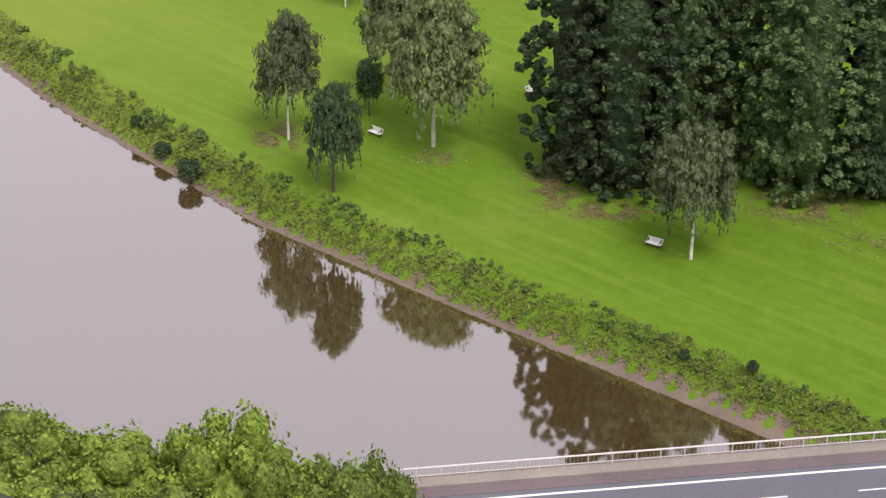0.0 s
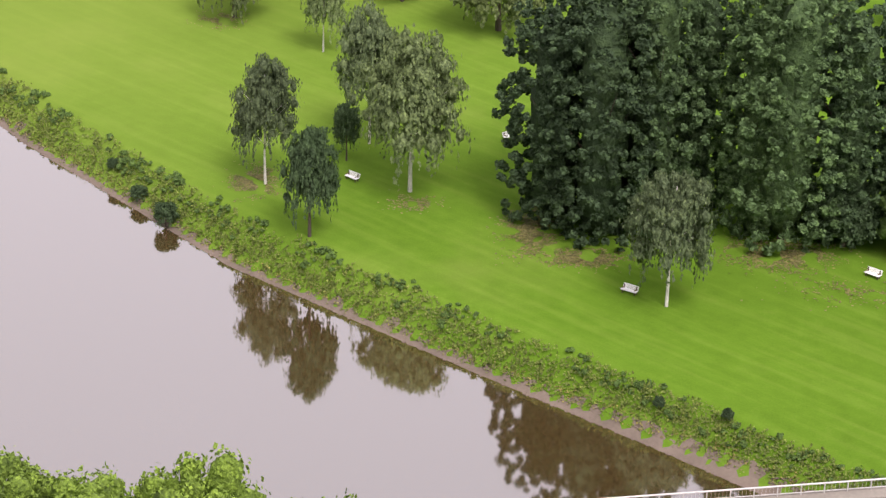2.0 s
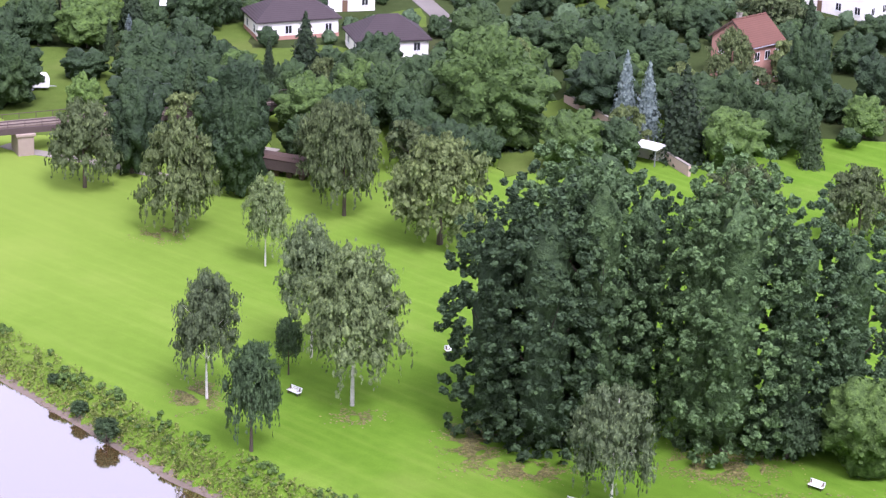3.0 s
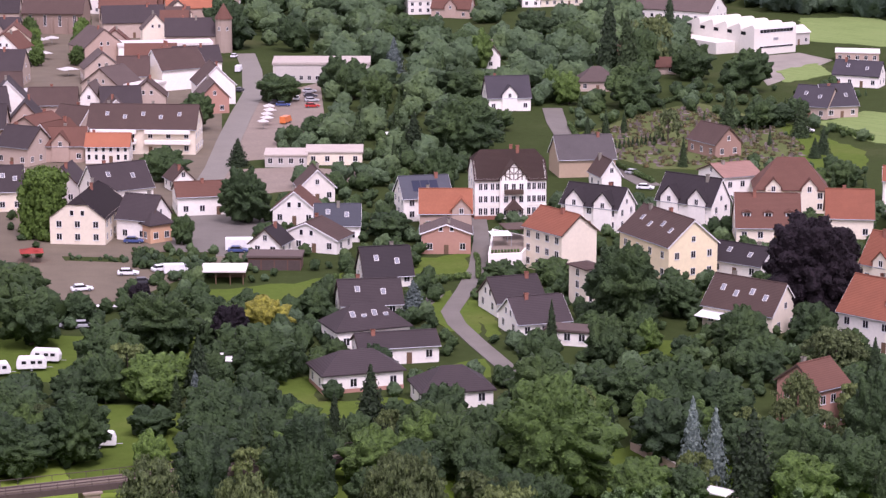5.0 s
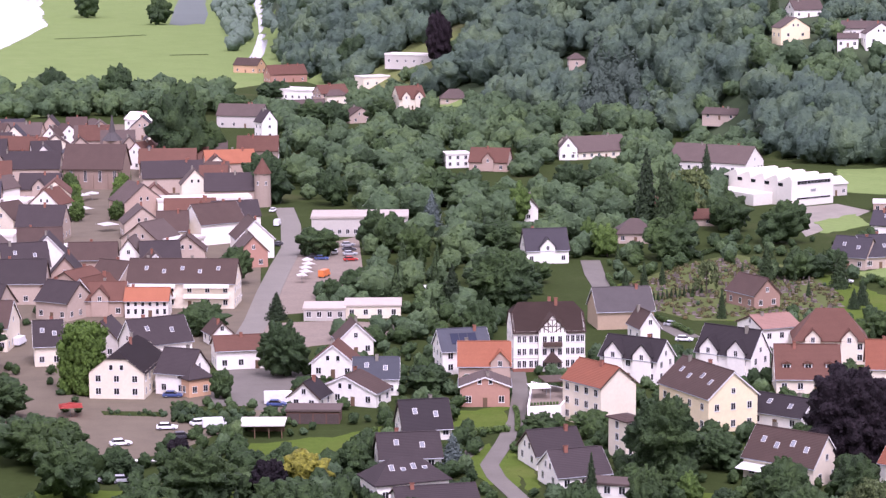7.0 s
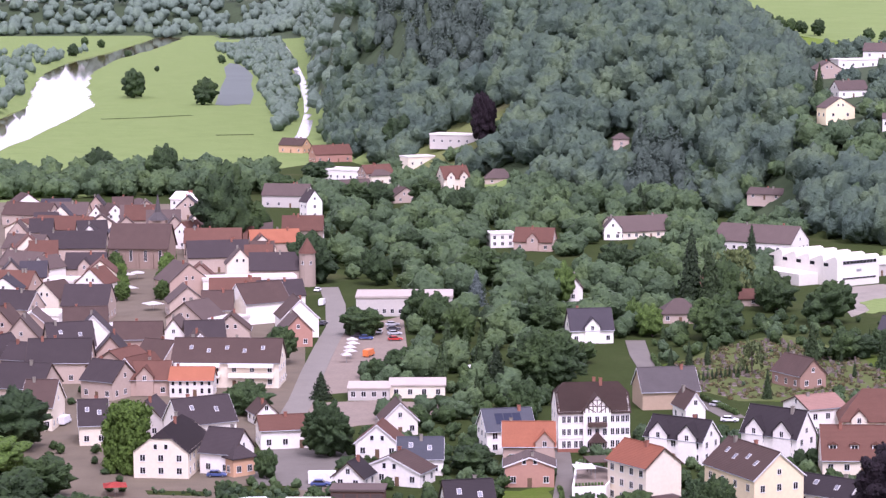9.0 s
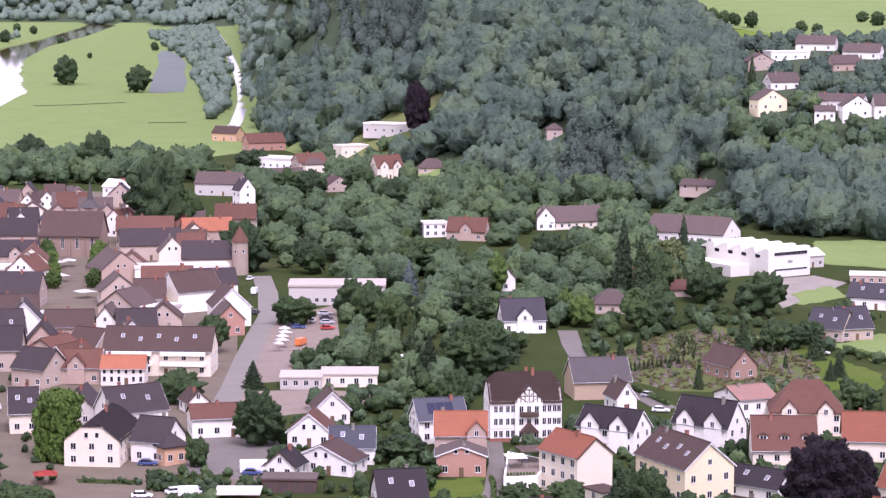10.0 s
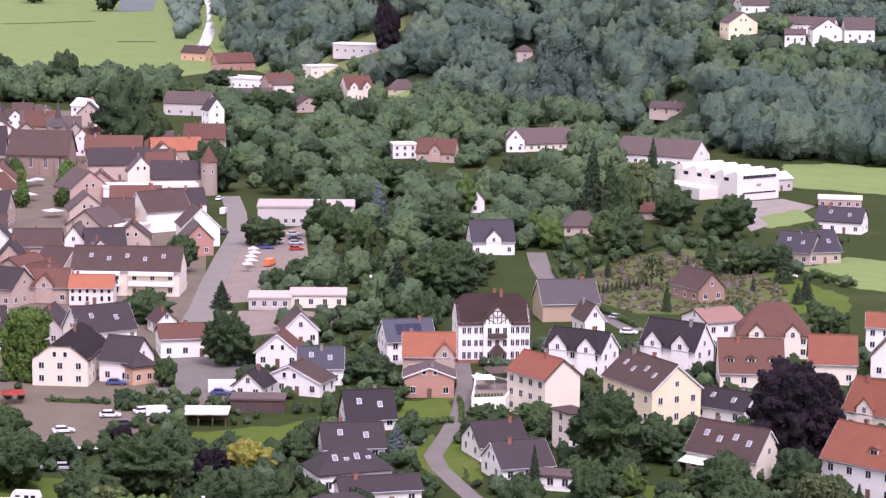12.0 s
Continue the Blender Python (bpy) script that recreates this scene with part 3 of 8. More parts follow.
    if rows and kind == "house" and not flat:
        for s in (-1, 1):
            if "blank" in opt or s * (math.cos(radians(yaw)) * x + math.sin(radians(yaw)) * y) > 0:
                continue  # the wall turned away from the valley is blank
            for i in range(side_n):
                for k in range(rows):
                    sill = 1.0 + k * (h - 0.3) / rows
                    yy = -d / 2 + (i + 0.5) * d / side_n
                    window(ob, pose(s * w / 2, yy, sill, 0, 0, 90 * s), 1.15, 1.5)
            if not turn and style == "side":
                window(ob, pose(s * w / 2, 0, h + 0.5, 0, 0, 90 * s), 1.0, 1.2)
        if turn:
            if w > 9:
                for q in (-1.2, 1.2):
                    window(ob, pose(q, -d / 2, h + 0.5), 0.9, 1.25)
            else:
                window(ob, pose(0, -d / 2, h + 0.6), 1.0, 1.3)
    # things on the roof
    if not flat and kind == "house" and style != "hip":
        for q in range(1 if W < 16 else 2):
            cx = rnd.uniform(-0.35, 0.35) * W
            bm = bmesh.new()
            solid(bm, -0.35, -0.3, 0, 0.35, 0.3, 2.0)
            solid(bm, -0.42, -0.37, 1.85, 0.42, 0.37, 2.0)
            bmesh.ops.transform(bm, matrix=spin @ pose(cx, rnd.choice((-0.6, 0.6)), h + r - 1.0), verts=bm.verts)
            part("chimney", bm, M["brickred"] if rnd.random() < 0.6 else M["concrete"], ob)
    tilt = math.degrees(math.atan2(r, D / 2))
    for o in opt:
        if o.startswith("sky") and o[3:].isdigit():
            n = int(o[3:])
            for i in range(n):
                u = 0.45 if i % 2 else 0.58
                if style == "hip":
                    m = pose(-w * 0.3 + w * 0.6 * (i + 0.5) / n, -d / 2 * (1 - u), h + r * u + 0.2, tilt)
                else:
                    m = pose(-w * 0.42 + w * 0.84 * (i + 0.5) / n, -D / 2 * (1 - u), h + r * u + 0.24, tilt)
                skylight(ob, m)
        if o.startswith("dormer"):
            n = int(o[6:])
            for i in range(n):
                dormer(ob, -w / 2 + w * (i + 0.5) / n, h + r * 0.25, -D / 2 * 0.72, R_)
        if o.startswith("cross"):
            n = int(o[5])
            for i in range(n):
                cx = (w * 0.3 if o.endswith("r") else 0) if n == 1 else -w / 2 + w * (i + 0.5) / n
                cross_gable(ob, cx, min(3.6 if style == "hip" else 4.6, w * 0.36), d, h, r, W_, R_, -d / 2)
    if "solar" in opt:
        for i in range(3):
            bm = bmesh.new()
            solid(bm, -0.95, -1.6, 0.05, 0.95, 1.6, 0.14)
            link("solar_panel", done("solar_panel", bm, M["panel"]), ob, pose(-2.2 + 2.1 * i, -D / 4, h + r / 2 + 0.25, tilt))
    if "garage" in opt:
        for i in range(4):
            px = -w / 2 + (i + 0.5) * w / 4
            box_part("garage_door", M["rust"], ob, px - w / 9, -d / 2 - 0.05, 0, px + w / 9, -d / 2 + 0.05, 2.2)
    if "base" in opt:
        box_part("plinth", WALL["brick"], ob, -w / 2 - 0.08, -d / 2 - 0.08, -1, w / 2 + 0.08, d / 2 + 0.08, 0.7)
    if "awning" in opt:
        bm = bmesh.new()
        prism(bm, [(0, -d / 2 - 3.0, 2.3), (0, -d / 2, 3.0), (0, -d / 2, 3.12), (0, -d / 2 - 3.0, 2.42)], (-w / 2, 0, 0), (-w / 2 + 6, 0, 0))
        part("awning", bm, M["boards"], ob)
    if "balc" in opt:
        for i in range(2):
            x0 = -w / 2 + 1 + i * w * 0.5
            box_part("balcony", WALL["white"], ob, x0, -d / 2 - 1.4, 2.9, x0 + w * 0.42, -d / 2, 4.0, 0.03)
            box_part("balcony", WALL["white"], ob, x0, -d / 2 - 1.4, 5.7, x0 + w * 0.42, -d / 2, 6.7, 0.03)
    if "hotel" in opt:
        cross_gable(ob, 0.6, 6.4, d, h - 0.6, r + 1.2, WALL["white"], R_, -d / 2, proud=0.7, win=False)
        for k, (za, zb, half) in enumerate(((h - 0.2, h + 1.2, 2.9), (h + 1.4, h + 2.7, 2.0))):
            for i in range(7 - 2 * k):
                px = 0.6 - half + 2 * half * i / (6 - 2 * k)
                box_part("timber", M["timber"], ob, px - 0.1, -d / 2 - 0.78, za, px + 0.1, -d / 2 - 0.68, zb)
            box_part("timber", M["timber"], ob, 0.6 - half - 0.2, -d / 2 - 0.79, zb, 0.6 + half + 0.2, -d / 2 - 0.68, zb + 0.16)
            for s in (-1, 1):
                bm = bmesh.new()
                tube(bm, (0.6 + s * 0.3, -d / 2 - 0.74, za), (0.6 + s * (half - 0.4), -d / 2 - 0.74, zb), 0.09, 0.09, 4)
                part("brace", bm, M["timber"], ob)
        box_part("plinth", M["brickred"], ob, -w / 2 - 0.1, -d / 2 - 0.1, -1, w / 2 + 0.1, d / 2, 0.9)
        box_part("balcony", M["timber"], ob, -1.6, -d / 2 - 1.8, 6.2, 2.8, -d / 2 - 0.5, 7.2, 0.04)
        box_part("cornice", WALL["white"], ob, -w / 2 - 0.12, -d / 2 - 0.14, 3.3, w / 2 + 0.12, -d / 2, 3.55)
        bm = bmesh.new()
        prism(bm, [(-2.2, 0, 2.6), (2.2, 0, 2.6), (0, 0, 5.0)], (0.6, -d / 2 - 2.6, 0), (0.6, -d / 2, 0))
        part("porch_roof", bm, R_, ob)
        for s in (-1, 1):
            box_part("porch_post", M["timber"], ob, 0.6 + s * 1.8 - 0.12, -d / 2 - 2.4, 0, 0.6 + s * 1.8 + 0.12, -d / 2 - 2.15, 2.7)
    if "church" in opt:
        for i in range(4):
            px = -w / 2 + (i + 0.5) * w / 4
            window(ob, pose(px, -d / 2, 3.0), 1.2, 4.2)
            box_part("buttress", W_, ob, px + w / 8 - 0.5, -d / 2 - 0.9, -1, px + w / 8 + 0.3, -d / 2, 6)
    return ob


house("large white plastered hotel with brown tiled roof and half-timbered gable", 19.5, 549.9, 0, 6.4, 16.8, 12, 9.6, 6, "side", "white", "brown", 4, 3, "hotel")
house("tan rendered hall with grey tiled roof behind the hotel", 40.8, 604.5, 0, 9.0, 14.8, 12.5, 4.8, 5.0, "side", "ochre", "grey", 3, 0, "")
house("small house with white gable and brown roof", 45.2, 583.5, 0, 16.7, 5.2, 9, 4, 3.6, "gable", "white", "brown", 1, 1, "")
house("long white house with black roof and gabled dormers", 40.0, 535.6, 0, -32.8, 14.8, 8.5, 5.6, 3.96, "side", "white", "black", 5, 2, "cross2")
house("white house with steep black roof and white cross gables", 62.2, 538.0, 0, -37.8, 14.7, 8.5, 6, 5.4, "side", "white", "black", 4, 2, "cross2")
house("tall cream house with bright red tiled roof", 28.7, 490.5, 0, -53.9, 12.7, 9.5, 9, 3.6, "side", "cream", "red", 4, 3, "blank")
house("pale yellow apartment house with brown roof and skylights", 51.5, 489.7, 0, -63.3, 19.4, 12, 7.5, 4.95, "side", "yellow", "brown", 4, 2, "gw,sky4")
house("white house with dark roof and two skylights", 67.4, 486.5, 0, -38.4, 12.6, 8.5, 3.2, 3.0, "side", "white", "black", 3, 1, "sky2")
house("cream house with brown roof and a terrace awning", 62.4, 440.9, 0, -39.3, 15.4, 9.5, 4.2, 5.0, "side", "cream", "brown", 4, 1, "sky4,awning")
house("large white house with red tiled roof and dormer", 88.0, 424.1, 0, -44.8, 20.6, 11, 6.5, 5.85, "side", "white", "red", 5, 2, "dormer1")
house("cream house with red roof and front gable", 97.0, 477.4, 0, -44.2, 10.6, 9, 4.5, 5.85, "side", "cream", "red", 3, 1, "cross1")
house("house with red-brown tiled roof and three dormers", 77.1, 523.6, 0, -2.4, 14.3, 11, 3.6, 6.4, "side", "cream", "redbrown", 4, 1, "dormer3")
house("large villa with hipped red-brown roof and two small gables", 87.4, 557.3, 0, -4.8, 17, 11, 5.4, 7.2, "hip", "cream", "redbrown", 5, 2, "cross2")
house("white house with low pinkish roof", 74.4, 568.5, 0, 24.1, 10.5, 12, 6.8, 2.25, "side", "white", "pinkroof", 3, 2, "")
house("cream house with wide red tiled roof", 96.2, 526.5, 0, -6.6, 10.5, 9, 5, 5.4, "side", "cream", "red", 3, 1, "")
house("white house with flat red roof at the cemetery", 116.0, 565.4, 0, -10.8, 9.1, 9, 6, 2.7, "side", "white", "red", 3, 2, "")
house("white house with slate-grey roof", 110.9, 534.1, 0, -17.5, 7.7, 9, 5, 4.5, "gable", "white", "grey", 2, 1, "")
house("house with bright orange tiled roof", 4.9, 534.0, 0, 0.0, 11.8, 9, 4.4, 4.5, "side", "pink", "orange", 3, 1, "cross1r")
house("brick building with shallow gabled roof", 4.8, 509.3, 0, 0.0, 10.7, 8, 4.6, 1.98, "gable", "brick", "greybrown", 3, 1, "")
house("white house with blue-grey roof and solar panels", -0.3, 546.6, 0, 13.6, 11.5, 10, 5.6, 4.05, "side", "white", "greyblue", 3, 2, "solar")
house("small white house with steep black roof", -8.2, 477.6, 0, 12.5, 10.1, 9, 2.6, 4.9, "side", "white", "black", 4, 1, "sky2")
house("white house with dark tiled roof", -10.8, 450.5, 0, 9.7, 11.9, 9, 3.0, 3.8, "side", "white", "dark", 3, 1, "sky2")
house("white house with dark hipped roof and skylights", -10.9, 427.7, 0, 21.5, 14.2, 9, 3.6, 3.96, "hip", "white", "dark", 4, 1, "sky4")
house("low white house with shallow dark roof", -5.2, 415.7, 0, 13.1, 14.6, 7, 3.2, 1.8, "side", "white", "dark", 4, 1, "")
house("white bungalow with dark hipped roof and brick plinth", -11.8, 398.3, 0, 18.3, 14.3, 9, 3.2, 3.24, "hip", "white", "dark", 4, 1, "base")
house("bungalow with dark hipped roof among trees", 4.7, 388.0, 0, 13.8, 12.2, 9, 2.8, 3.6, "hip", "white", "dark", 3, 1, "")
house("white house with dark roof beside the lane", 17.2, 453.8, 0, -70.3, 10.2, 10, 3.0, 3.7, "gable", "white", "dark", 2, 1, "")
house("white house with grey gabled roof", 20.9, 436.6, 0, -71.3, 10.8, 10.5, 3.1, 3.7, "gable", "white", "dark", 2, 1, "")
house("white flat-roofed extension in the town", 27.2, 428.0, 0, -16.7, 8.4, 5, 2.6, 0.5, "flat", "white", "greybrown", 3, 1, "")
house("narrow cream house behind a chestnut tree", 32.3, 459.5, 0, 31.2, 4.4, 6, 7.6, 0.9, "hip", "cream", "brown", 2, 3, "")
house("row of garages with brown doors", -31.5, 491.9, 0, -2.0, 11.2, 6, 2.7, 0.5, "flat", "brown", "greybrown", 4, 0, "garage")
house("white house with black gabled roof", -33.3, 505.3, 0, -18.2, 7.1, 7, 3, 3.06, "gable", "white", "black", 2, 1, "")
house("white house with broad brown gable", -24.2, 511.0, 0, -22.7, 14.7, 8, 3.2, 3.24, "gable", "white", "brown", 4, 1, "")
house("white house with dark slate roof", -19.4, 521.5, 0, 0.6, 10.0, 8, 4, 3.78, "side", "white", "greyblue", 3, 1, "sky2")
house("house with white gable and red verge boards", -29.5, 540.8, 0, -6.8, 10.1, 8, 3.6, 4.14, "gable", "white", "redbrown", 3, 1, "")
house("half-timbered gabled house in the town", -26.6, 568.0, 0, 10.8, 8.6, 8, 3.8, 4.14, "gable", "timber", "brown", 3, 1, "")
house("cream restaurant building with red-brown roof", -49.5, 553.3, 0, 12.9, 19.3, 10, 4.6, 2.5, "side", "white", "redbrown", 5, 1, "")
house("cream house with half-hipped dark roof and plinth", -75.6, 525.5, 0, -5.6, 12.4, 22, 6, 4.86, "halfhip", "cream", "dark", 3, 2, "nodoor")
house("cream house with dark roof and small gable", -63.0, 523.3, 0, -21.4, 8.5, 10, 5, 4.5, "side", "white", "dark", 2, 1, "nodoor")
house("low salmon house with dark roof", -61.0, 520.2, 0, 39.3, 5.7, 8, 4, 3.06, "hip", "orangewall", "dark", 2, 1, "")
house("old house with dark roof beside the ivy", -99.1, 557.2, 0, 11.0, 6.8, 11, 5, 4.95, "side", "cream", "dark", 2, 1, "sky2")
house("carport with white flat roof", -41.3, 478.8, 0, 0.0, 8.8, 7, 2.6, 0.4, "flat", "white", "whiteroof", 0, 0, "carport")
house("long cream apartment building with brown roof and balconies", -75.8, 637.9, 0, -3.3, 29.2, 13, 7, 5.4, "side", "cream", "brown", 6, 2, "sky5,balc")
house("half-timbered house with orange roof", -83.5, 620.7, 0, 0.0, 11.5, 8, 4.6, 2.7, "side", "timber", "orange", 6, 2, "")
house("old house with red tiled roof", -96.0, 623.4, 0, 0.0, 12.7, 10, 4.5, 4.05, "side", "pink", "redbrown", 4, 1, "cross1")
house("old town house with red-brown roof", -105.1, 639.5, 0, -27.9, 15.5, 12, 5, 4.5, "gable", "pink", "redbrown", 3, 1, "")
house("long white shop building with flat roof", -90.1, 818.6, 0, 11.7, 32.3, 10, 6, 1, "flat", "white", "whiteroof", 8, 1, "")
house("large white gabled hall in the town", -80.1, 757.0, 0, 34.0, 16.0, 13, 6.8, 5.6, "side", "white", "brown", 0, 0, "blank")
house("white gabled house with brown roof beside the street", -65.2, 727.0, 0, 14.0, 11.5, 14, 6.2, 5.6, "gable", "white", "brown", 0, 0, "")
house("red brick gabled house built against a white one", -64.0, 708.0, 0, 14.0, 8.6, 12, 5.0, 4.4, "gable", "brick", "greybrown", 2, 1, "nodoor")
house("dark-roofed house with white gable behind the cream house", -73.3, 556.0, 0, 32.0, 14.5, 10, 5.6, 5.2, "side", "white", "dark", 3, 1, "sky2")
house("white house with grey gable behind the ivy", -86.5, 566.0, 0, -8.0, 8.4, 9, 4.6, 4.2, "gable", "greywall", "dark", 2, 1, "nodoor")
house("small white gabled outbuilding behind the restaurant", -61.0, 581.0, 0, 24.0, 5.4, 7, 3.0, 2.6, "gable", "white", "brown", 1, 1, "nodoor")
house("long flat-roofed shop building in the town", -33.7, 774.7, 0, 1.1, 31.4, 16, 6, 0.8, "flat", "greywall", "gravelroof", 12, 1, "shop")
house("low white flat-roofed commercial building", -23.8, 620.6, 0, 1.2, 14.7, 11, 3.2, 0.5, "flat", "cream", "gravelroof", 4, 1, "")
house("low flat-roofed shop in the town", -36.3, 616.6, 0, 1.0, 10.9, 10, 3.0, 0.5, "flat", "greywall", "gravelroof", 4, 1, "")
house("town house with bright orange roof", -92.7, 937.3, 0, 12.8, 19.6, 10, 6, 4.5, "side", "pink", "orange", 4, 1, "")
house("stone house with red-brown roof", -85.8, 992.2, 0, 1.3, 17.0, 10, 5, 5.5, "side", "stone", "redbrown", 3, 1, "")
house("tall white gabled house in the town", -90.2, 1086.8, 0, 30.0, 7.7, 8, 8, 5, "gable", "white", "dark", 1, 2, "")
house("house with grey-brown roof in the town", -106.0, 1141.6, 0, -12.6, 22.9, 10, 6, 5, "side", "greywall", "greybrown", 4, 1, "")
house("white flat-roofed house in the town", -2.7, 967.1, 0, 13.3, 9.9, 8, 5.5, 0.8, "flat", "white", "whiteroof", 3, 2, "")
house("house with red and brown roof", 11.5, 955.4, 0, -13.1, 15.8, 10, 4, 5, "side", "pink", "redbrown", 3, 1, "cross1")
house("white gabled house by the wood", 44.4, 995.1, 0, 1.5, 7.6, 9, 5, 4.5, "gable", "white", "greybrown", 2, 1, "")
house("long school wing with grey-brown roof", 55.1, 1005.5, 0, 24.4, 27.7, 20, 3.2, 5.5, "side", "cream", "greybrown", 8, 1, "")
house("long white school wing with grey-brown roof", 102.2, 953.1, 0, -30.0, 34.0, 18, 4.2, 6, "side", "white", "greybrown", 9, 1, "gw")
house("white house with slate roof and pointed front gable", 24.8, 712.2, 0, 10.5, 13.1, 9, 4.4, 5.6, "side", "white", "slate", 4, 1, "cross1")
house("small white house with brown roof", 22.4, 805.7, 0, 1.7, 6.5, 8, 4.5, 4, "gable", "white", "brown", 1, 1, "")
house("bungalow with grey-brown hipped roof", 55.1, 754.4, 0, 0.9, 12.2, 10, 3, 4.5, "hip", "tan", "greybrown", 3, 1, "")
house("house with pinkish hipped roof", 68.4, 813.8, 0, 1.2, 9.7, 8, 3, 4.5, "hip", "pink", "redbrown", 2, 1, "")
house("low house with reddish roof", 79.9, 793.0, 0, 1.2, 9.5, 8, 2.6, 2.6, "side", "tan", "redbrown", 2, 1, "")
house("pink sandstone cemetery chapel with red-brown roof", 78.6, 634.0, 0, 30.0, 8.6, 12.5, 3.9, 4.1, "gable", "chapel", "brown", 2, 1, "")
house("house with large dark slate roof", 117.0, 701.1, 0, -28.7, 11.0, 12, 3.8, 5, "side", "tan", "slate", 3, 1, "sky2")
house("house with steep dark slate roof", 122.6, 702.3, 0, 14.0, 10.2, 12, 3.8, 5.4, "side", "tan", "slate", 3, 1, "sky2")
house("white house with dark roof near the sports hall", 141.2, 764.6, 0, -24.3, 15.2, 9, 4, 4, "side", "white", "slate", 4, 1, "sky2")
house("low flat-roofed pavilion in the town", 151.5, 825.2, 0, -10.2, 14.9, 10, 3.2, 0.5, "flat", "pink", "whiteroof", 5, 1, "")
house("small grey annex beside the sports hall", 135.4, 872.4, 0, 30.0, 10.2, 9, 4.5, 2, "side", "greywall", "whiteroof", 3, 1, "")
house("orange house at the edge of the meadow", -134.4, 1500.0, 0, -30.0, 18.4, 9, 5, 4, "side", "orangewall", "brown", 3, 1, "")
house("long white flat-roofed building in the town", -87.3, 1299.2, 0, -30.0, 26.1, 14, 5, 1, "flat", "white", "whiteroof", 6, 1, "")
house("reddish house with brown roof", -106.1, 1424.2, 0, 24.3, 23.4, 12, 5, 5, "side", "brick", "redbrown", 4, 1, "")
house("pinkish house with red-brown roof", -70.5, 1271.4, 0, 30.0, 16.3, 10, 6, 4, "side", "pink", "redbrown", 4, 2, "")
house("villa with red-brown roof and two gables", -28.1, 1235.4, 0, 27.6, 15.1, 10, 6, 6, "side", "cream", "redbrown", 3, 1, "cross2")
house("house with brown hipped roof at the wood", -4.3, 1267.1, 0, 1.9, 15.0, 10, 3, 5, "hip", "tan", "greybrown", 2, 1, "")
house("cream flat-roofed villa in the town", -50.4, 1333.8, 4.5, 30.0, 16.8, 10, 5, 0.8, "flat", "cream", "whiteroof", 3, 1, "")
house("white terraced building on the slope", -26.7, 1338.3, 16.5, -25.0, 31.5, 12, 5, 0.8, "flat", "greywall", "whiteroof", 6, 1, "")
house("low house with grey-brown roof in the wood", 118.3, 1074.3, 9.2, -30.0, 17, 8, 2.6, 2.4, "side", "tan", "greybrown", 3, 1, "")
house("red brick house with red-brown roof", 63.9, 376.0, 0, 38.4, 7.4, 9, 7, 3.24, "side", "brick", "redbrown", 3, 2, "")
house("large old stone church with brown tiled roof", -139.9, 902.3, 0, -5.3, 22.7, 14, 8.5, 8, "side", "sandstone", "brown", 4, 0, "church")
house("old town house with white gable", -130.4, 966.3, 0, -30.0, 11.1, 10, 6, 5, "gable", "white", "redbrown", 1, 1, "")
house("old town row house with pinkish red roof", -117.0, 937.5, 0, 3.8, 22.4, 11, 6, 5, "side", "pink", "redbrown", 5, 1, "")
house("old town row house with dark roof", -109.5, 889.2, 0, 12.5, 23.0, 11, 6, 5.5, "side", "tan", "dark", 5, 1, "")
house("town house with dark tiled roof", -83.5, 848.9, 0, 4.6, 18.6, 11, 6, 5.5, "side", "tan", "dark", 5, 1, "")
house("old gabled house with pinkish front", -113.2, 817.2, 0, 30.0, 14.7, 14, 6, 6, "gable", "pink", "greybrown", 3, 1, "")
house("low town house with dull red roof", -91.3, 788.4, 0, 4.7, 16.9, 10, 5, 5, "side", "pink", "redbrown", 4, 1, "")
house("town house with dark roof", -76.2, 786.3, 0, 16.7, 15.2, 12, 5, 4.5, "side", "white", "dark", 4, 1, "")
house("old gabled house with grey roof", -105.6, 770.2, 0, 14.8, 12.0, 12, 5, 5, "gable", "tan", "greybrown", 3, 1, "")
house("old gabled house by the square", -97.1, 732.3, 0, -29.4, 14.3, 12, 5, 5, "gable", "tan", "greybrown", 3, 1, "")
house("old house with pale gable", -98.4, 697.7, 0, -3.7, 7.7, 10, 5, 5, "gable", "white", "greybrown", 2, 1, "")
house("old house with dark slate roof", -89.5, 691.9, 0, 12.4, 11.6, 10, 5, 4.5, "side", "tan", "dark", 4, 1, "")
house("flat-roofed white annex in the town", -85.2, 718.7, 0, -30.0, 6.4, 12, 6, 1, "flat", "white", "whiteroof", 2, 1, "")
house("old house with red-brown roof and pink gable", -98.7, 627.7, 0, -30.0, 9.7, 12, 5, 4.5, "gable", "pink", "redbrown", 2, 1, "")
house("small town house with brown roof", -97.2, 654.9, 0, -30.0, 10.0, 10, 5, 4.5, "side", "tan", "brown", 2, 1, "")
house("white gabled house at the town edge", -224.6, 1096.4, 0, 30.0, 16.8, 10, 5, 6, "gable", "white", "brown", 1, 1, "")
house("town house with red roof at the edge", -245.1, 1072.7, 0, 27.5, 22.9, 10, 5, 5, "side", "pink", "redbrown", 4, 1, "")
house("town house with dark brown roof", -214.7, 1060.7, 0, -19.4, 24.0, 10, 5, 5, "side", "tan", "brown", 4, 1, "")
house("town house with pale brown roof", -197.0, 1061.2, 0, -7.3, 17.5, 10, 5, 5, "side", "pink", "greybrown", 3, 1, "")
house("white house with brown gable", -181.0, 1043.9, 0, -6.8, 6.8, 9, 6, 4, "gable", "white", "brown", 2, 2, "")
house("white house with gable beside the church", -176.9, 1053.6, 0, 30.0, 8.1, 9, 6, 4, "gable", "white", "brown", 2, 2, "")
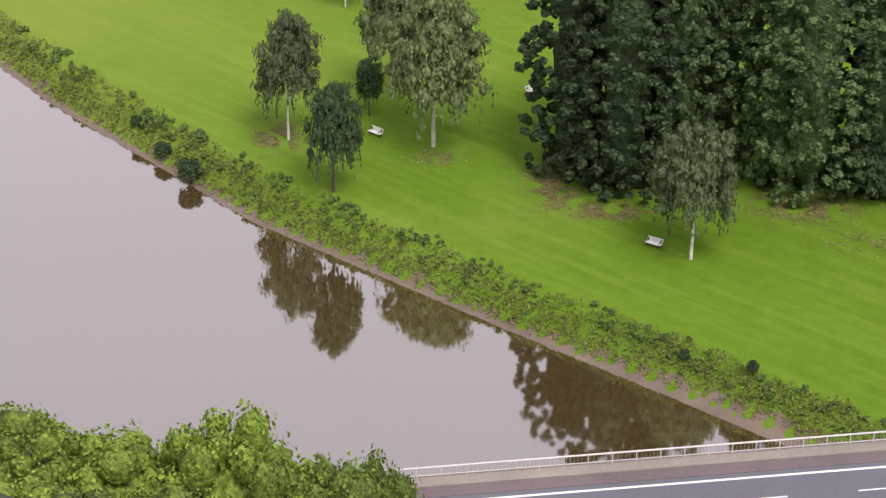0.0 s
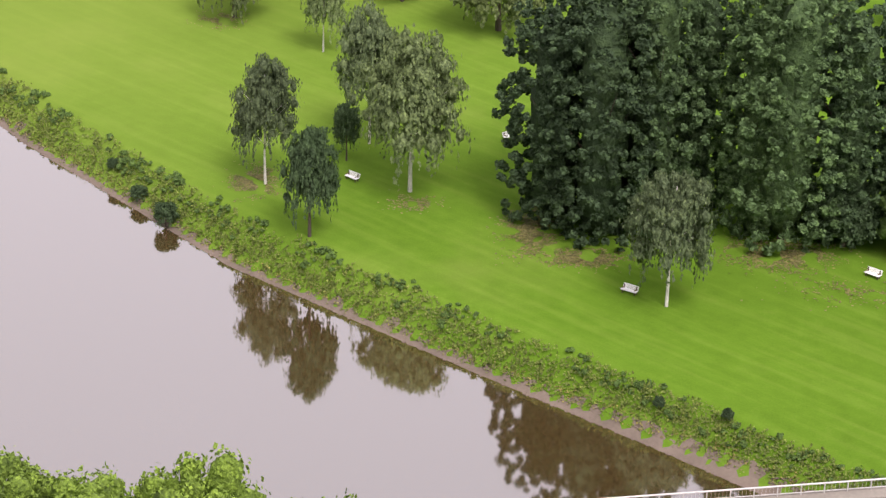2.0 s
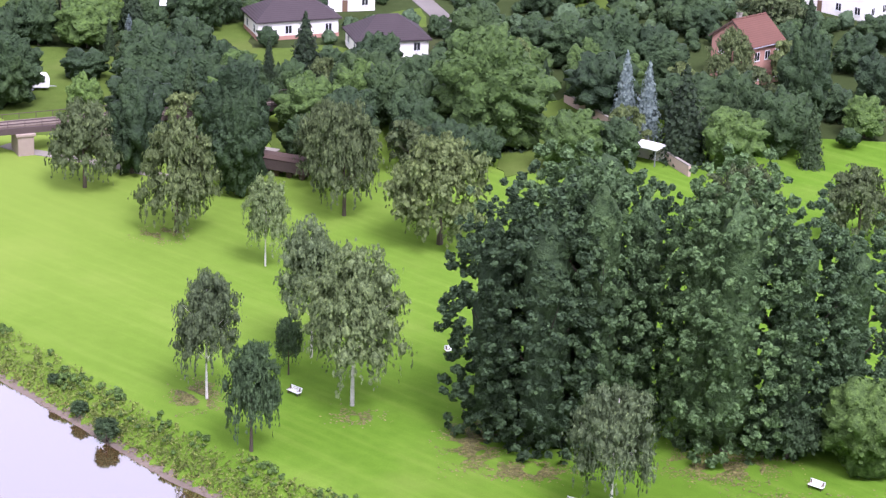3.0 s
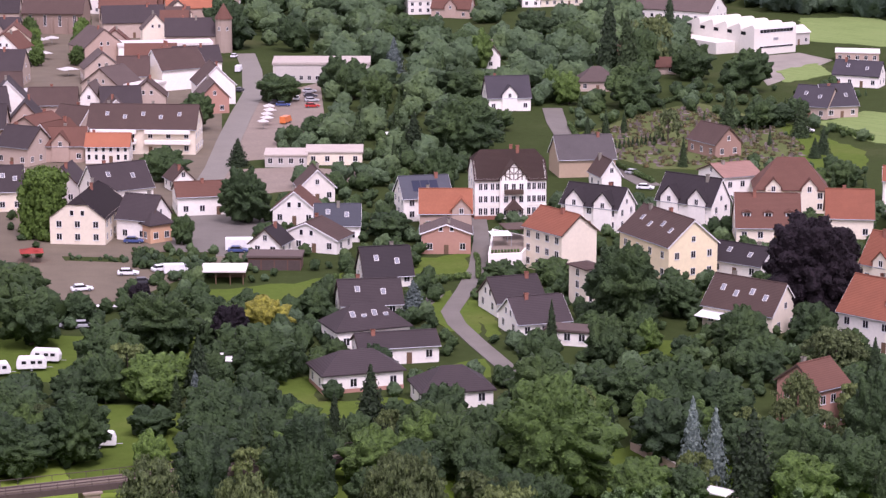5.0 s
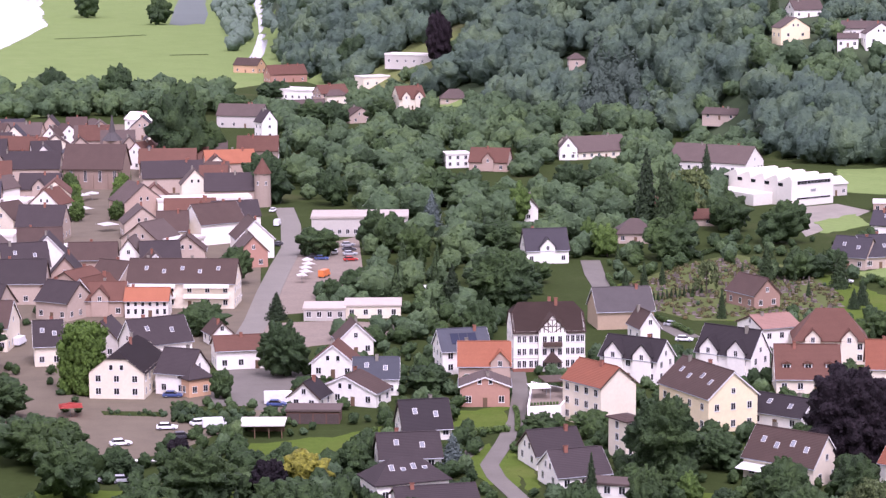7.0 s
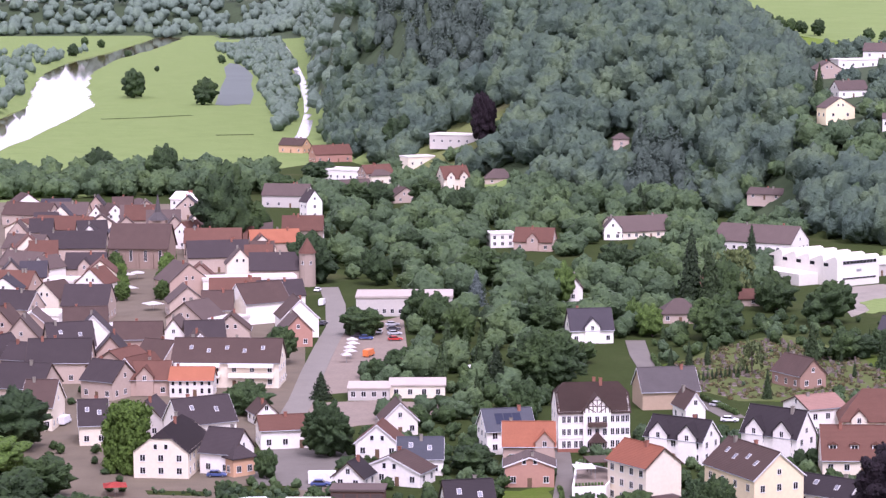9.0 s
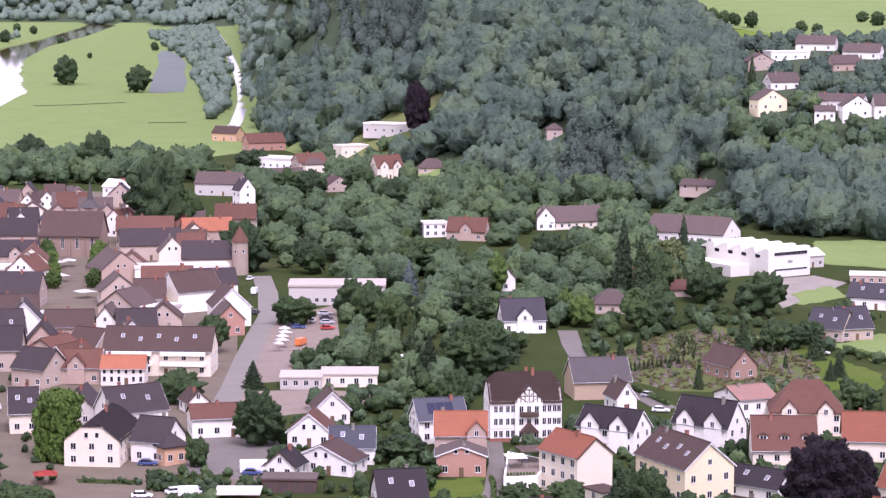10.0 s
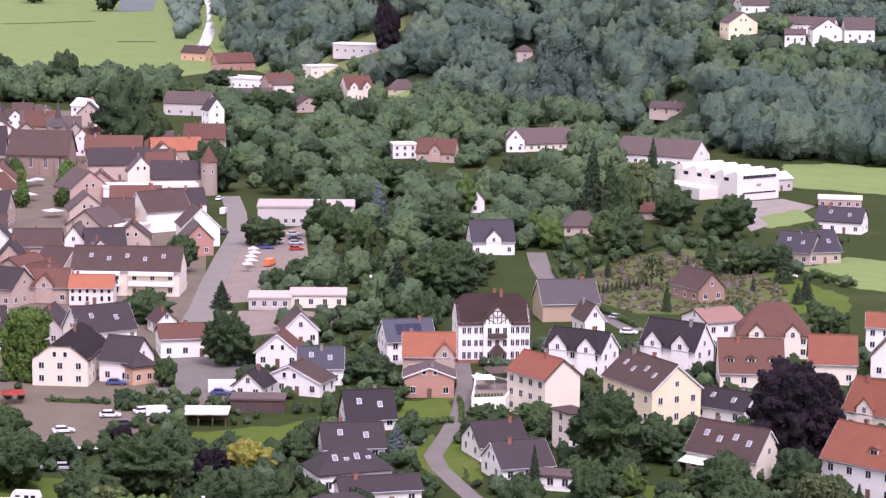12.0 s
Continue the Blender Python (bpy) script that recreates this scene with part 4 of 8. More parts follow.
house("house with pale brown roof", -170.5, 1091.8, 0, -30.0, 10.8, 9, 5, 4, "hip", "tan", "greybrown", 2, 1, "")
house("tall pale building behind the church", -148.0, 1109.8, 0, -30.0, 18.5, 10, 7, 3, "side", "white", "whiteroof", 4, 2, "")
house("cream house with hipped gable", -203.6, 998.3, 0, -29.1, 17.6, 9, 5, 4, "gable", "cream", "redbrown", 2, 1, "")
house("town house with brown red roof", -187.2, 998.3, 0, -16.5, 25.7, 10, 5, 5, "side", "tan", "redbrown", 4, 1, "")
house("old house with grey-brown roof", -189.1, 926.4, 0, -19.0, 16.9, 11, 5, 5, "side", "tan", "greybrown", 3, 1, "")
house("large old house with dark roof", -171.2, 929.0, 0, 2.7, 25.9, 12, 5, 6, "side", "tan", "dark", 5, 1, "")
house("old house with weathered roof", -177.9, 868.0, 0, -30.0, 16.9, 11, 5, 5, "side", "tan", "greybrown", 3, 1, "")
house("house with white firewall gable", -167.2, 854.4, 0, -30.0, 8.2, 10, 6, 4, "gable", "white", "greybrown", 2, 1, "")
house("old house with dark roof and pale gable", -154.5, 862.8, 0, 1.2, 14.7, 11, 5, 5, "side", "tan", "dark", 3, 1, "cross1")
house("flat pale workshop in the town", -155.8, 821.7, 0, -5.0, 10.3, 10, 5, 1, "flat", "white", "whiteroof", 3, 1, "")
house("house with white triangular gable", -143.1, 818.9, 0, -20.2, 11.4, 10, 5, 5, "gable", "white", "redbrown", 2, 1, "")
house("old house with dull red roof", -170.7, 810.0, 0, -15.3, 16.5, 11, 5, 5, "side", "pink", "redbrown", 4, 1, "")
house("cream gabled house with two windows", -149.5, 773.6, 0, -30.0, 12.4, 10, 6, 5, "gable", "cream", "brown", 2, 1, "")
house("house with large dark roof", -136.5, 764.4, 0, -4.6, 15.2, 12, 5, 6, "side", "tan", "dark", 4, 1, "")
house("dark-roofed house on the main street", -159.3, 757.0, 0, -18.7, 16.0, 11, 5, 5, "side", "tan", "dark", 3, 1, "")
house("white flat roofed annex in a yard", -146.6, 745.5, 0, -4.5, 10.3, 10, 4, 1, "flat", "white", "whiteroof", 2, 1, "")
house("old house with pinkish gable", -153.7, 713.8, 0, -3.8, 10.8, 12, 5, 6, "gable", "pink", "brown", 2, 1, "")
house("old house with brown tiled roof", -129.3, 717.8, 0, 11.4, 13.3, 11, 5, 5, "side", "tan", "brown", 4, 1, "")
house("house with dark roof and skylights by the street", -125.9, 671.6, 0, 19.8, 13.1, 12, 6, 6, "side", "tan", "dark", 4, 1, "sky2")
house("cream house with dark roof", -135.2, 653.5, 0, -23.6, 8.7, 10, 5, 4, "side", "cream", "dark", 2, 1, "")
house("old house on the main street", -143.5, 660.2, 0, -28.5, 9.5, 10, 5, 5, "gable", "tan", "dark", 2, 1, "")
house("long dark-roofed house in the town", -123.0, 643.6, 0, 3.0, 17.2, 12, 6, 5.5, "side", "tan", "dark", 5, 1, "")
house("house with dark roof and white gable", -124.3, 603.5, 0, -13.6, 13.7, 13, 6, 5.4, "side", "tan", "dark", 4, 1, "")
house("house with brown roof and pale gable", -115.0, 576.8, 0, -2.2, 7.8, 14, 6, 5.4, "side", "cream", "brown", 3, 1, "gw")
house("old dark-roofed house by the square", -105.5, 618.8, 0, -28.3, 10.4, 11, 5, 4.5, "side", "tan", "dark", 3, 1, "")
house("row house with dark roof", -200.7, 829.6, 0, 27.6, 14.6, 12, 5, 6, "side", "tan", "dark", 4, 1, "")
house("row house with dark roof", -179.2, 757.6, 0, -24.6, 19.2, 12, 5, 6, "side", "tan", "dark", 4, 1, "")
house("row house with brown roof", -164.5, 696.8, 0, -21.4, 18.6, 12, 5, 6, "side", "pink", "brown", 4, 1, "")
house("row house with brown roof", -153.3, 649.9, 0, -19.4, 17.9, 12, 5, 6, "side", "tan", "brown", 4, 1, "")
house("row house with dark roof", -147.9, 609.0, 0, 11.3, 17.7, 12, 5, 5.4, "side", "tan", "dark", 4, 1, "")
house("white house with dark roof at the car park", -136.5, 557.6, 0, 11.5, 14.6, 12, 5, 4.5, "side", "white", "dark", 5, 1, "")
house("row house with brown roof", -217.6, 912.9, 0, -5.8, 19.3, 12, 5, 6, "side", "pink", "brown", 4, 1, "")
house("row house with brown roof", -234.2, 985.0, 0, -6.6, 21.7, 12, 5, 6, "side", "pink", "brown", 4, 1, "")
house("yellow house on the wooded slope", 151.7, 1098.0, 44.5, 20.0, 14.8, 9, 5, 4.5, "gable", "yellow", "greybrown", 2, 1, "")
house("white house on the slope", 174.5, 1076.1, 41.7, -10.0, 9.2, 9, 4, 2, "side", "white", "greybrown", 3, 1, "")
house("white gabled house on the slope", 187.5, 1072.0, 43.2, 5.0, 13.5, 9, 5, 4.5, "gable", "white", "greybrown", 2, 1, "")
house("white hillside house with brown roof", 201.7, 1069.5, 43.9, 1.0, 13.4, 9, 5, 4.5, "side", "white", "greybrown", 3, 1, "")
house("hillside house with grey-brown roof", 166.7, 1161.0, 50.8, 21.0, 16.1, 9, 4, 4, "side", "white", "greybrown", 3, 1, "")
house("pinkish hillside house in the town", 164.8, 1232.3, 56.8, 15.0, 14.7, 9, 5, 4, "gable", "tan", "greybrown", 2, 1, "")
house("white flat-roofed hillside house in the town", 184.5, 1268.2, 61, 21.0, 23.4, 9, 4, 1, "flat", "white", "whiteroof", 4, 1, "")
house("white hillside house with brown roof", 206.4, 1305.5, 64.8, -20.0, 21.7, 9, 4, 4, "side", "white", "greybrown", 3, 1, "")
house("hillside house with brown roof", 206.8, 1219.9, 57.4, 15.0, 15.2, 9, 4, 4, "side", "pink", "greybrown", 3, 1, "")
house("white hillside house in the town", 224.9, 1265.7, 61.8, -25.0, 20.2, 9, 4, 4, "side", "white", "greybrown", 3, 1, "")
house("long hillside house with brown roof", 183.6, 1089.2, 45.5, -25.0, 23.1, 9, 4, 3, "side", "white", "greybrown", 4, 1, "")
house("small pavilion at the wood", 59.5, 1238.9, 21.7, 4.0, 8.3, 7, 4, 3, "hip", "tan", "greybrown", 1, 1, "")
house("cream house with hipped roof at the edge of town", -68.7, 1269.3, 0, 30.0, 12.9, 9, 4.5, 3.5, "hip", "cream", "greybrown", 3, 1, "")
house("white house with grey-brown roof below the wood", -77.6, 1201.3, 0, 24.8, 15.9, 9, 4, 4, "side", "white", "greybrown", 3, 1, "")
house("small house with brown gable among trees", -51.4, 1162.6, 0, 28.9, 13.0, 9, 3.5, 4, "gable", "tan", "brown", 2, 1, "")


# ---- trees ----
bm = bmesh.new()
bmesh.ops.create_icosphere(bm, subdivisions=1, radius=1.0)
bm.verts.ensure_lookup_table()
ICO_V = np.array([v.co[:] for v in bm.verts])
ICO_F = np.array([[v.index for v in f.verts] for f in bm.faces])
bm.free()


SPHERES = {}
for depth in (2, 3, 4, 5):
    bm = bmesh.new()
    bmesh.ops.create_icosphere(bm, subdivisions=depth, radius=1.0)
    bm.verts.ensure_lookup_table()
    SPHERES[depth] = (np.array([v.co[:] for v in bm.verts]), np.array([[v.index for v in f.verts] for f in bm.faces]))
    bm.free()


def quads_mesh(name, pos, nrm, size, material, rng, long=1.0, cores=None, jitter=0.38, body=None):
    """Leaf clumps: one small bent blade each, every one an island of its own, round lumpy inner masses."""
    k = len(pos)
    n = nrm + rng.normal(0, jitter, (k, 3))
    n /= np.linalg.norm(n, axis=1)[:, None] + 1e-9
    a = np.cross(n, rng.normal(0, 1, (k, 3)))
    a /= np.linalg.norm(a, axis=1)[:, None] + 1e-9
    b = np.cross(n, a)
    s = size * rng.uniform(0.6, 1.35, (k, 1))
    if long != 1.0:  # hanging sprays
        b = np.tile([[0.0, 0.0, -1.0]], (k, 1)) + rng.normal(0, 0.18, (k, 3))
        a = np.cross(b, n)
        a /= np.linalg.norm(a, axis=1)[:, None] + 1e-9
    v = np.stack([pos - a * s * 0.5, pos + b * s * 0.5 * long + n * s * 0.12, pos + a * s * 0.5, pos - b * s * 0.55 * long - n * s * 0.1], 1).reshape(-1, 3)
    loop, start, count = np.arange(4 * k), np.arange(0, 4 * k, 4), k
    if cores is not None:
        c, r = cores
        m = len(c)
        lump = ICO_V[None] * r[:, None, :] * rng.uniform(0.8, 1.1, (m, len(ICO_V), 1)) + c[:, None, :]
        faces = (ICO_F[None] + (np.arange(m) * len(ICO_V))[:, None, None] + 4 * k).ravel()
        v = np.concatenate([v, lump.reshape(-1, 3)])
        start = np.concatenate([start, 4 * k + np.arange(0, len(faces), 3)])
        loop = np.concatenate([loop, faces])
        count = k + len(faces) // 3
    if body is not None:
        start = np.concatenate([start, len(loop) + np.arange(0, body[1].size, 3)])
        loop = np.concatenate([loop, body[1].ravel() + len(v)])
        v = np.concatenate([v, body[0]])
        count += len(body[1])
    me = bpy.data.meshes.new(name)
    me.vertices.add(len(v)), me.loops.add(len(loop)), me.polygons.add(count)
    me.vertices.foreach_set("co", v.ravel().astype(np.float32))
    me.loops.foreach_set("vertex_index", loop.astype(np.int32))
    me.polygons.foreach_set("loop_start", start.astype(np.int32))
    me.polygons.foreach_set("use_smooth", np.ones(count, bool))
    me.update(calc_edges=True)
    me.materials.append(material)
    return me


def ball(rng, k):
    p = rng.normal(0, 1, (k, 3))
    return p / np.linalg.norm(p, axis=1)[:, None]


def lobes(rng, centres, radii, each, deep=0.35, tall=0.85):
    """Points and outward normals on the outside of many overlapping clumps."""
    P, N = [], []
    for c, r in zip(centres, radii):
        q = ball(rng, each)
        q[:, 2] = np.where(q[:, 2] < -0.3, -q[:, 2], q[:, 2])
        rad = r * (1 - deep * rng.random(each) ** 2)[:, None] * (1 + 0.16 * rng.normal(0, 1, (each, 1)))
        P.append(c + q * rad * np.array([1, 1, tall]))
        N.append(q)
    P, N = np.concatenate(P), np.concatenate(N)
    keep = np.ones(len(P), bool)
    for c, r in zip(centres, radii):
        keep &= np.linalg.norm((P - c) / np.array([1, 1, tall]), axis=1) > r * 0.55
    return P[keep], N[keep]


def trunk_mesh(rng, h, r, material, limbs=5, lean=0.3, top=0.75, spread=0.25):
    bm = bmesh.new()
    pts = [Vector((rng.normal(0, lean) * i / 4, rng.normal(0, lean) * i / 4, h * top * i / 4)) for i in range(5)]
    for i in range(4):
        tube(bm, pts[i], pts[i + 1], r * (1.25 if i == 0 else 1 - i * 0.2), r * (1 - (i + 1) * 0.2) + 0.02)
    for i in range(limbs):
        a = 6.2832 * i / limbs + rng.uniform(0, 0.8)
        k = rng.uniform(0.3, 0.7)
        st = pts[0].lerp(pts[-1], k)
        en = st + Vector((math.cos(a), math.sin(a), 0.8)) * h * spread * rng.uniform(0.7, 1.2)
        tube(bm, st, en, r * 0.3, r * 0.06, 5)
    return done("trunk", bm, material)


TREES = {}  # kind -> list of (trunk mesh, crown mesh), each made for a tree 10 m high and 8 m wide


def make_kind(kind, leaf, seeds, build, bark="bark", limbs=5, r=0.22, top=0.75):
    TREES[kind] = []
    for s in seeds:
        rng = np.random.default_rng(s)
        crown = build(rng, leaf)
        TREES[kind].append((trunk_mesh(rng, 10, r, M[bark], limbs, 0.12, top), crown))


def broad(n, each, size, low=1.6, squash=1.0):
    def build(rng, leaf):
        c = ball(rng, n) * rng.uniform(0.6, 1.0, (n, 1)) * np.array([2.8, 2.8, 3.6 * squash])
        c[:, 2] += 5.1
        c[:, 2] = np.maximum(c[:, 2], low + 0.9)
        rad = rng.uniform(0.75, 1.4, n) * math.sqrt(28 / max(n, 20))
        c = np.concatenate([c, [[0, 0, 5.4], [0.4, 0.3, 7.2]]])
        rad = np.concatenate([rad, [2.6, 1.9]])
        P, N = lobes(rng, c, rad, each, tall=1.15)
        return quads_mesh("crown", P, N, size, LEAF[leaf], rng, cores=(c, np.outer(rad, [0.8, 0.8, 0.92])))
    return build


def lumpy(rng, depth, leaves, lump=0.5, deep=0.36, rx=3.7, rz=4.7, low=0.25):
    """A full crown 8 wide and 10 high: one billowing body, with points and normals for leaf clumps all over it."""
    unit, faces = SPHERES[depth]
    off, lean = Vector(rng.uniform(0, 60, 3)), rng.normal(0, 0.35, 2)
    v = np.empty_like(unit)
    for i, u in enumerate(unit):
        p = Vector((u[0] * rx, u[1] * rx, u[2] * rz))
        a = abs(noise.noise(p * lump + off)) * 2.1
        b = abs(noise.noise(p * lump * 2.3 - off)) * 2.0
        k = 1 - deep + deep * 1.25 * min(1.1, a) + 0.12 * min(1.2, b)
        wide = 1.0 - 0.16 * max(0.0, u[2]) + 0.05 * u[2] * u[2]
        v[i] = (p.x * k * wide + lean[0] * (u[2] + 1), p.y * k * wide + lean[1] * (u[2] + 1), p.z * k + rz + low)
    v[:, 2] = np.maximum(v[:, 2], low + 0.15 * np.abs(v[:, 2] - low))
    at = rng.integers(0, len(faces), leaves)
    w = rng.dirichlet((1, 1, 1), leaves)
    tri = v[faces[at]]
    n = np.cross(tri[:, 1] - tri[:, 0], tri[:, 2] - tri[:, 0])
    n /= np.linalg.norm(n, axis=1)[:, None] + 1e-9
    return (tri * w[:, :, None]).sum(1) + n * 0.08, n, v, faces


def mass(depth, leaves, size, **shape):
    def build(rng, leaf):
        P, N, v, f = lumpy(rng, depth, leaves, **shape)
        return quads_mesh("crown", P, N, size, LEAF[leaf], rng, jitter=0.55, body=(v, f))
    return build


def conifer(layers, each, size):
    def build(rng, leaf):
        P, N = [], []
        for i in range(layers):
            f = i / (layers - 1)
            z, rr = 0.7 + 9.2 * f, 3.9 * (1 - f) ** 0.85 + 0.12
            k = max(8, int(each * (1 - f) + 8))
            a = rng.uniform(0, 6.2832, k)
            q = rng.uniform(0.35, 1.0, k) ** 0.6
            arms = 1 + 0.16 * np.sin(a * 7 + i * 2.1)
            P.append(np.stack([np.cos(a) * rr * q * arms, np.sin(a) * rr * q * arms, z - 0.55 * q * rr * 0.35 + rng.normal(0, 0.1, k)], 1))
            N.append(np.stack([np.cos(a) * 0.7, np.sin(a) * 0.7, np.full(k, 0.7)], 1))
        f = np.linspace(0, 0.94, 12)
        c = np.stack([rng.normal(0, 0.08, 12), rng.normal(0, 0.08, 12), 0.9 + 9.0 * f], 1)
        rr = (3.9 * (1 - f) ** 0.85 + 0.12) * 0.8
        return quads_mesh("crown", np.concatenate(P), np.concatenate(N), size, LEAF[leaf], rng, cores=(c, np.stack([rr, rr, np.full(12, 0.75)], 1)))
    return build


def weeping(n, each, size, wide=2.9, gaps=0.18, mid=5.9, tall=3.6, fat=1.0):
    """Airy crown: many small clumps on a dome, with thin sprays that hang from them."""
    def build(rng, leaf):
        c = ball(rng, n)
        c[:, 2] = np.where(c[:, 2] < -0.55, -c[:, 2], c[:, 2])
        c *= rng.uniform(0.5, 1.0, (n, 1)) * np.array([wide, wide, tall])
        c[:, 2] += mid
        c = c[rng.random(n) > gaps]
        rad = rng.uniform(0.35, 0.8, len(c)) * fat
        P, N = lobes(rng, c, rad, each)
        H, K = [], []
        for q in c:
            out = np.array([q[0], q[1], 0.2])
            out /= np.linalg.norm(out) + 1e-6
            for _ in range(3):
                k = max(3, each // 5)
                t = np.sort(rng.random(k))
                at = q + rng.normal(0, 0.3, 3)
                H.append(at + np.outer(t, [rng.normal(0, 0.15), rng.normal(0, 0.15), -rng.uniform(0.8, 1.9)]) + rng.normal(0, 0.06, (k, 3)))
                K.append(np.tile(out, (k, 1)))
        return quads_mesh("crown", np.concatenate([P] + H), np.concatenate([N] + K), size, LEAF[leaf], rng, 1.5, cores=(c, np.outer(rad, [0.5, 0.5, 0.6])))
    return build


def dense(n, each, size, wide, high, low, tall=0.85, core=0.82, ragged=0.3, boxy=1.0, heart=0.68, jitter=0.34, fat=1.9):
    """A full, close crown built at its true size (wide and high in metres, from low upwards), then fitted to the common 8 by 10."""
    def build(rng, leaf):
        i = np.arange(n) + 0.5
        phi, cz = i * 2.399963, 1 - 2 * i / n
        sr = np.sqrt(1 - cz * cz)
        rx, rz = wide / 2, (high - low) / 2
        c = np.stack([np.cos(phi) * sr ** boxy, np.sin(phi) * sr ** boxy, cz], 1) * rng.uniform(1 - ragged, 1.06, (n, 1)) + rng.normal(0, 0.05, (n, 3))
        rad = rng.uniform(0.6, 1.3, n) * fat * math.sqrt(rx * rx / n)
        c *= np.array([rx - rad.mean(), rx - rad.mean(), rz - rad.mean() * 0.8])
        c[:, 2] += low + rz
        mid = np.array([[0, 0, low + rz * k] for k in (0.6, 1.0, 1.4)])
        inner = (c - [0, 0, low + rz])[::4] * [0.36, 0.36, 0.72] + [0, 0, low + rz]
        P, N = lobes(rng, c, rad, each, tall=tall)
        c2 = np.concatenate([c, mid, inner])
        r2 = np.concatenate([np.outer(rad, [core, core, core * tall]), np.tile([[rx * heart, rx * heart, rz * 0.45]], (3, 1)), np.outer(rad[::4], [1.0, 1.0, tall])])
        me = quads_mesh("crown", P, N, size, LEAF[leaf], rng, cores=(c2, r2), jitter=jitter)
        me.transform(Matrix.Diagonal((8 / wide, 8 / wide, 10 / high, 1)))
        return me
    return build


def ivy_block(each, size):
    def build(rng, leaf):
        c = np.stack([rng.uniform(-3.2, 3.2, 170), rng.uniform(-3.2, 3.2, 170), rng.uniform(0.3, 9.2, 170)], 1)
        side = rng.integers(0, 4, 170)
        c[:, 0] = np.where(side == 0, -3.2, np.where(side == 1, 3.2, c[:, 0]))
        c[:, 1] = np.where(side == 2, -3.2, c[:, 1])
        c[:, 2] = np.where(side == 3, 9.1, c[:, 2])
        rad = rng.uniform(0.95, 1.25, 170)
        P, N = lobes(rng, c, rad, each)
        core = np.outer(rad, [0.85, 0.85, 0.9])
        return quads_mesh("crown", P, N, size, LEAF[leaf], rng, cores=(np.concatenate([c, [[0, 0, 3.0], [0, 0, 6.0]]]), np.concatenate([core, [[3.3, 3.3, 3.6]] * 2])))
    return build


make_kind("ivy", "ivy", (31,), ivy_block(50, 0.5), limbs=0)
make_kind("round", "round", (1, 2, 3, 4), mass(4, 950, 0.42))
make_kind("light", "light", (5, 6), mass(4, 950, 0.42))
make_kind("copper", "copper", (7,), mass(5, 4200, 0.24, lump=0.6, deep=0.26))
make_kind("chestnut", "round", (8, 48), mass(5, 4200, 0.24, lump=0.7, deep=0.28))
make_kind("lime", "light", (35,), mass(5, 3600, 0.26, lump=0.7, deep=0.3))
make_kind("yellow", "yellow", (9,), mass(4, 700, 0.45))
make_kind("garden_willow", "willow", (47,), weeping(40, 30, 0.42, 3.2, 0.1, 5.0, 4.5), "bark", 4, 0.2)
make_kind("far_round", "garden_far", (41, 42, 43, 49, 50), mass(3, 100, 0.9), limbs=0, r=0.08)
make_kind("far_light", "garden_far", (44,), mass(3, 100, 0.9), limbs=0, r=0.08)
make_kind("far_spruce", "spruce", (45,), conifer(14, 28, 0.95), limbs=0)
make_kind("bush", "round", (26, 27), mass(3, 90, 1.0), limbs=0, r=0.05)
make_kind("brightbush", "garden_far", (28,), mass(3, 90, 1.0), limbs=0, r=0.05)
make_kind("spruce", "spruce", (10, 11), conifer(26, 90, 0.55))
make_kind("blue", "blue", (12,), conifer(26, 90, 0.5))
make_kind("birch", "birch", (13, 14, 15), weeping(125, 52, 0.175, 3.45, 0.05, 5.25, 4.2, 1.15), "birchbark", 13, 0.12, 0.85)
make_kind("willow", "willow", (16, 17), weeping(105, 46, 0.24, 3.7, 0.03, 4.3, 4.8, 1.2), "bark", 6, 0.2)
make_kind("poplar", "poplar", (18, 19, 20), dense(520, 46, 0.44, 13.0, 33.0, -4.0, 1.35, 0.72, 0.3, 0.62, 0.42, 1.1, 1.6), "bark", 5, 0.25)
make_kind("fine", "fine", (21, 22), weeping(120, 60, 0.2, 3.3, 0.05, 5.2, 4.2, 1.35), "bark", 7, 0.2)
make_kind("near", "near", (23, 24, 25), dense(190, 120, 0.19, 12.0, 26.0, 14.0, 0.85, 0.9, 0.12, 1.0, 0.8, 0.4, 2.1), "bark", 5, 0.25)
NAMES = {"garden_willow": ("weeping_tree", "tree"), "lime": ("broadleaf_tree", "tree"), "ivy": ("ivy_clad_tree", "tree"), "bush": ("bush", "bush"), "brightbush": ("bush", "bush"), "round": ("broadleaf_tree", "tree"), "light": ("broadleaf_tree", "tree"), "copper": ("copper_beech", "tree"), "chestnut": ("chestnut_tree", "tree"), "yellow": ("shrub", "shrub"),
         "spruce": ("spruce_tree", "conifer"), "blue": ("blue_spruce", "conifer"), "birch": ("birch_tree", "tree"), "willow": ("weeping_tree", "tree"), "poplar": ("poplar_tree", "tree"),
         "fine": ("broadleaf_tree", "tree"), "near": ("broadleaf_tree", "tree")}
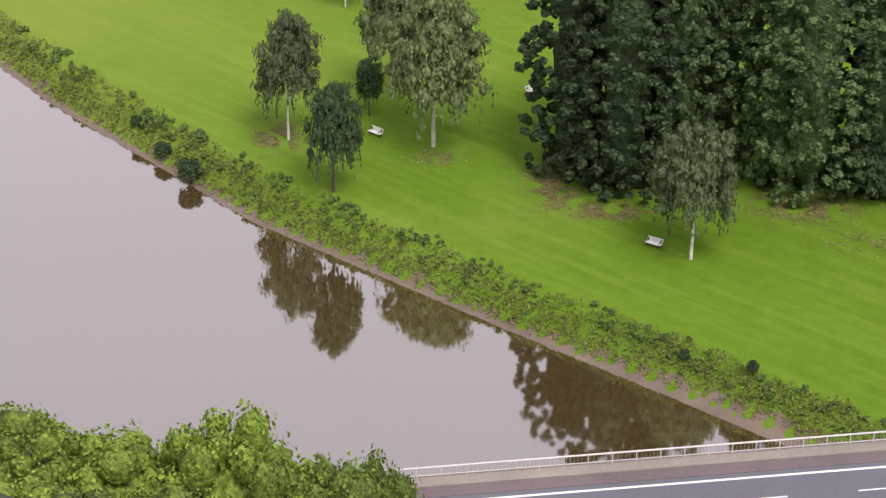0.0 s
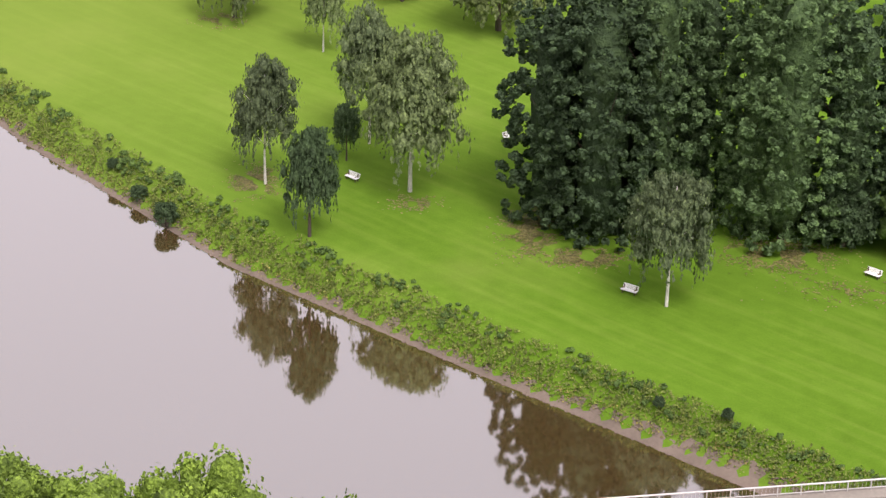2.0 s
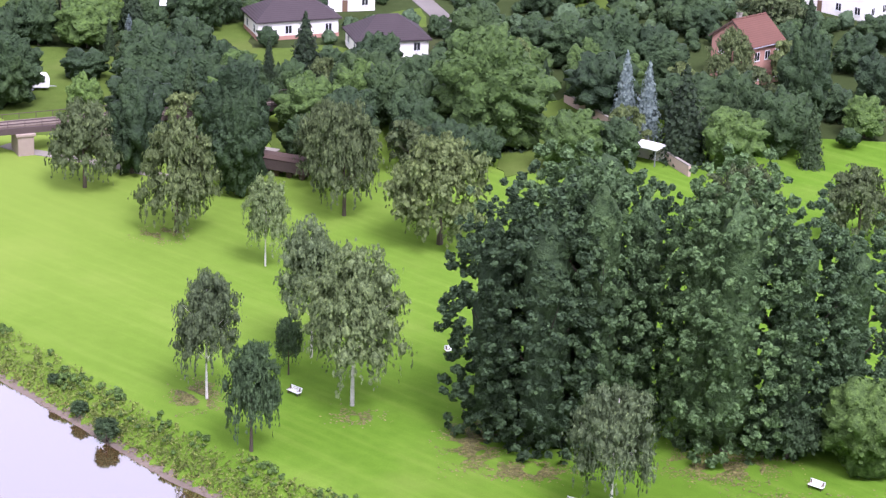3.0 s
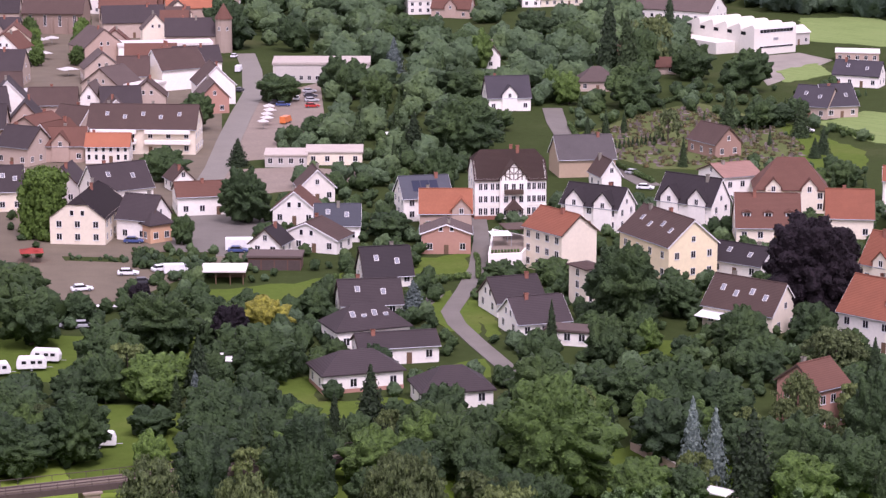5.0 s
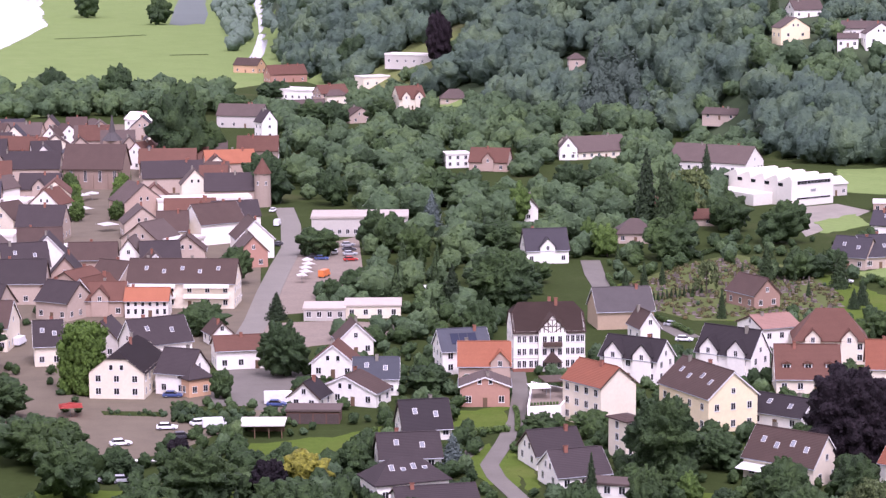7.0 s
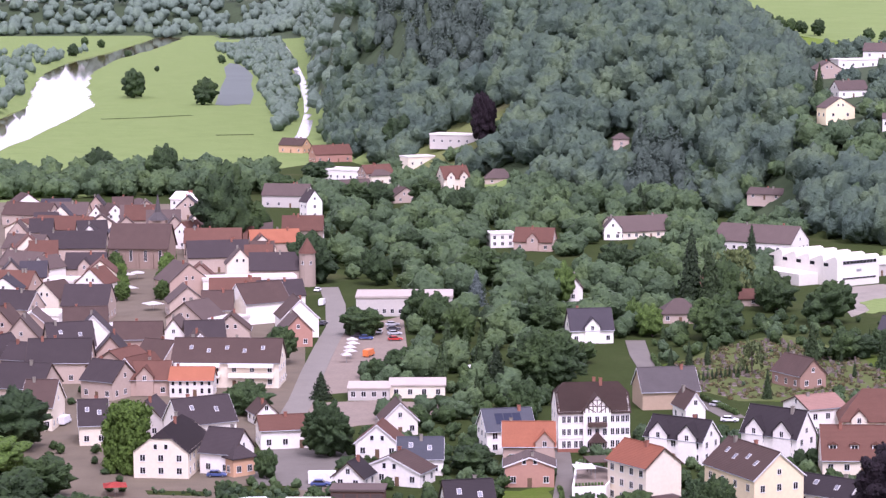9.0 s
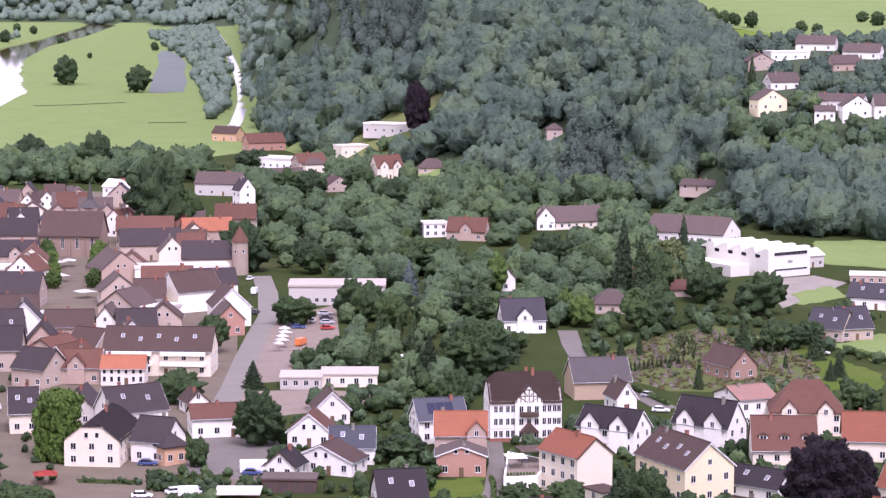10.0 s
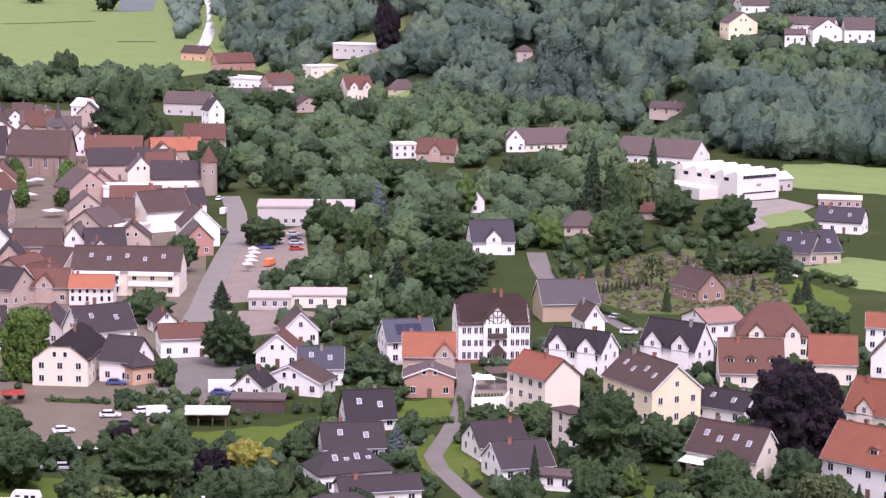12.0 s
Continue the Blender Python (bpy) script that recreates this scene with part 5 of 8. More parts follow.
LABELS = {"garden_willow": "pale green weeping tree in a garden", "lime": "large bright green broadleaf tree with dense crown", "ivy": "tall block of bright green ivy beside the old house", "bush": "dark green rounded garden bush", "brightbush": "bright green rounded garden bush", "round": "dark green leafy broadleaf tree among the gardens", "light": "bright green leafy tree among the gardens", "copper": "large dark purple copper beech with dense crown",
          "chestnut": "large dense dark green chestnut tree", "yellow": "yellow-green flowering garden shrub", "spruce": "dark green pointed spruce tree", "blue": "blue-grey spruce with drooping branches",
          "birch": "weeping birch with white trunk on the meadow", "willow": "pale green weeping tree with hanging sprays", "poplar": "tall dense dark green poplar on the meadow",
          "fine": "dark green leafy tree on the riverside meadow", "near": "bright green treetop on the slope below the lookout"}
PLACED = []


def tree(kind, x, y, h, w=None, z=None, label="", seed=None):
    k = len(PLACED)
    var = TREES[kind]
    t, c = var[(k if seed is None else seed) % len(var)]
    w = w or h * 0.8
    name, cat = NAMES[kind]
    zz = spot(x, y) if z is None else z
    ob = root(name, pose(x, y, zz - 0.05, 0, 0, ((k if seed is None else k - 8) * 67) % 360) @ Matrix.Diagonal((w / 8, w / 8, h / 10, 1)), label or LABELS[kind], cat)
    link("trunk", t, ob)
    link("crown", c, ob)
    PLACED.append((x, y, w / 2))
    return ob


tree("birch", 0.0, 242.5, 19.6, 14.3)
tree("birch", -16.3, 243.7, 15.8, 8.9)
tree("fine", -10.7, 230.3, 13.8, 7.0)
tree("fine", -7.4, 250.8, 7.7, 3.9)
tree("birch", -4.9, 255.9, 17.6, 9.9)
tree("birch", 26.4, 215.5, 15.8, 10.4)
tree("birch", -11.5, 285.4, 12.9, 6.9)
tree("willow", -23.8, 297.3, 17.1, 11.4)
tree("willow", -37.9, 314.7, 13.8, 10.4)
tree("poplar", 15.1, 236.4, 27.5, 11.8)
tree("poplar", 20.3, 232.3, 30.9, 14.1)
tree("poplar", 26.0, 234.2, 33.3, 12.8)
tree("poplar", 23.2, 241.3, 31.7, 13.9)
tree("poplar", 37.2, 234.2, 30.5, 10.6)
tree("poplar", 31.6, 241.5, 29.0, 10.5)
tree("poplar", 40.4, 232.3, 32.8, 14.9)
tree("poplar", 46.9, 234.1, 29.5, 13.8)
tree("poplar", 53.3, 235.2, 26.1, 12.0)
tree("fine", 46.9, 230.6, 6.7, 9.3)
tree("light", 54.4, 228.2, 11.1, 10.5)
tree("willow", -1.6, 305.1, 17.7, 9.7)
tree("willow", 11.2, 294.7, 16.5, 15.0)
tree("chestnut", -16.7, 313.1, 15.4, 8.3)
tree("round", -32.0, 321.2, 13.8, 8.9)
tree("willow", 51.8, 299.0, 11.2, 13.1)
tree("willow", 67.6, 297.6, 11.9, 10.8)
tree("round", 8.9, 330.1, 9.9, 7.5)
tree("round", 33.6, 309.3, 8.2, 9.4)
tree("lime", 20.8, 337.4, 17.9, 18.2)
tree("spruce", 23.3, 336.1, 12.6, 5.1)
tree("blue", 40.9, 347.3, 12.3, 5.1)
tree("blue", 43.7, 341.7, 12.4, 5.3)
tree("spruce", 48.0, 332.3, 14.6, 9.3)
tree("willow", 60.1, 368.6, 11.3, 8.8)
tree("round", 68.5, 349.0, 16.6, 8.4)
tree("willow", -4.2, 316.8, 13.7, 10.4)
tree("light", -8.3, 341.3, 9.3, 9.8)
tree("round", 9.0, 337.3, 9.6, 8.9)
tree("spruce", 17.8, 344.3, 4.9, 3.1)
tree("spruce", -14.4, 367.9, 7.6, 2.9)
tree("spruce", -8.5, 366.4, 12.2, 7.3)
tree("round", 1.6, 369.7, 8.5, 8.7)
tree("round", 6.8, 357.3, 7.8, 9.8)
tree("round", 19.5, 381.4, 11.2, 11.4)
tree("round", 35.6, 381.5, 8.8, 10.4)
tree("round", 29.3, 386.7, 6.9, 8.6)
tree("round", 41.0, 370.0, 12.3, 12.0)
tree("round", 49.3, 370.1, 10.4, 10.7)
tree("chestnut", 39.0, 440.9, 16.8, 14.6)
tree("copper", 75.0, 444.9, 22.2, 18.2)
tree("round", 48.6, 449.1, 7.9, 10.5)
tree("round", 57.9, 414.9, 10.0, 9.8)
tree("round", 71.5, 423.2, 9.1, 9.0)
tree("round", 59.1, 401.4, 8.2, 10.0)
tree("willow", 73.0, 407.3, 8.8, 12.2)
tree("light", 41.8, 422.8, 5.9, 5.0)
tree("spruce", 23.5, 424.7, 9.1, 3.1)
tree("round", 38.5, 427.0, 6.5, 6.3)
tree("chestnut", -61.6, 346.5, 9.8, 12.8)
tree("chestnut", -54.5, 352.3, 11.3, 11.1)
tree("round", -67.7, 384.0, 5.4, 9.6)
tree("round", -72.5, 425.7, 12.3, 12.7)
tree("round", -79.3, 447.5, 10.1, 13.9)
tree("round", -65.5, 443.1, 6.1, 7.1)
tree("chestnut", -47.0, 421.8, 11.7, 14.6)
tree("round", -52.8, 402.1, 10.2, 13.5)
tree("copper", -35.9, 424.8, 8.4, 7.1)
tree("yellow", -29.2, 434.7, 7.1, 10.2)
tree("round", -27.9, 398.6, 10.6, 10.9)
tree("round", -23.1, 402.4, 8.7, 5.5)
tree("spruce", -38.5, 391.3, 10.9, 6.0)
tree("blue", -37.8, 379.1, 7.8, 4.2)
tree("round", -44.0, 367.6, 5.2, 7.8)
tree("round", -34.8, 346.7, 7.6, 9.1)
tree("round", -24.3, 358.5, 7.9, 8.5)
tree("chestnut", -17.9, 321.6, 16.7, 10.1)
tree("round", -17.3, 360.1, 6.5, 7.2)
tree("blue", -2.1, 448.5, 7.3, 6.6)
tree("round", -8.1, 520.1, 6.5, 10.8)
tree("chestnut", -41.4, 539.9, 13.0, 12.1)
tree("round", -53.3, 514.6, 6.8, 5.3)
tree("round", 17.2, 480.8, 3.8, 8.2)
tree("round", 26.6, 480.9, 4.8, 9.4)
tree("round", -21.2, 446.0, 6.7, 6.6)
tree("copper", -56.6, 459.6, 4.0, 4.5)
tree("round", -29.0, 651.6, 8.0, 10.7)
tree("round", -35.5, 642.3, 6.3, 6.5)
tree("spruce", -48.8, 613.3, 7.5, 6.5)
tree("round", -45.2, 725.0, 9.2, 13.6)
tree("round", -67.0, 671.1, 11.4, 11.7)
tree("round", -65.0, 591.4, 8.7, 12.2)
tree("blue", -10.3, 792.3, 11.9, 8.0)
tree("spruce", -1.6, 745.4, 9.9, 5.7)
tree("round", 11.5, 725.0, 12.3, 16.6)
tree("chestnut", 10.1, 630.6, 15.9, 20.6)
tree("spruce", -2.9, 633.2, 11.6, 8.0)
tree("round", 4.4, 583.7, 10.8, 8.5)
tree("spruce", 61.0, 781.4, 27.0, 11.0)
tree("spruce", 66.5, 776.0, 23.0, 10.0)
tree("round", 72.0, 783.0, 17.0, 12.0)
tree("garden_willow", 77.7, 806.3, 18.9, 18.5)
tree("round", 62.9, 713.6, 14.4, 16.4)
tree("spruce", 89.2, 863.0, 19.7, 8.3)
tree("light", 44.5, 721.6, 10.2, 9.6)
tree("light", 40.2, 739.3, 9.5, 6.2)
tree("round", 100.2, 749.1, 14.5, 17.3)
tree("round", 88.6, 774.7, 13.1, 14.1)
tree("garden_willow", 67.8, 651.6, 10.0, 10.1)
tree("spruce", 86.8, 671.1, 11.4, 5.9)
tree("spruce", 106.3, 661.2, 10.5, 6.8)
tree("spruce", 108.0, 633.2, 7.0, 5.0)
tree("spruce", 104.7, 627.0, 5.7, 4.0)
tree("spruce", 46.2, 664.1, 6.0, 2.7)
tree("spruce", 51.4, 664.1, 7.6, 3.1)
tree("spruce", 56.9, 668.1, 6.2, 2.8)
tree("spruce", 67.9, 613.3, 8.0, 3.1)
tree("spruce", 95.5, 646.9, 4.7, 1.9)
tree("spruce", 95.2, 671.1, 4.1, 1.6)
tree("round", 106.2, 587.5, 6.5, 9.5)
tree("round", 95.6, 676.1, 9.1, 9.9)
tree("round", 101.2, 681.2, 7.5, 11.6)
tree("round", -29.3, 742.9, 12.6, 10.7)
tree("round", -21.8, 730.9, 12.4, 12.3)
tree("round", -14.3, 708.0, 12.0, 11.3)
tree("round", -113.5, 959.5, 35.2, 26.6)
tree("round", -105.4, 969.9, 21.0, 18.7)
tree("round", -181.2, 1235.9, 23.6, 19.4)
tree("round", -69.2, 852.5, 18.5, 18.5)
tree("round", -62.1, 1376.7, 24.3, 20.4)
tree("copper", -12.3, 1318.6, 31.4, 14.5)
tree("round", -345.5, 2194.0, 27.1, 23.3)
tree("round", -264.1, 2070.1, 23.6, 22.9)
for k in range(8):
    tree("lime", -132.3 - 22.5 * k / 7, 806.0 + 122.0 * k / 7, 7.2, 5.6, label="clipped lime tree in the row along the square")
    tree("lime", -119.2 - 13.6 * k / 7, 808.0 + 117.0 * k / 7, 7.2, 5.6, label="clipped lime tree in the row along the square")
tree("round", -115.7, 1199.1, 11.5, 17.3)
tree("round", -105.3, 1301.8, 10.0, 18.7)
tree("ivy", -85.0, 522.0, 15.5, 8.8)
tree("round", -117.5, 547.2, 14.9, 18.3)
tree("light", -114.7, 521.5, 9.1, 17.5)
tree("round", -100.5, 494.9, 9.8, 14.8)
tree("round", -106.5, 466.3, 11.1, 16.9)
tree("round", -83.9, 456.1, 9.7, 17.0)
tree("round", -100.9, 478.8, 9.6, 13.1)
tree("bush", -104.1, 542.1, 2.7, 2.4)
tree("bush", -104.8, 533.7, 2.5, 2.6)
tree("bush", -106.9, 546.8, 2.3, 2.2)
tree("bush", -96.1, 541.8, 2.7, 2.4)
tree("bush", -94.1, 530.1, 2.0, 1.8)
tree("bush", -89.9, 518.8, 1.5, 2.3)
tree("bush", -85.4, 511.5, 1.5, 2.0)
tree("bush", -85.9, 501.1, 1.5, 2.2)
tree("bush", -83.2, 501.0, 1.5, 2.0)
tree("bush", -114.1, 623.2, 2.3, 2.1)
tree("bush", -113.3, 606.4, 1.9, 2.4)
tree("bush", -117.1, 672.7, 2.8, 2.6)
tree("round", 172.7, 1646.6, 8.5, 8.7)
tree("round", 177.6, 1619.9, 10.7, 9.3)
tree("round", 180.7, 1579.3, 9.3, 9.1)
tree("round", 180.7, 1516.8, 8.9, 8.0)
tree("round", 183.7, 1482.2, 8.4, 7.8)
tree("round", 190.1, 1461.2, 10.3, 9.1)
tree("round", 162.6, 1663.7, 3.9, 5.6)
tree("round", 158.1, 1344.0, 7.0, 8.4)
tree("round", 215.9, 1421.2, 7.4, 7.6)
tree("round", 222.0, 1404.0, 6.6, 7.5)
tree("round", 278.4, 1575.2, 7.4, 9.2)
tree("round", 272.0, 1484.9, 9.1, 10.1)
tree("spruce", 151.3, 1154.6, 17.3, 6.1)
tree("round", 41.5, 882.3, 11.3, 14.8)
tree("round", 51.0, 846.2, 12.2, 14.2)
tree("round", 55.2, 827.7, 12.0, 12.0)
tree("round", 33.8, 798.6, 8.1, 7.7)
tree("round", -8.9, 843.2, 13.6, 18.2)
tree("round", 3.2, 838.5, 13.2, 16.1)
tree("round", 13.5, 827.8, 10.0, 11.9)
tree("round", -45.5, 846.4, 13.9, 12.2)
tree("round", 108.9, 688.9, 7.1, 8.4)
tree("round", -223.8, 1297.5, 17.6, 18.9)
tree("round", -76.2, 910.8, 12.5, 13.6)
tree("round", 33.0, 412.9, 9.0, 7.3)
tree("round", 20.2, 400.3, 9.6, 8.9)
tree("round", 56.3, 420.8, 7.6, 9.4)
tree("round", 71.9, 433.3, 6.7, 7.1)
tree("round", 19.6, 670.6, 6.6, 9.7)
tree("light", 18.5, 801.5, 13.2, 9.6)
tree("round", -38.9, 933.1, 11.2, 13.4)
tree("round", -72.0, 1142.5, 13.1, 16.4)
tree("round", -39.3, 1142.4, 14.2, 16.4)
tree("round", -21.3, 1063.0, 15.3, 15.3)
tree("round", -60.3, 1128.4, 13.5, 16.2)
tree("spruce", 62.8, 1114.3, 13.3, 6.4)
tree("round", -67.6, 615.6, 4.5, 7.5)
tree("round", -71.1, 607.3, 4.8, 5.9)
tree("round", -8.3, 402.2, 6.1, 7.0)
tree("round", -30.6, 409.8, 8.3, 10.1)
tree("round", -72.7, 434.4, 7.1, 8.6)
tree("round", 47.5, 415.6, 4.7, 6.2)
tree("round", 75.6, 413.6, 6.2, 8.3)
tree("round", 42.1, 434.2, 6.0, 4.3)
tree("round", 81.8, 380.1, 7.3, 7.7)
tree("round", 83.5, 362.6, 8.4, 8.3)
tree("light", 77.7, 344.6, 6.7, 7.0)
tree("round", 75.1, 353.0, 5.9, 6.3)
tree("round", 89.3, 396.3, 6.5, 9.0)
tree("bush", 74.2, 339.6, 3.6, 4.0)
tree("bush", 67.9, 338.4, 3.5, 3.8)
tree("round", 73.5, 393.2, 5.0, 5.9)


# ---- the old town's remaining roofs ----
OLD = [(-140.2, 551.5), (-298.9, 1174.1), (-193.7, 1159.9), (-145.2, 1153.4), (-72.6, 847.7), (-69.5, 725.7), (-90.3, 644.2), (-102.2, 601.8), (-115.5, 579.1)]
SQUARE = [(-158, 934), (-131, 925), (-112, 800), (-106, 731), (-124, 725), (-138, 800)]
STREET = [(-259.1, 1168.7), (-209.8, 948.2), (-178.0, 783.5), (-155.8, 687.2), (-131.4, 579.8)]
rng = random.Random(5)


def old_town():
    made = 0
    for _ in range(6000):
        x, y = rng.uniform(-260, -60), rng.uniform(600, 1090)
        w, d = rng.uniform(9, 15), rng.uniform(8, 11)
        if not inside(x, y, OLD) or inside(x, y, SQUARE) or any(math.hypot(x - a, y - b) < r * 0.85 + w * 0.5 for a, b, r in HOUSES):
            continue
        if not inside_free(x, y, STREET, 9) or (-75 < x < -50):
            continue
        if 700 < y < 812 and abs(x * 800 / y + 124) < 17 + w / 2:
            continue  # the square's lower end stays in sight
        house(rng.choice(("old town house with dark tiled roof", "old town house with brown tiled roof", "narrow old house among the town roofs", "plastered town house with weathered roof")), x, y, 0,
              rng.choice((8, 8, 12, -82, 98)) + rng.uniform(-5, 5), w, d, rng.uniform(4.5, 7), rng.uniform(4.2, 6), rng.choice(("side", "side", "gable")),
              rng.choice(("tan", "pink", "cream", "white")), rng.choice(("dark", "brown", "greybrown", "redbrown", "brown", "slate")), 3, 1)
        made += 1
        if made > 60:
            break


def inside_free(x, y, pts, gap):
    for (ax, ay), (bx, by) in zip(pts, pts[1:]):
        dx, dy = bx - ax, by - ay
        k = min(1, max(0, ((x - ax) * dx + (y - ay) * dy) / (dx * dx + dy * dy)))
        if math.hypot(x - ax - k * dx, y - ay - k * dy) < gap:
            return False
    return True


def inside(x, y, poly):
    hit = False
    for (ax, ay), (bx, by) in zip(poly, poly[1:] + poly[:1]):
        if (ay > y) != (by > y) and x < (bx - ax) * (y - ay) / (by - ay) + ax:
            hit = not hit
    return hit


old_town()

# ---- treetops on the slope below the lookout ----
for i, (x, y, top, w) in enumerate([(-13.4, 84, 58.0, 12), (-8.0, 84, 59.0, 12), (-4.6, 82, 58.4, 10), (-1.9, 84, 57.2, 8), (-18.6, 85, 58.5, 12), (-12.0, 77, 59.8, 11), (-6.0, 76, 59.8, 10), (-2.6, 79, 58.0, 8), (-17.0, 78, 59.6, 10), (-21.5, 80, 59.0, 11), (-20.5, 72, 60.4, 9)]):
    z = spot(x, y)
    tree("near", x, y, top - z, w, seed=i)

# ---- scattered garden trees ----
def hides(x, y, top, half, share=0.35, deep=420):
    """Whether a crown that ends at this height would cover a house behind it, as seen from the lookout."""
    q = np.array(TOPS)
    near = (q[:, 1] > y) & (q[:, 1] < y + deep) & (np.abs(x * q[:, 1] / y - q[:, 0]) < (q[:, 2] + half) * 0.8)
    reach = EYE.z - (EYE.z - top) * q[:, 1] / y
    return bool((near & (reach > q[:, 3] + np.where(q[:, 5] > 0, 0.15, share) * q[:, 4])).any())


LANES = []


def lane_free(x, y, r):
    for pts, half in LANES:
        for (ax, ay), (bx, by) in zip(pts, pts[1:]):
            dx, dy = bx - ax, by - ay
            k = min(1, max(0, ((x - ax) * dx + (y - ay) * dy) / (dx * dx + dy * dy)))
            if math.hypot(x - ax - k * dx, y - ay - k * dy) < half + r:
                return False
    return True


BATCH = []


def scatter(poly, count, kinds, lo, hi, seed, gap=0.75, joined=False):
    rng = random.Random(seed)
    xs, ys = [p[0] for p in poly], [p[1] for p in poly]
    made = tries = 0
    while made < count and tries < count * 30:
        tries += 1
        x, y = rng.uniform(min(xs), max(xs)), rng.uniform(min(ys), max(ys))
        h = rng.uniform(lo, hi)
        w = h * rng.uniform(0.85, 1.2)
        if not inside(x, y, poly) or not lane_free(x, y, w * 0.35) or any(inside(x, y, q) for q in BARE):
            continue
        if any(math.hypot(x - a, y - b) < r * 0.8 + w * 0.42 for a, b, r in HOUSES):
            continue
        if any(math.hypot(x - a, y - b) < (r + w / 2) * gap for a, b, r in PLACED):
            continue
        if hides(x, y, spot(x, y) + h, w / 2):
            continue
        kind = rng.choice(kinds)
        if kind in ("spruce", "blue"):
            w *= 0.42
        if joined:
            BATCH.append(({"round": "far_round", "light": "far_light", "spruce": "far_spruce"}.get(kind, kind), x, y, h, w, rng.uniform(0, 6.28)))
            PLACED.append((x, y, w / 2))
        else:
            tree(kind, x, y, h, w)
        made += 1


def join_batch(label):
    """The garden trees farther off, grown together: one object."""
    V, L, S, T, MI, mats = [], [], [], [], [], []
    nv = nl = 0
    for i, (kind, x, y, h, w, a) in enumerate(BATCH):
        for me in TREES[kind][i % len(TREES[kind])]:
            co = np.empty(3 * len(me.vertices), np.float32)
            me.vertices.foreach_get("co", co)
            co = co.reshape(-1, 3) * np.array([w / 8, w / 8, h / 10])
            co = np.stack([co[:, 0] * math.cos(a) - co[:, 1] * math.sin(a) + x, co[:, 0] * math.sin(a) + co[:, 1] * math.cos(a) + y, co[:, 2] + spot(x, y)], 1)
            lp, st = np.empty(len(me.loops), np.int32), np.empty(len(me.polygons), np.int32)
            me.loops.foreach_get("vertex_index", lp)
            me.polygons.foreach_get("loop_start", st)
            if me.materials[0] not in mats:
                mats.append(me.materials[0])
            V.append(co), L.append(lp + nv), S.append(st + nl), MI.append(np.full(len(st), mats.index(me.materials[0])))
            nv, nl = nv + len(co), nl + len(lp)
    me = bpy.data.meshes.new("garden_trees")
    V, L, S, MI = (np.concatenate(q) for q in (V, L, S, MI))
    me.vertices.add(len(V)), me.loops.add(len(L)), me.polygons.add(len(S))
    me.vertices.foreach_set("co", V.astype(np.float32).ravel())
    me.loops.foreach_set("vertex_index", L.astype(np.int32))
    me.polygons.foreach_set("loop_start", S.astype(np.int32))
    for m in mats:
        me.materials.append(m)
    me.polygons.foreach_set("material_index", MI.astype(np.int32))
    me.update(calc_edges=True)
    tagged(new("garden_trees", me), label, "trees", kind="stuff")


def road(name, pts, wide, material, label, category="road", z=0.17):
    LANES.append((pts, wide / 2))
    strip(name, pts, wide, material, label, category, z)


road("road", [(-54.7, 572.4), (-53.9, 611.6), (-54.5, 656.4), (-54.5, 702.5), (-54.0, 742.9), (-58.1, 795.0), (-63.6, 839.1)], 6.8, M["street"], "grey asphalt street through the small town")
road("road", [(16.1, 404.7), (10.1, 426.6), (6.3, 441.8), (5.1, 451.8), (8.3, 470.4), (11.3, 491.5), (12.9, 520.5), (12.7, 546.1)], 3.7, M["asphalt"], "narrow grey lane between the gardens")
road("road", [(38.8, 713.6), (38.7, 686.4), (40.3, 651.6), (47.5, 621.8), (56.9, 586.0)], 6, M["asphalt"], "asphalt road along the cemetery hedge")
road("road", [(-240.8, 1084.8), (-209.8, 948.2), (-178.0, 783.5), (-155.8, 687.2), (-138.4, 611.7)], 8, M["paving"], "paved main street of the old town")
road("road", [(-141.5, 1600.0), (-143.7, 1670.1), (-150.5, 1779.7), (-160.3, 1928.5), (-179.9, 2152.8), (-214.8, 2501.2), (-265.3, 2983.0), (-326.7, 3552.2), (-386.8, 4080.8)], 8.5, M["wet"], "pale country road along the foot of the wood")
patch("ground_cover", [(-66, 352), (-30, 362), (0, 356), (30, 362), (60, 345), (110, 340), (200, 600), (205, 935), (140, 968), (83, 1120), (28, 1195), (-52, 1300), (-100, 1440), (-235, 1150), (-236, 900), (-185, 600), (-110, 390)], M["garden"], "mixed green garden ground between the houses", "garden", 0.02)
PARK = [(-87.6, 490.0), (-83.0, 522.0), (-58.7, 531.8), (-40.8, 535.3), (-37.6, 490.8), (-48.9, 484.1), (-57.2, 464.5), (-68.3, 454.7), (-79.5, 469.2)]
patch("pavement", PARK, M["paving"], "reddish paved car park at the edge of town", "car park")
patch("pavement", [(-124.9, 479.5), (-298.9, 1174.1), (-159.4, 1155.3), (-71.3, 832.1), (-52.0, 599.4), (-70.7, 499.5)], M["paving"], "reddish paving of the old town streets", "pavement", 0.03)
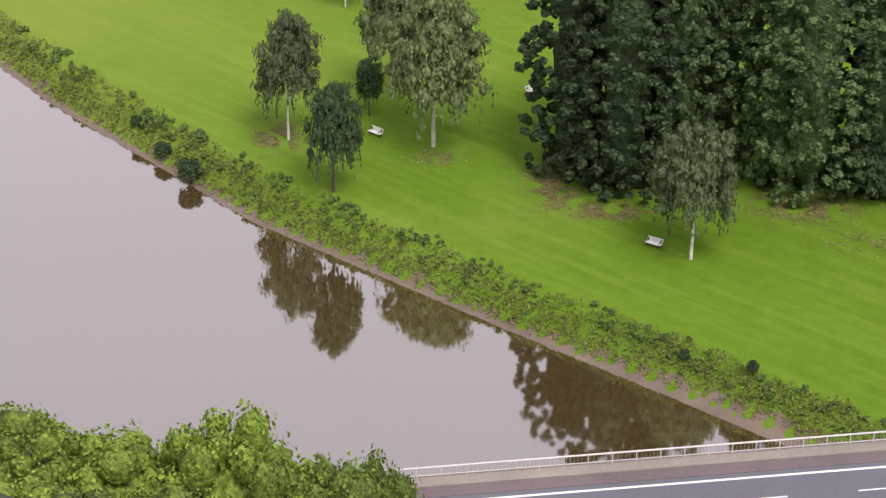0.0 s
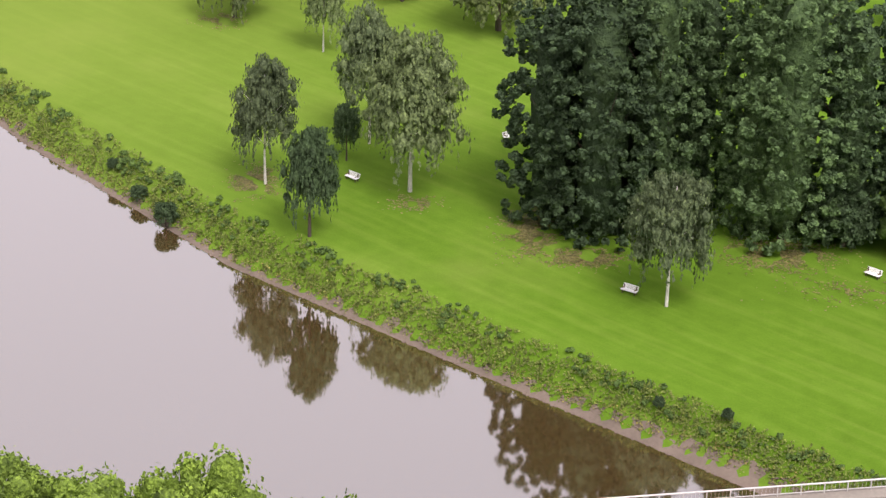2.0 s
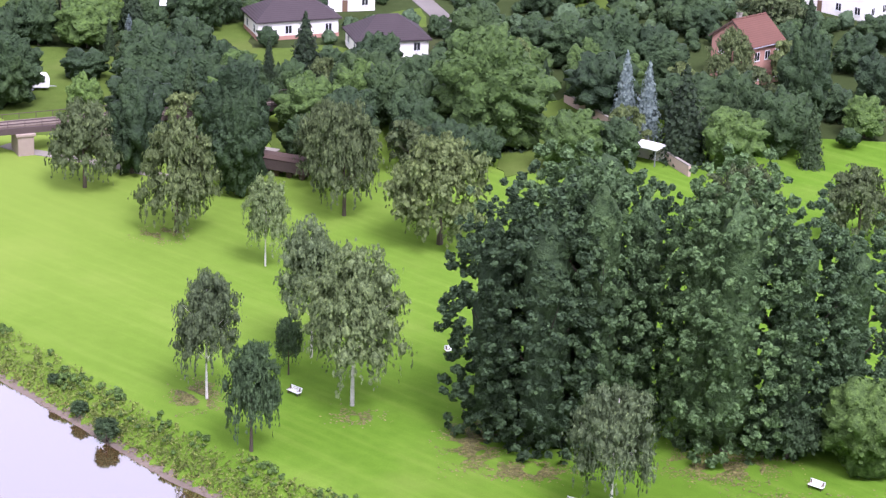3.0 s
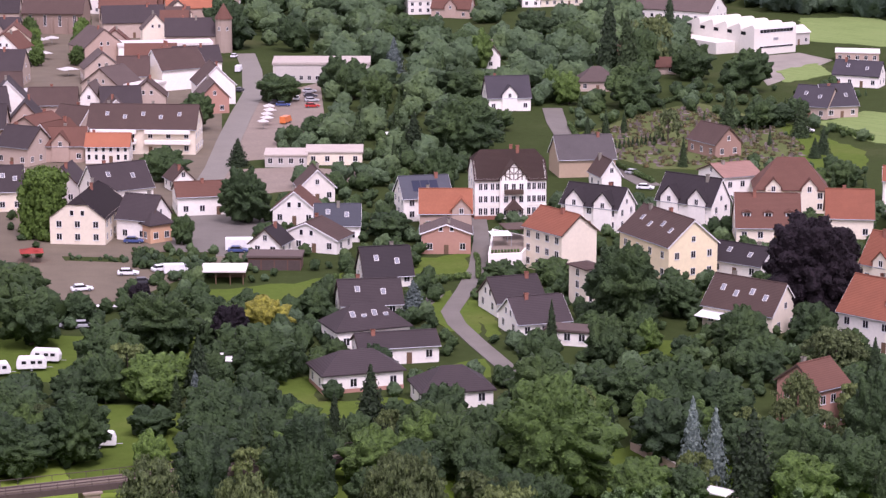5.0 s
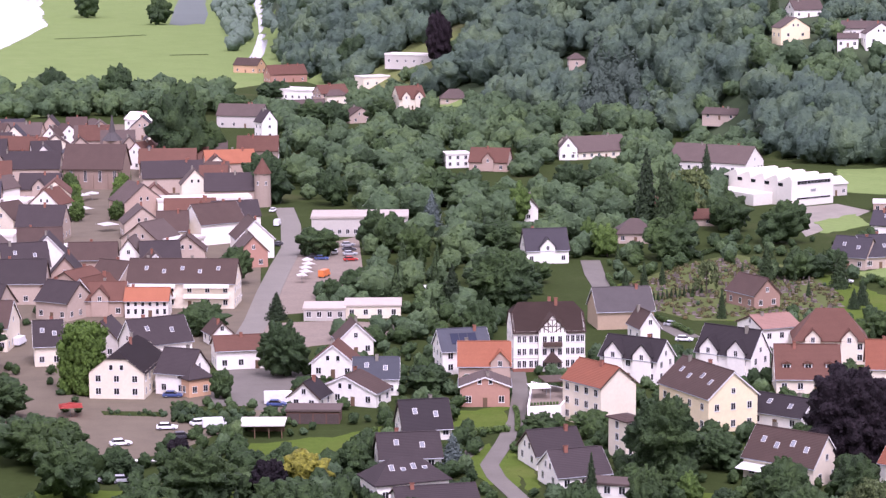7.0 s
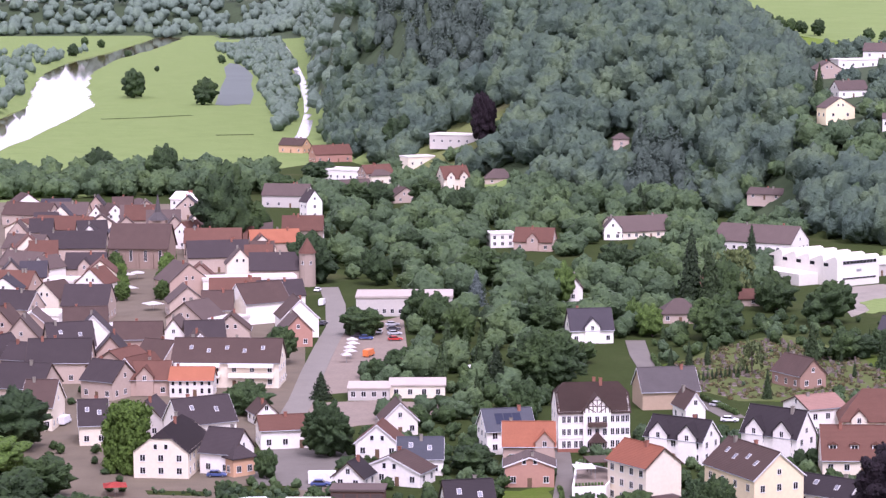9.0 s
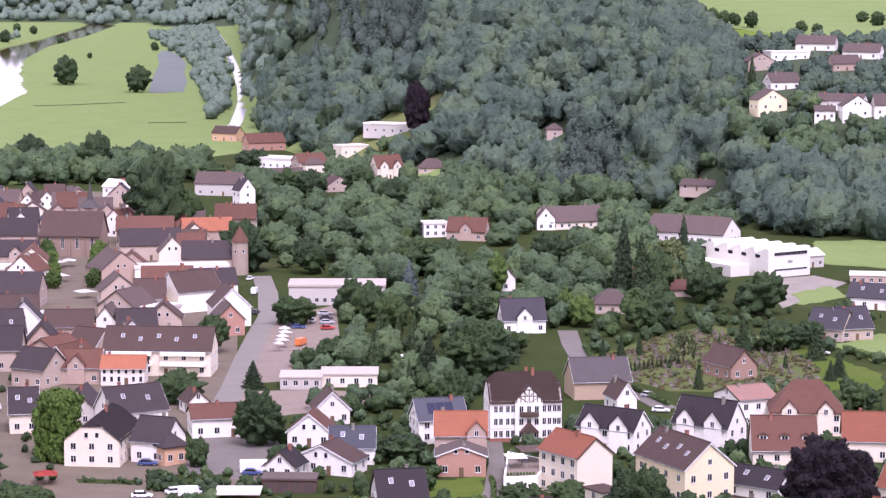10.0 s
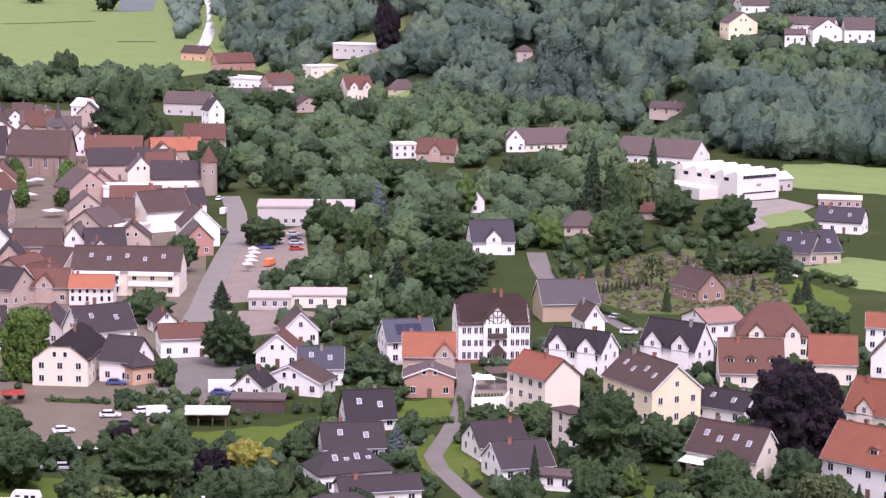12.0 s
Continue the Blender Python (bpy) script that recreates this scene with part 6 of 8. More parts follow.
# lawns that show between the trees
for lift, pts in enumerate(([(-79.8, 432.0), (-55.8, 434.4), (-52.5, 415.7), (-64.4, 400.1), (-74.9, 403.8)], [(-58.9, 385.8), (-48.0, 385.9), (-39.7, 379.1), (-37.2, 353.9), (-46.4, 336.9), (-53.1, 336.8)], [(-52.4, 423.8), (-41.8, 432.4), (-40.8, 400.4), (-47.0, 385.9)], [(7.5, 465.4), (10.9, 460.5), (15.6, 433.1), (12.3, 430.9)], [(2.7, 410.4), (10.9, 416.4), (12.6, 404.7), (4.6, 400.8)],
            [(-45.2, 469.6), (-27.3, 477.6), (-15.9, 485.6), (-17.7, 470.0), (-23.6, 450.5), (-41.6, 455.0)], [(-34.7, 398.6), (-19.3, 404.3), (-18.4, 386.2), (-25.8, 382.7), (-33.7, 386.0)], [(-24.2, 386.1), (-5.1, 389.8), (0.7, 386.4), (-10.4, 369.5), (-21.3, 369.4)],
            [(-2.3, 499.6), (10.0, 505.5), (9.0, 483.3), (-1.6, 477.9)], [(40.1, 433.4), (49.2, 429.2), (46.5, 412.8), (38.6, 416.7)],
            [(73.8, 656.4), (102.7, 691.7), (120.8, 637.7), (116.0, 611.6), (80.8, 611.6), (61.6, 611.6)], [(42.8, 666.1), (79.0, 719.3), (82.5, 676.1), (61.6, 611.6), (51.1, 628.8)], [(-13.1, 345.4), (-4.5, 342.7), (-5.2, 331.9), (-12.6, 331.8)],
            [(21.0, 340.1), (34.3, 366.8), (38.8, 348.7), (39.4, 329.6), (20.8, 321.9)], [(-0.4, 450.8), (5.3, 470.3), (10.6, 451.0), (10.3, 433.0), (5.0, 437.3)])):
    lawn(pts, M["lawn"], "light green mown lawn between garden hedges", "lawn", 0.045 + 0.006 * lift)
for lift, pts in enumerate(([(140.0, 881.9), (151.0, 952.0), (213.7, 967.7), (188.2, 850.2)], [(113.5, 686.4), (133.7, 708.0), (153.9, 697.0), (141.1, 637.7), (123.0, 656.4)], [(119.1, 796.7), (136.0, 818.5), (137.1, 790.1), (118.8, 769.7)])):
    lawn(pts, M["field"], "pale green playing field beside the school", "field", 0.15 + 0.006 * lift)
patch("pavement", [(113.4, 833.0), (134.4, 845.8), (143.2, 826.1), (115.1, 769.6), (111.4, 763.1)], M["concrete"], "pale forecourt of the sports hall", "pavement", 0.06)
patch("pavement", [(-53.5, 730.9), (-34.0, 768.1), (-28.4, 676.1), (-31.0, 628.8), (-50.1, 620.1), (-56.1, 603.4)], M["plaza"], "slabbed market car park beside the street", "car park", 0.06)
patch("pavement", [(-60.2, 534.9), (-52.8, 552.9), (-38.3, 557.1), (-34.8, 543.5), (-39.0, 525.5), (-40.1, 501.7), (-55.7, 504.5)], M["asphalt"], "asphalt forecourt between the restaurant and the gardens", "pavement", 0.075)
patch("pavement", [(-55.4, 572.8), (-50.6, 607.9), (-33.1, 612.1), (-13.7, 605.5), (-14.8, 588.0), (-36.9, 576.5), (-52.3, 562.0)], M["plaza"], "slabbed forecourt of the low shops", "pavement", 0.08)
patch("pavement", [(-1.6, 462.8), (5.3, 467.8), (5.1, 446.3), (1.8, 441.7)], M["asphalt"], "asphalt yard beside the lane", "yard", 0.06)
strip("footpath", [(-51.7, 332.8), (-48.4, 330.2), (-45.0, 329.0), (-34.2, 324.0), (-21.6, 316.7)], 2.2, M["concrete"], "pale gravel path across the riverside meadow", "path")


# ---- road bridge ----
bridge = root("road_bridge", pose(20, 169, 0, 0, 0, 9.6), "concrete road bridge with steel railing over the river", "bridge")
box_part("deck", M["concrete"], bridge, -92, -14.4, 3.6, 130, 0.25, 4.86, 0.05)
box_part("roadway", M["road"], bridge, -92, -11.8, 4.86, 130, -2.95, 4.93, label="dark grey asphalt roadway")
box_part("walkway", M["concrete"], bridge, -92, -1.4, 4.86, 130, 0.2, 5.08, 0.04)
box_part("gutter", surface("gutter_stone", (0.15, 0.12, 0.12)), bridge, -92, -2.95, 4.86, 130, -1.4, 4.97)
box_part("walkway", M["concrete"], bridge, -92, -14.3, 4.86, 130, -11.8, 5.08, 0.04)
box_part("edge_line", M["line"], bridge, -92, -3.9, 4.93, 130, -3.62, 4.937)
box_part("edge_line", M["line"], bridge, -92, -11.2, 4.93, 130, -10.92, 4.937)
bm = bmesh.new()
solid(bm, 0, -7.05, 4.93, 3.0, -6.88, 4.937)
dash = done("dash", bm, M["line"])
for i in range(24):
    link("dash", dash, bridge, Matrix.Translation((-84.8 + 9.0 * i, 0, 0)))
bm = bmesh.new()
solid(bm, -0.04, -0.05, 5.08, 0.04, 0.05, 6.05)
post = done("post", bm, M["steel"])
bm = bmesh.new()
tube(bm, (-0.012, 0, 5.3), (-0.012, 0, 5.98), 0.012, 0.012, 4)
bar = done("bar", bm, M["steel"])
for v in (-0.12, -14.1):
    rail = box_part("railing", M["steel"], bridge, -92, v - 0.09, 6.0, 130, v + 0.09, 6.1, 0.02)
    box_part("bottom_rail", M["steel"], bridge, -92, v - 0.04, 5.26, 130, v + 0.04, 5.32)
    for i in range(108):
        link("post", post, rail, Matrix.Translation((-91.4 + 2.06 * i, v, 0)))
bm = bmesh.new()
for i in range(210):
    tube(bm, (-18 + 0.34 * i, -0.12, 5.3), (-18 + 0.34 * i, -0.12, 6.0), 0.010, 0.010, 3)
part("railing_bars", bm, M["steel"], bridge)
for u in (-55, -15, 25):
    bm = bmesh.new()
    solid(bm, u - 1.1, -13, -8, u + 1.1, -1.2, 3.7, 0.3)
    part("pier", bm, M["concrete"], bridge)
bm = bmesh.new()
prism(bm, [(0, -17, -8), (0, 3, -8), (0, 0.2, 3.7), (0, -14.3, 3.7)], (46, 0, 0), (130, 0, 0))
part("abutment", bm, M["concrete"], bridge)

# ---- railway viaduct at the meadow's edge ----
viaduct = root("railway_viaduct", pose(-51.4, 329.0, 0, 0, 0, 21), "low railway viaduct with brown steel deck and sandstone piers", "viaduct")
box_part("girder", M["rust"], viaduct, -60, -1.9, 3.3, 52, 1.9, 4.2)
box_part("ballast", M["gravel"], viaduct, -60, -1.5, 4.2, 52, 1.5, 4.4)
for v in (-0.75, 0.75):
    box_part("rail", M["rust"], viaduct, -60, v - 0.05, 4.4, 52, v + 0.05, 4.55)
for v in (-1.85, 1.85):
    hand = box_part("handrail", M["rust"], viaduct, -60, v - 0.04, 5.2, 52, v + 0.04, 5.28)
    bm = bmesh.new()
    solid(bm, -0.04, -0.04, 4.2, 0.04, 0.04, 5.2)
    sp = done("post", bm, M["rust"])
    for i in range(45):
        link("post", sp, hand, Matrix.Translation((-59.5 + 2.5 * i, v, 0)))
for u in (-42, -26, -9, 3, 15, 30, 46):
    bm = bmesh.new()
    solid(bm, u - 1.2, -2.2, -2, u + 1.2, 2.2, 3.0, 0.12)
    solid(bm, u - 1.45, -2.4, 2.9, u + 1.45, 2.4, 3.3, 0.05)
    part("pier", bm, WALL["stone"], viaduct)

# an old goods wagon and a low store stand by the path
wagon = root("goods_wagon", pose(-10.2, 321.5, 0, 0, 0, -24), "old dark brown railway wagon on the meadow track", "wagon")
box_part("body", M["rust"], wagon, -4.2, -1.4, 1.0, 4.2, 1.4, 2.7, 0.08)
bm = bmesh.new()
prism(bm, [(0, -1.5, 2.7), (0, -0.8, 3.1), (0, 0.8, 3.1), (0, 1.5, 2.7)], (-4.3, 0, 0), (4.3, 0, 0))
part("roof", bm, M["timber"], wagon)
for i in range(4):
    for s in (-1, 1):
        bm = bmesh.new()
        tube(bm, (-3 + 2 * i, s * 0.7, 0.5), (-3 + 2 * i, s * 0.85, 0.5), 0.5, 0.5, 12)
        part("wheel", bm, M["timber"], wagon)
shed = root("open_shed", pose(-13.6, 325.0, 0, 0, 0, -24), "small brown shed with a pale roof beside the wagon", "shed")
box_part("body", M["wood"], shed, -1.6, -1.6, 0, 1.6, 1.6, 2.3)
box_part("roof", M["concrete"], shed, -1.9, -1.9, 2.3, 1.9, 1.9, 2.5, 0.03)


# ---- benches on the meadow ----
def bench(x, y, yaw):
    ob = root("park_bench", pose(x, y, spot(x, y), 0, 0, yaw) @ Matrix.Scale(0.94, 4), "white painted park bench on the mown grass", "bench", "benches on the meadow")
    for i in range(4):
        box_part("seat_slat", M["boards"], ob, -0.95, -0.34 + 0.17 * i, 0.43, 0.95, -0.18 + 0.17 * i, 0.48, 0.01)
    for i in range(3):
        box_part("back_slat", M["boards"], ob, -0.95, 0.34 + 0.06 * i, 0.5 + 0.15 * i, 0.95, 0.38 + 0.06 * i, 0.64 + 0.15 * i, 0.01)
    for s in (-0.75, 0.75):
        box_part("leg", M["timber"], ob, s - 0.05, -0.25, 0, s + 0.05, -0.17, 0.43)
        box_part("leg", M["timber"], ob, s - 0.05, 0.2, 0, s + 0.05, 0.3, 0.95)
        box_part("armrest", M["wood"], ob, s - 0.05, -0.28, 0.62, s + 0.05, 0.3, 0.67)


for x, y, yaw in ((-6.6, 245.3, -42), (22.8, 218.2, -32), (48.8, 223.2, -40), (11.7, 258.1, 30)):
    bench(x, y, yaw)


# ---- sports hall: five bays with sloping roofs ----
hall = root("sports_hall", pose(116.9, 837.4, 0, 0, 0, 34), "white sports hall with five stepped bays", "hall")
for i in range(5):
    v0, v1 = 7.4 * i, 7.4 * (i + 1)
    bm = bmesh.new()
    prism(bm, [(0, v0 + 0.05, -1), (0, v1, -1), (0, v1, 8.4), (0, v0 + 1.4, 10.6), (0, v0 + 0.4, 10.4), (0, v0 + 0.05, 9.6)], (0, 0, 0), (20, 0, 0))
    part("bay", bm, WALL["hall"], hall)
    bm = bmesh.new()
    prism(bm, [(0, v0 + 1.4, 10.6), (0, v1 - 0.02, 8.4), (0, v1 - 0.02, 8.55), (0, v0 + 1.4, 10.8)], (0.3, 0, 0), (19.7, 0, 0))
    part("bay_roof", bm, WALL["hall"], hall)
    box_part("skylight_band", glass, hall, -0.04, v0 + 4.6, 6.9, 0.1, v0 + 7.1, 8.1)
band = box_part("window_band", M["frame"], hall, 2.5, -0.06, 7.6, 18.5, 0.1, 9.2)
for i in range(10):
    box_part("pane", glass, band, 2.7 + 1.58 * i, -0.1, 7.8, 4.15 + 1.58 * i, 0.05, 9.0)
low = box_part("window_band", M["frame"], hall, 2.5, -0.06, 2.3, 18.5, 0.1, 3.1)
for i in range(10):
    box_part("pane", glass, low, 2.7 + 1.58 * i, -0.1, 2.4, 4.15 + 1.58 * i, 0.05, 3.0)
box_part("annex", WALL["hall"], hall, -9, 10, -1, -0.02, 34, 4.2, 0.05)
box_part("emblem", M["tin"], hall, 9.2, -0.1, 5.0, 11.4, 0.05, 5.9)

# ---- old stone tower by the street ----
tower = root("stone_tower", pose(-71.6, 844, 0), "old round stone tower with conical tiled roof", "tower")
bm = bmesh.new()
tube(bm, (0, 0, -1), (0, 0, 12), 3.0, 2.9, 14)
part("wall", bm, WALL["stone"], tower)
bm = bmesh.new()
tube(bm, (0, 0, 12), (0, 0, 17.5), 3.35, 0.1, 14)
part("roof", bm, ROOF["redbrown"], tower)
for a in (-120, -60):
    window(tower, pose(2.92 * math.cos(radians(a)), 2.92 * math.sin(radians(a)), 8, 0, 0, a + 90), 0.8, 1.3)
steeple = root("church_steeple", pose(-135.4, 903.7, 0), "slender grey church steeple behind the nave", "steeple")
steeple.matrix_basis = steeple.matrix_basis @ Matrix.Translation((0, 10, 0))
box_part("tower", WALL["sandstone"], steeple, -3.2, -3.2, -1, 3.2, 3.2, 17)
bm = bmesh.new()
tube(bm, (0, 0, 17), (0, 0, 20), 4.2, 1.4, 8), tube(bm, (0, 0, 20), (0, 0, 27), 1.3, 0.08, 8)
part("spire", bm, ROOF["grey"], steeple)


# ---- vehicles ----
PAINT = {k: surface("car_paint_" + k, c, 0.3, spread=0.04) for k, c in {"white": (0.8, 0.8, 0.8), "silver": (0.45, 0.46, 0.48), "dark": (0.05, 0.05, 0.06), "blue": (0.06, 0.09, 0.22), "red": (0.5, 0.05, 0.04), "orange": (0.7, 0.2, 0.06)}.items()}


def wheels(ob, xs, half, r):
    for x in xs:
        for s in (-1, 1):
            bm = bmesh.new()
            tube(bm, (x, s * half, r), (x, s * (half - 0.22), r), r, r, 12)
            wheel = part("wheel", bm, M["rubber"], ob)
            bm = bmesh.new()
            tube(bm, (x, s * (half + 0.012), r), (x, s * (half - 0.03), r), r * 0.6, r * 0.6, 10)
            link("rim", done("rim", bm, M["tin"]), wheel)


CARS = {}


def car(x, y, yaw, paint, van=False):
    key = (paint, van)
    m = pose(x, y, 0.06, 0, 0, yaw)
    if key in CARS:
        return copy_thing(CARS[key], m)
    kind = "van" if van else "car"
    ob = root(kind, m, ("parked %s delivery van on the pavement" if van else "parked %s passenger car on the asphalt") % paint, kind)
    CARS[key] = ob
    top = 2.2 if van else 0.85
    prof = [(-2.2, 0, 0.3), (2.2, 0, 0.3), (2.25, 0, 0.65), (1.3, 0, 0.9), (-2.15, 0, 0.95), (-2.25, 0, 0.6)] if not van else [(-2.6, 0, 0.35), (2.6, 0, 0.35), (2.65, 0, 1.0), (2.0, 0, 1.2), (1.6, 0, 2.2), (-2.6, 0, 2.25)]
    bm = bmesh.new()
    prism(bm, prof, (0, -0.88, 0), (0, 0.88, 0))
    bmesh.ops.bevel(bm, geom=list(bm.edges), offset=0.07, segments=1, affect="EDGES")
    part("body", bm, PAINT[paint], ob)
    if not van:
        bm = bmesh.new()
        prism(bm, [(-1.9, 0, 0.92), (1.0, 0, 0.88), (0.35, 0, 1.38), (-1.4, 0, 1.42)], (0, -0.78, 0), (0, 0.78, 0))
        cab = part("window", bm, glass, ob)
        bm = bmesh.new()
        solid(bm, -1.42, -0.72, 1.38, 0.38, 0.72, 1.47, 0.03)
        part("roof", bm, PAINT[paint], ob)
    else:
        box_part("window", glass, ob, 1.75, -0.8, 1.25, 2.1, 0.8, 1.95)
    wheels(ob, (-1.4, 1.4), 0.9, 0.32)
    for s in (-0.6, 0.6):
        box_part("headlight", M["frame"], ob, 2.2, s - 0.15, 0.6, 2.29, s + 0.15, 0.75)
    return ob


def caravan(x, y, yaw, long=5.2):
    HOUSES.append((x, y, 3.4))
    TOPS.append((x, y, 2.6, 0, 2.5, True))
    ob = root("caravan", pose(x, y, 0.03, 0, 0, yaw), "white touring caravan parked on the grass", "caravan")
    bm = bmesh.new()
    h = long / 2
    prism(bm, [(-h, 0, 0.5), (h, 0, 0.5), (h + 0.1, 0, 1.5), (h - 0.4, 0, 2.5), (-h + 0.4, 0, 2.55), (-h - 0.05, 0, 1.6)], (0, -1.1, 0), (0, 1.1, 0))
    bmesh.ops.bevel(bm, geom=list(bm.edges), offset=0.12, segments=2, affect="EDGES")
    part("body", bm, M["boards"], ob)
    for px in (-1.3, 0.3, 1.5):
        box_part("window", glass, ob, px - 0.4, -1.13, 1.45, px + 0.4, -1.05, 2.0)
    wheels(ob, (0.0,), 1.05, 0.33)
    bm = bmesh.new()
    tube(bm, (h, 0, 0.55), (h + 1.1, 0, 0.5), 0.06, 0.05, 6)
    part("drawbar", bm, M["tin"], ob)


for x, y, yaw, p in ((-61.8, 483.9, 5, "white"), (-57.6, 475.6, 15, "dark"), (-69.4, 469.3, 20, "white"), (-67.1, 438.7, 0, "silver"), (-64.7, 438.7, 8, "silver"), (-64.5, 516.2, 0, "blue"),
                     (-40.6, 506.5, 0, "blue"), (-55.2, 487.8, 30, "white"), (-66.8, 829.1, 80, "white"), (-58.6, 747.2, 75, "dark"), (-45.7, 721.2, 0, "dark"), (-43.1, 716.7, 0, "blue"),
                     (-36.4, 745.2, 15, "silver"), (-35.6, 735.5, 15, "dark"), (-34.8, 726.0, 15, "silver"), (-34.1, 714.6, 15, "red"), (-39.7, 729.5, 90, "white"), (-19.8, 668.2, 5, "white"),
                     (54.0, 601.8, -30, "silver"), (55.1, 581.4, -10, "white"), (35.4, 736.8, 80, "dark"), (-63.4, 648.2, 0, "silver"), (100.5, 692.9, 0, "white"), (109.4, 670.4, 0, "white")):
    car(x, y, yaw, p)
for x, y, yaw, p in ((-62.5, 793.0, 85, "white"), (-40.4, 684.1, 70, "orange"), (-110.1, 578.8, 80, "white"), (-51.9, 485.1, 10, "white")):
    car(x, y, yaw, p, True)
caravan(-51.3, 361.0, 6)
caravan(-56.9, 378.3, 80)
caravan(-69.6, 407.6, 8)
caravan(-67.9, 413.1, -5)
caravan(-75.4, 403.7, 20)


# ---- stalls, parasols and tents on the squares ----
def parasol(x, y, wide, cloth="boards", label="white square market parasol on a pole"):
    ob = root("parasol", pose(x, y, 0.05, 0, 0, (x * 17) % 40), label, "parasol", "market parasols")
    bm = bmesh.new()
    tube(bm, (0, 0, 0), (0, 0, 2.9), 0.05, 0.05, 6)
    part("pole", bm, M["tin"], ob)
    bm = bmesh.new()
    w = wide / 2
    top = bm.verts.new((0, 0, 3.1))
    ring = [bm.verts.new(p) for p in ((-w, -w, 2.3), (w, -w, 2.3), (w, w, 2.3), (-w, w, 2.3))]
    for i in range(4):
        bm.faces.new((ring[i], ring[(i + 1) % 4], top))
    bmesh.ops.solidify(bm, geom=list(bm.faces), thickness=0.05)
    part("canopy", bm, M[cloth], ob)


for x, y, w in ((-139.3, 860.0, 5), (-136.2, 864.6, 5), (-132.3, 822.3, 5), (-118.0, 781.7, 6), (-123.0, 734.1, 6), (-46.4, 702.0, 3.2), (-45.6, 694.5, 3.4), (-46.0, 687.0, 3.2), (-45.5, 679.9, 3.4), (-46.2, 673.0, 3.0), (-118.0, 708.5, 4), (-114.4, 695.3, 4)):
    parasol(x, y, w)
parasol(-84.0, 496.7, 5, "redcloth", "red market parasol beside the car park")
parasol(-119.9, 729.2, 5, "redcloth", "red market parasol on the square")
tent = root("boat_trailer", pose(-62.1, 451.9, 0, 0, 0, 0), "long white boat on a trailer by the trees", "boat")
bm = bmesh.new()
prism(bm, [(0, -0.9, 1.2), (0, 0, 0.5), (0, 0.9, 1.2)], (-2.6, 0, 0), (2.4, 0, 0))
part("hull", bm, M["boards"], tent)
wheels(tent, (0,), 1.0, 0.3)


def garden_shed(x, y, yaw, w, d, wallm, label):
    HOUSES.append((x, y, 2.6))
    ob = root("garden_shed", pose(x, y, 0, 0, 0, yaw), label, "shed")
    box_part("wall", wallm, ob, -w / 2, -d / 2, -0.3, w / 2, d / 2, 2.1)
    bm = bmesh.new()
    prism(bm, [(0, -d / 2 - 0.3, 2.0), (0, d / 2 + 0.3, 2.6), (0, d / 2 + 0.3, 2.72), (0, -d / 2 - 0.3, 2.12)], (-w / 2 - 0.3, 0, 0), (w / 2 + 0.3, 0, 0))
    part("roof", bm, M["boards"], ob)
    box_part("door", M["timber"], ob, -0.45, -d / 2 - 0.04, 0, 0.45, -d / 2 + 0.04, 1.95)


garden_shed(-36.3, 408.0, 5, 4, 3, M["wood"], "garden shed with white roof and dark front")
garden_shed(58.7, 353.3, -10, 3.4, 2.6, M["wood"], "small garden shed with white roof")
garden_shed(-34.6, 386.0, 0, 2, 2, M["tin"], "small grey greenhouse shed in a garden")
garden_shed(-9.1, 651.0, 0, 4, 3, WALL["tan"], "tan garden hut with pale roof")
canopy = root("garden_pavilion", pose(41.7, 331.7, 0, 0, 0, -35), "white flat-roofed garden pavilion by the wall", "pavilion")
box_part("roof", M["boards"], canopy, -3.6, -1.6, 2.5, 3.6, 1.6, 2.75, 0.04)
for px in (-3.3, 0, 3.3):
    for py in (-1.4, 1.4):
        box_part("post", M["tin"], canopy, px - 0.07, py - 0.07, 0, px + 0.07, py + 0.07, 2.5)
box_part("wall", WALL["greywall"], canopy, -3.3, 1.3, 0, 3.3, 1.45, 2.5)


def garden_wall(pts, h, wide, material, label):
    for (ax, ay), (bx, by) in zip(pts, pts[1:]):
        n = math.hypot(bx - ax, by - ay)
        ob = tagged(new("garden_wall"), label, "wall")
        ob.matrix_basis = pose(ax, ay, 0, 0, 0, math.degrees(math.atan2(by - ay, bx - ax)))
        box_part("coping", M["concrete"], ob, 0, -wide / 2 - 0.05, h, n, wide / 2 + 0.05, h + 0.12)
        box_part("wall", material, ob, 0, -wide / 2, -0.3, n, wide / 2, h)


garden_wall([(32.8, 359.9), (38.0, 348.7), (42.8, 337.6), (48.2, 324.6)], 1.6, 0.4, WALL["pink"], "long reddish garden wall with pillars")
terrace = root("terrace", pose(0, 0, 0), "white walled hotel terrace above the lane", "terrace")
bm = bmesh.new()
prism(bm, [(13.4, 485.5, 0), (20.6, 487.0, 0), (24.0, 503.0, 0), (15.0, 512.0, 0)], (0, 0, -0.5), (0, 0, 4.3))
part("wall", bm, WALL["white"], terrace)
bm = bmesh.new()
prism(bm, [(13.9, 486.2, 0), (20.3, 487.5, 0), (23.4, 502.6, 0), (15.4, 511.0, 0)], (0, 0, 4.3), (0, 0, 4.34))
part("paving", bm, M["plaza"], terrace)
for i in range(9):
    box_part("planter", M["hedge"], terrace, 14.1 + 0.68 * i, 486.4 + 0.14 * i, 4.34, 14.6 + 0.68 * i, 486.9 + 0.14 * i, 5.0, 0.08)
pergola = root("pergola", pose(19.5, 502.0, 4.34, 0, 0, 12), "dark timber pergola roof on the terrace", "pergola")
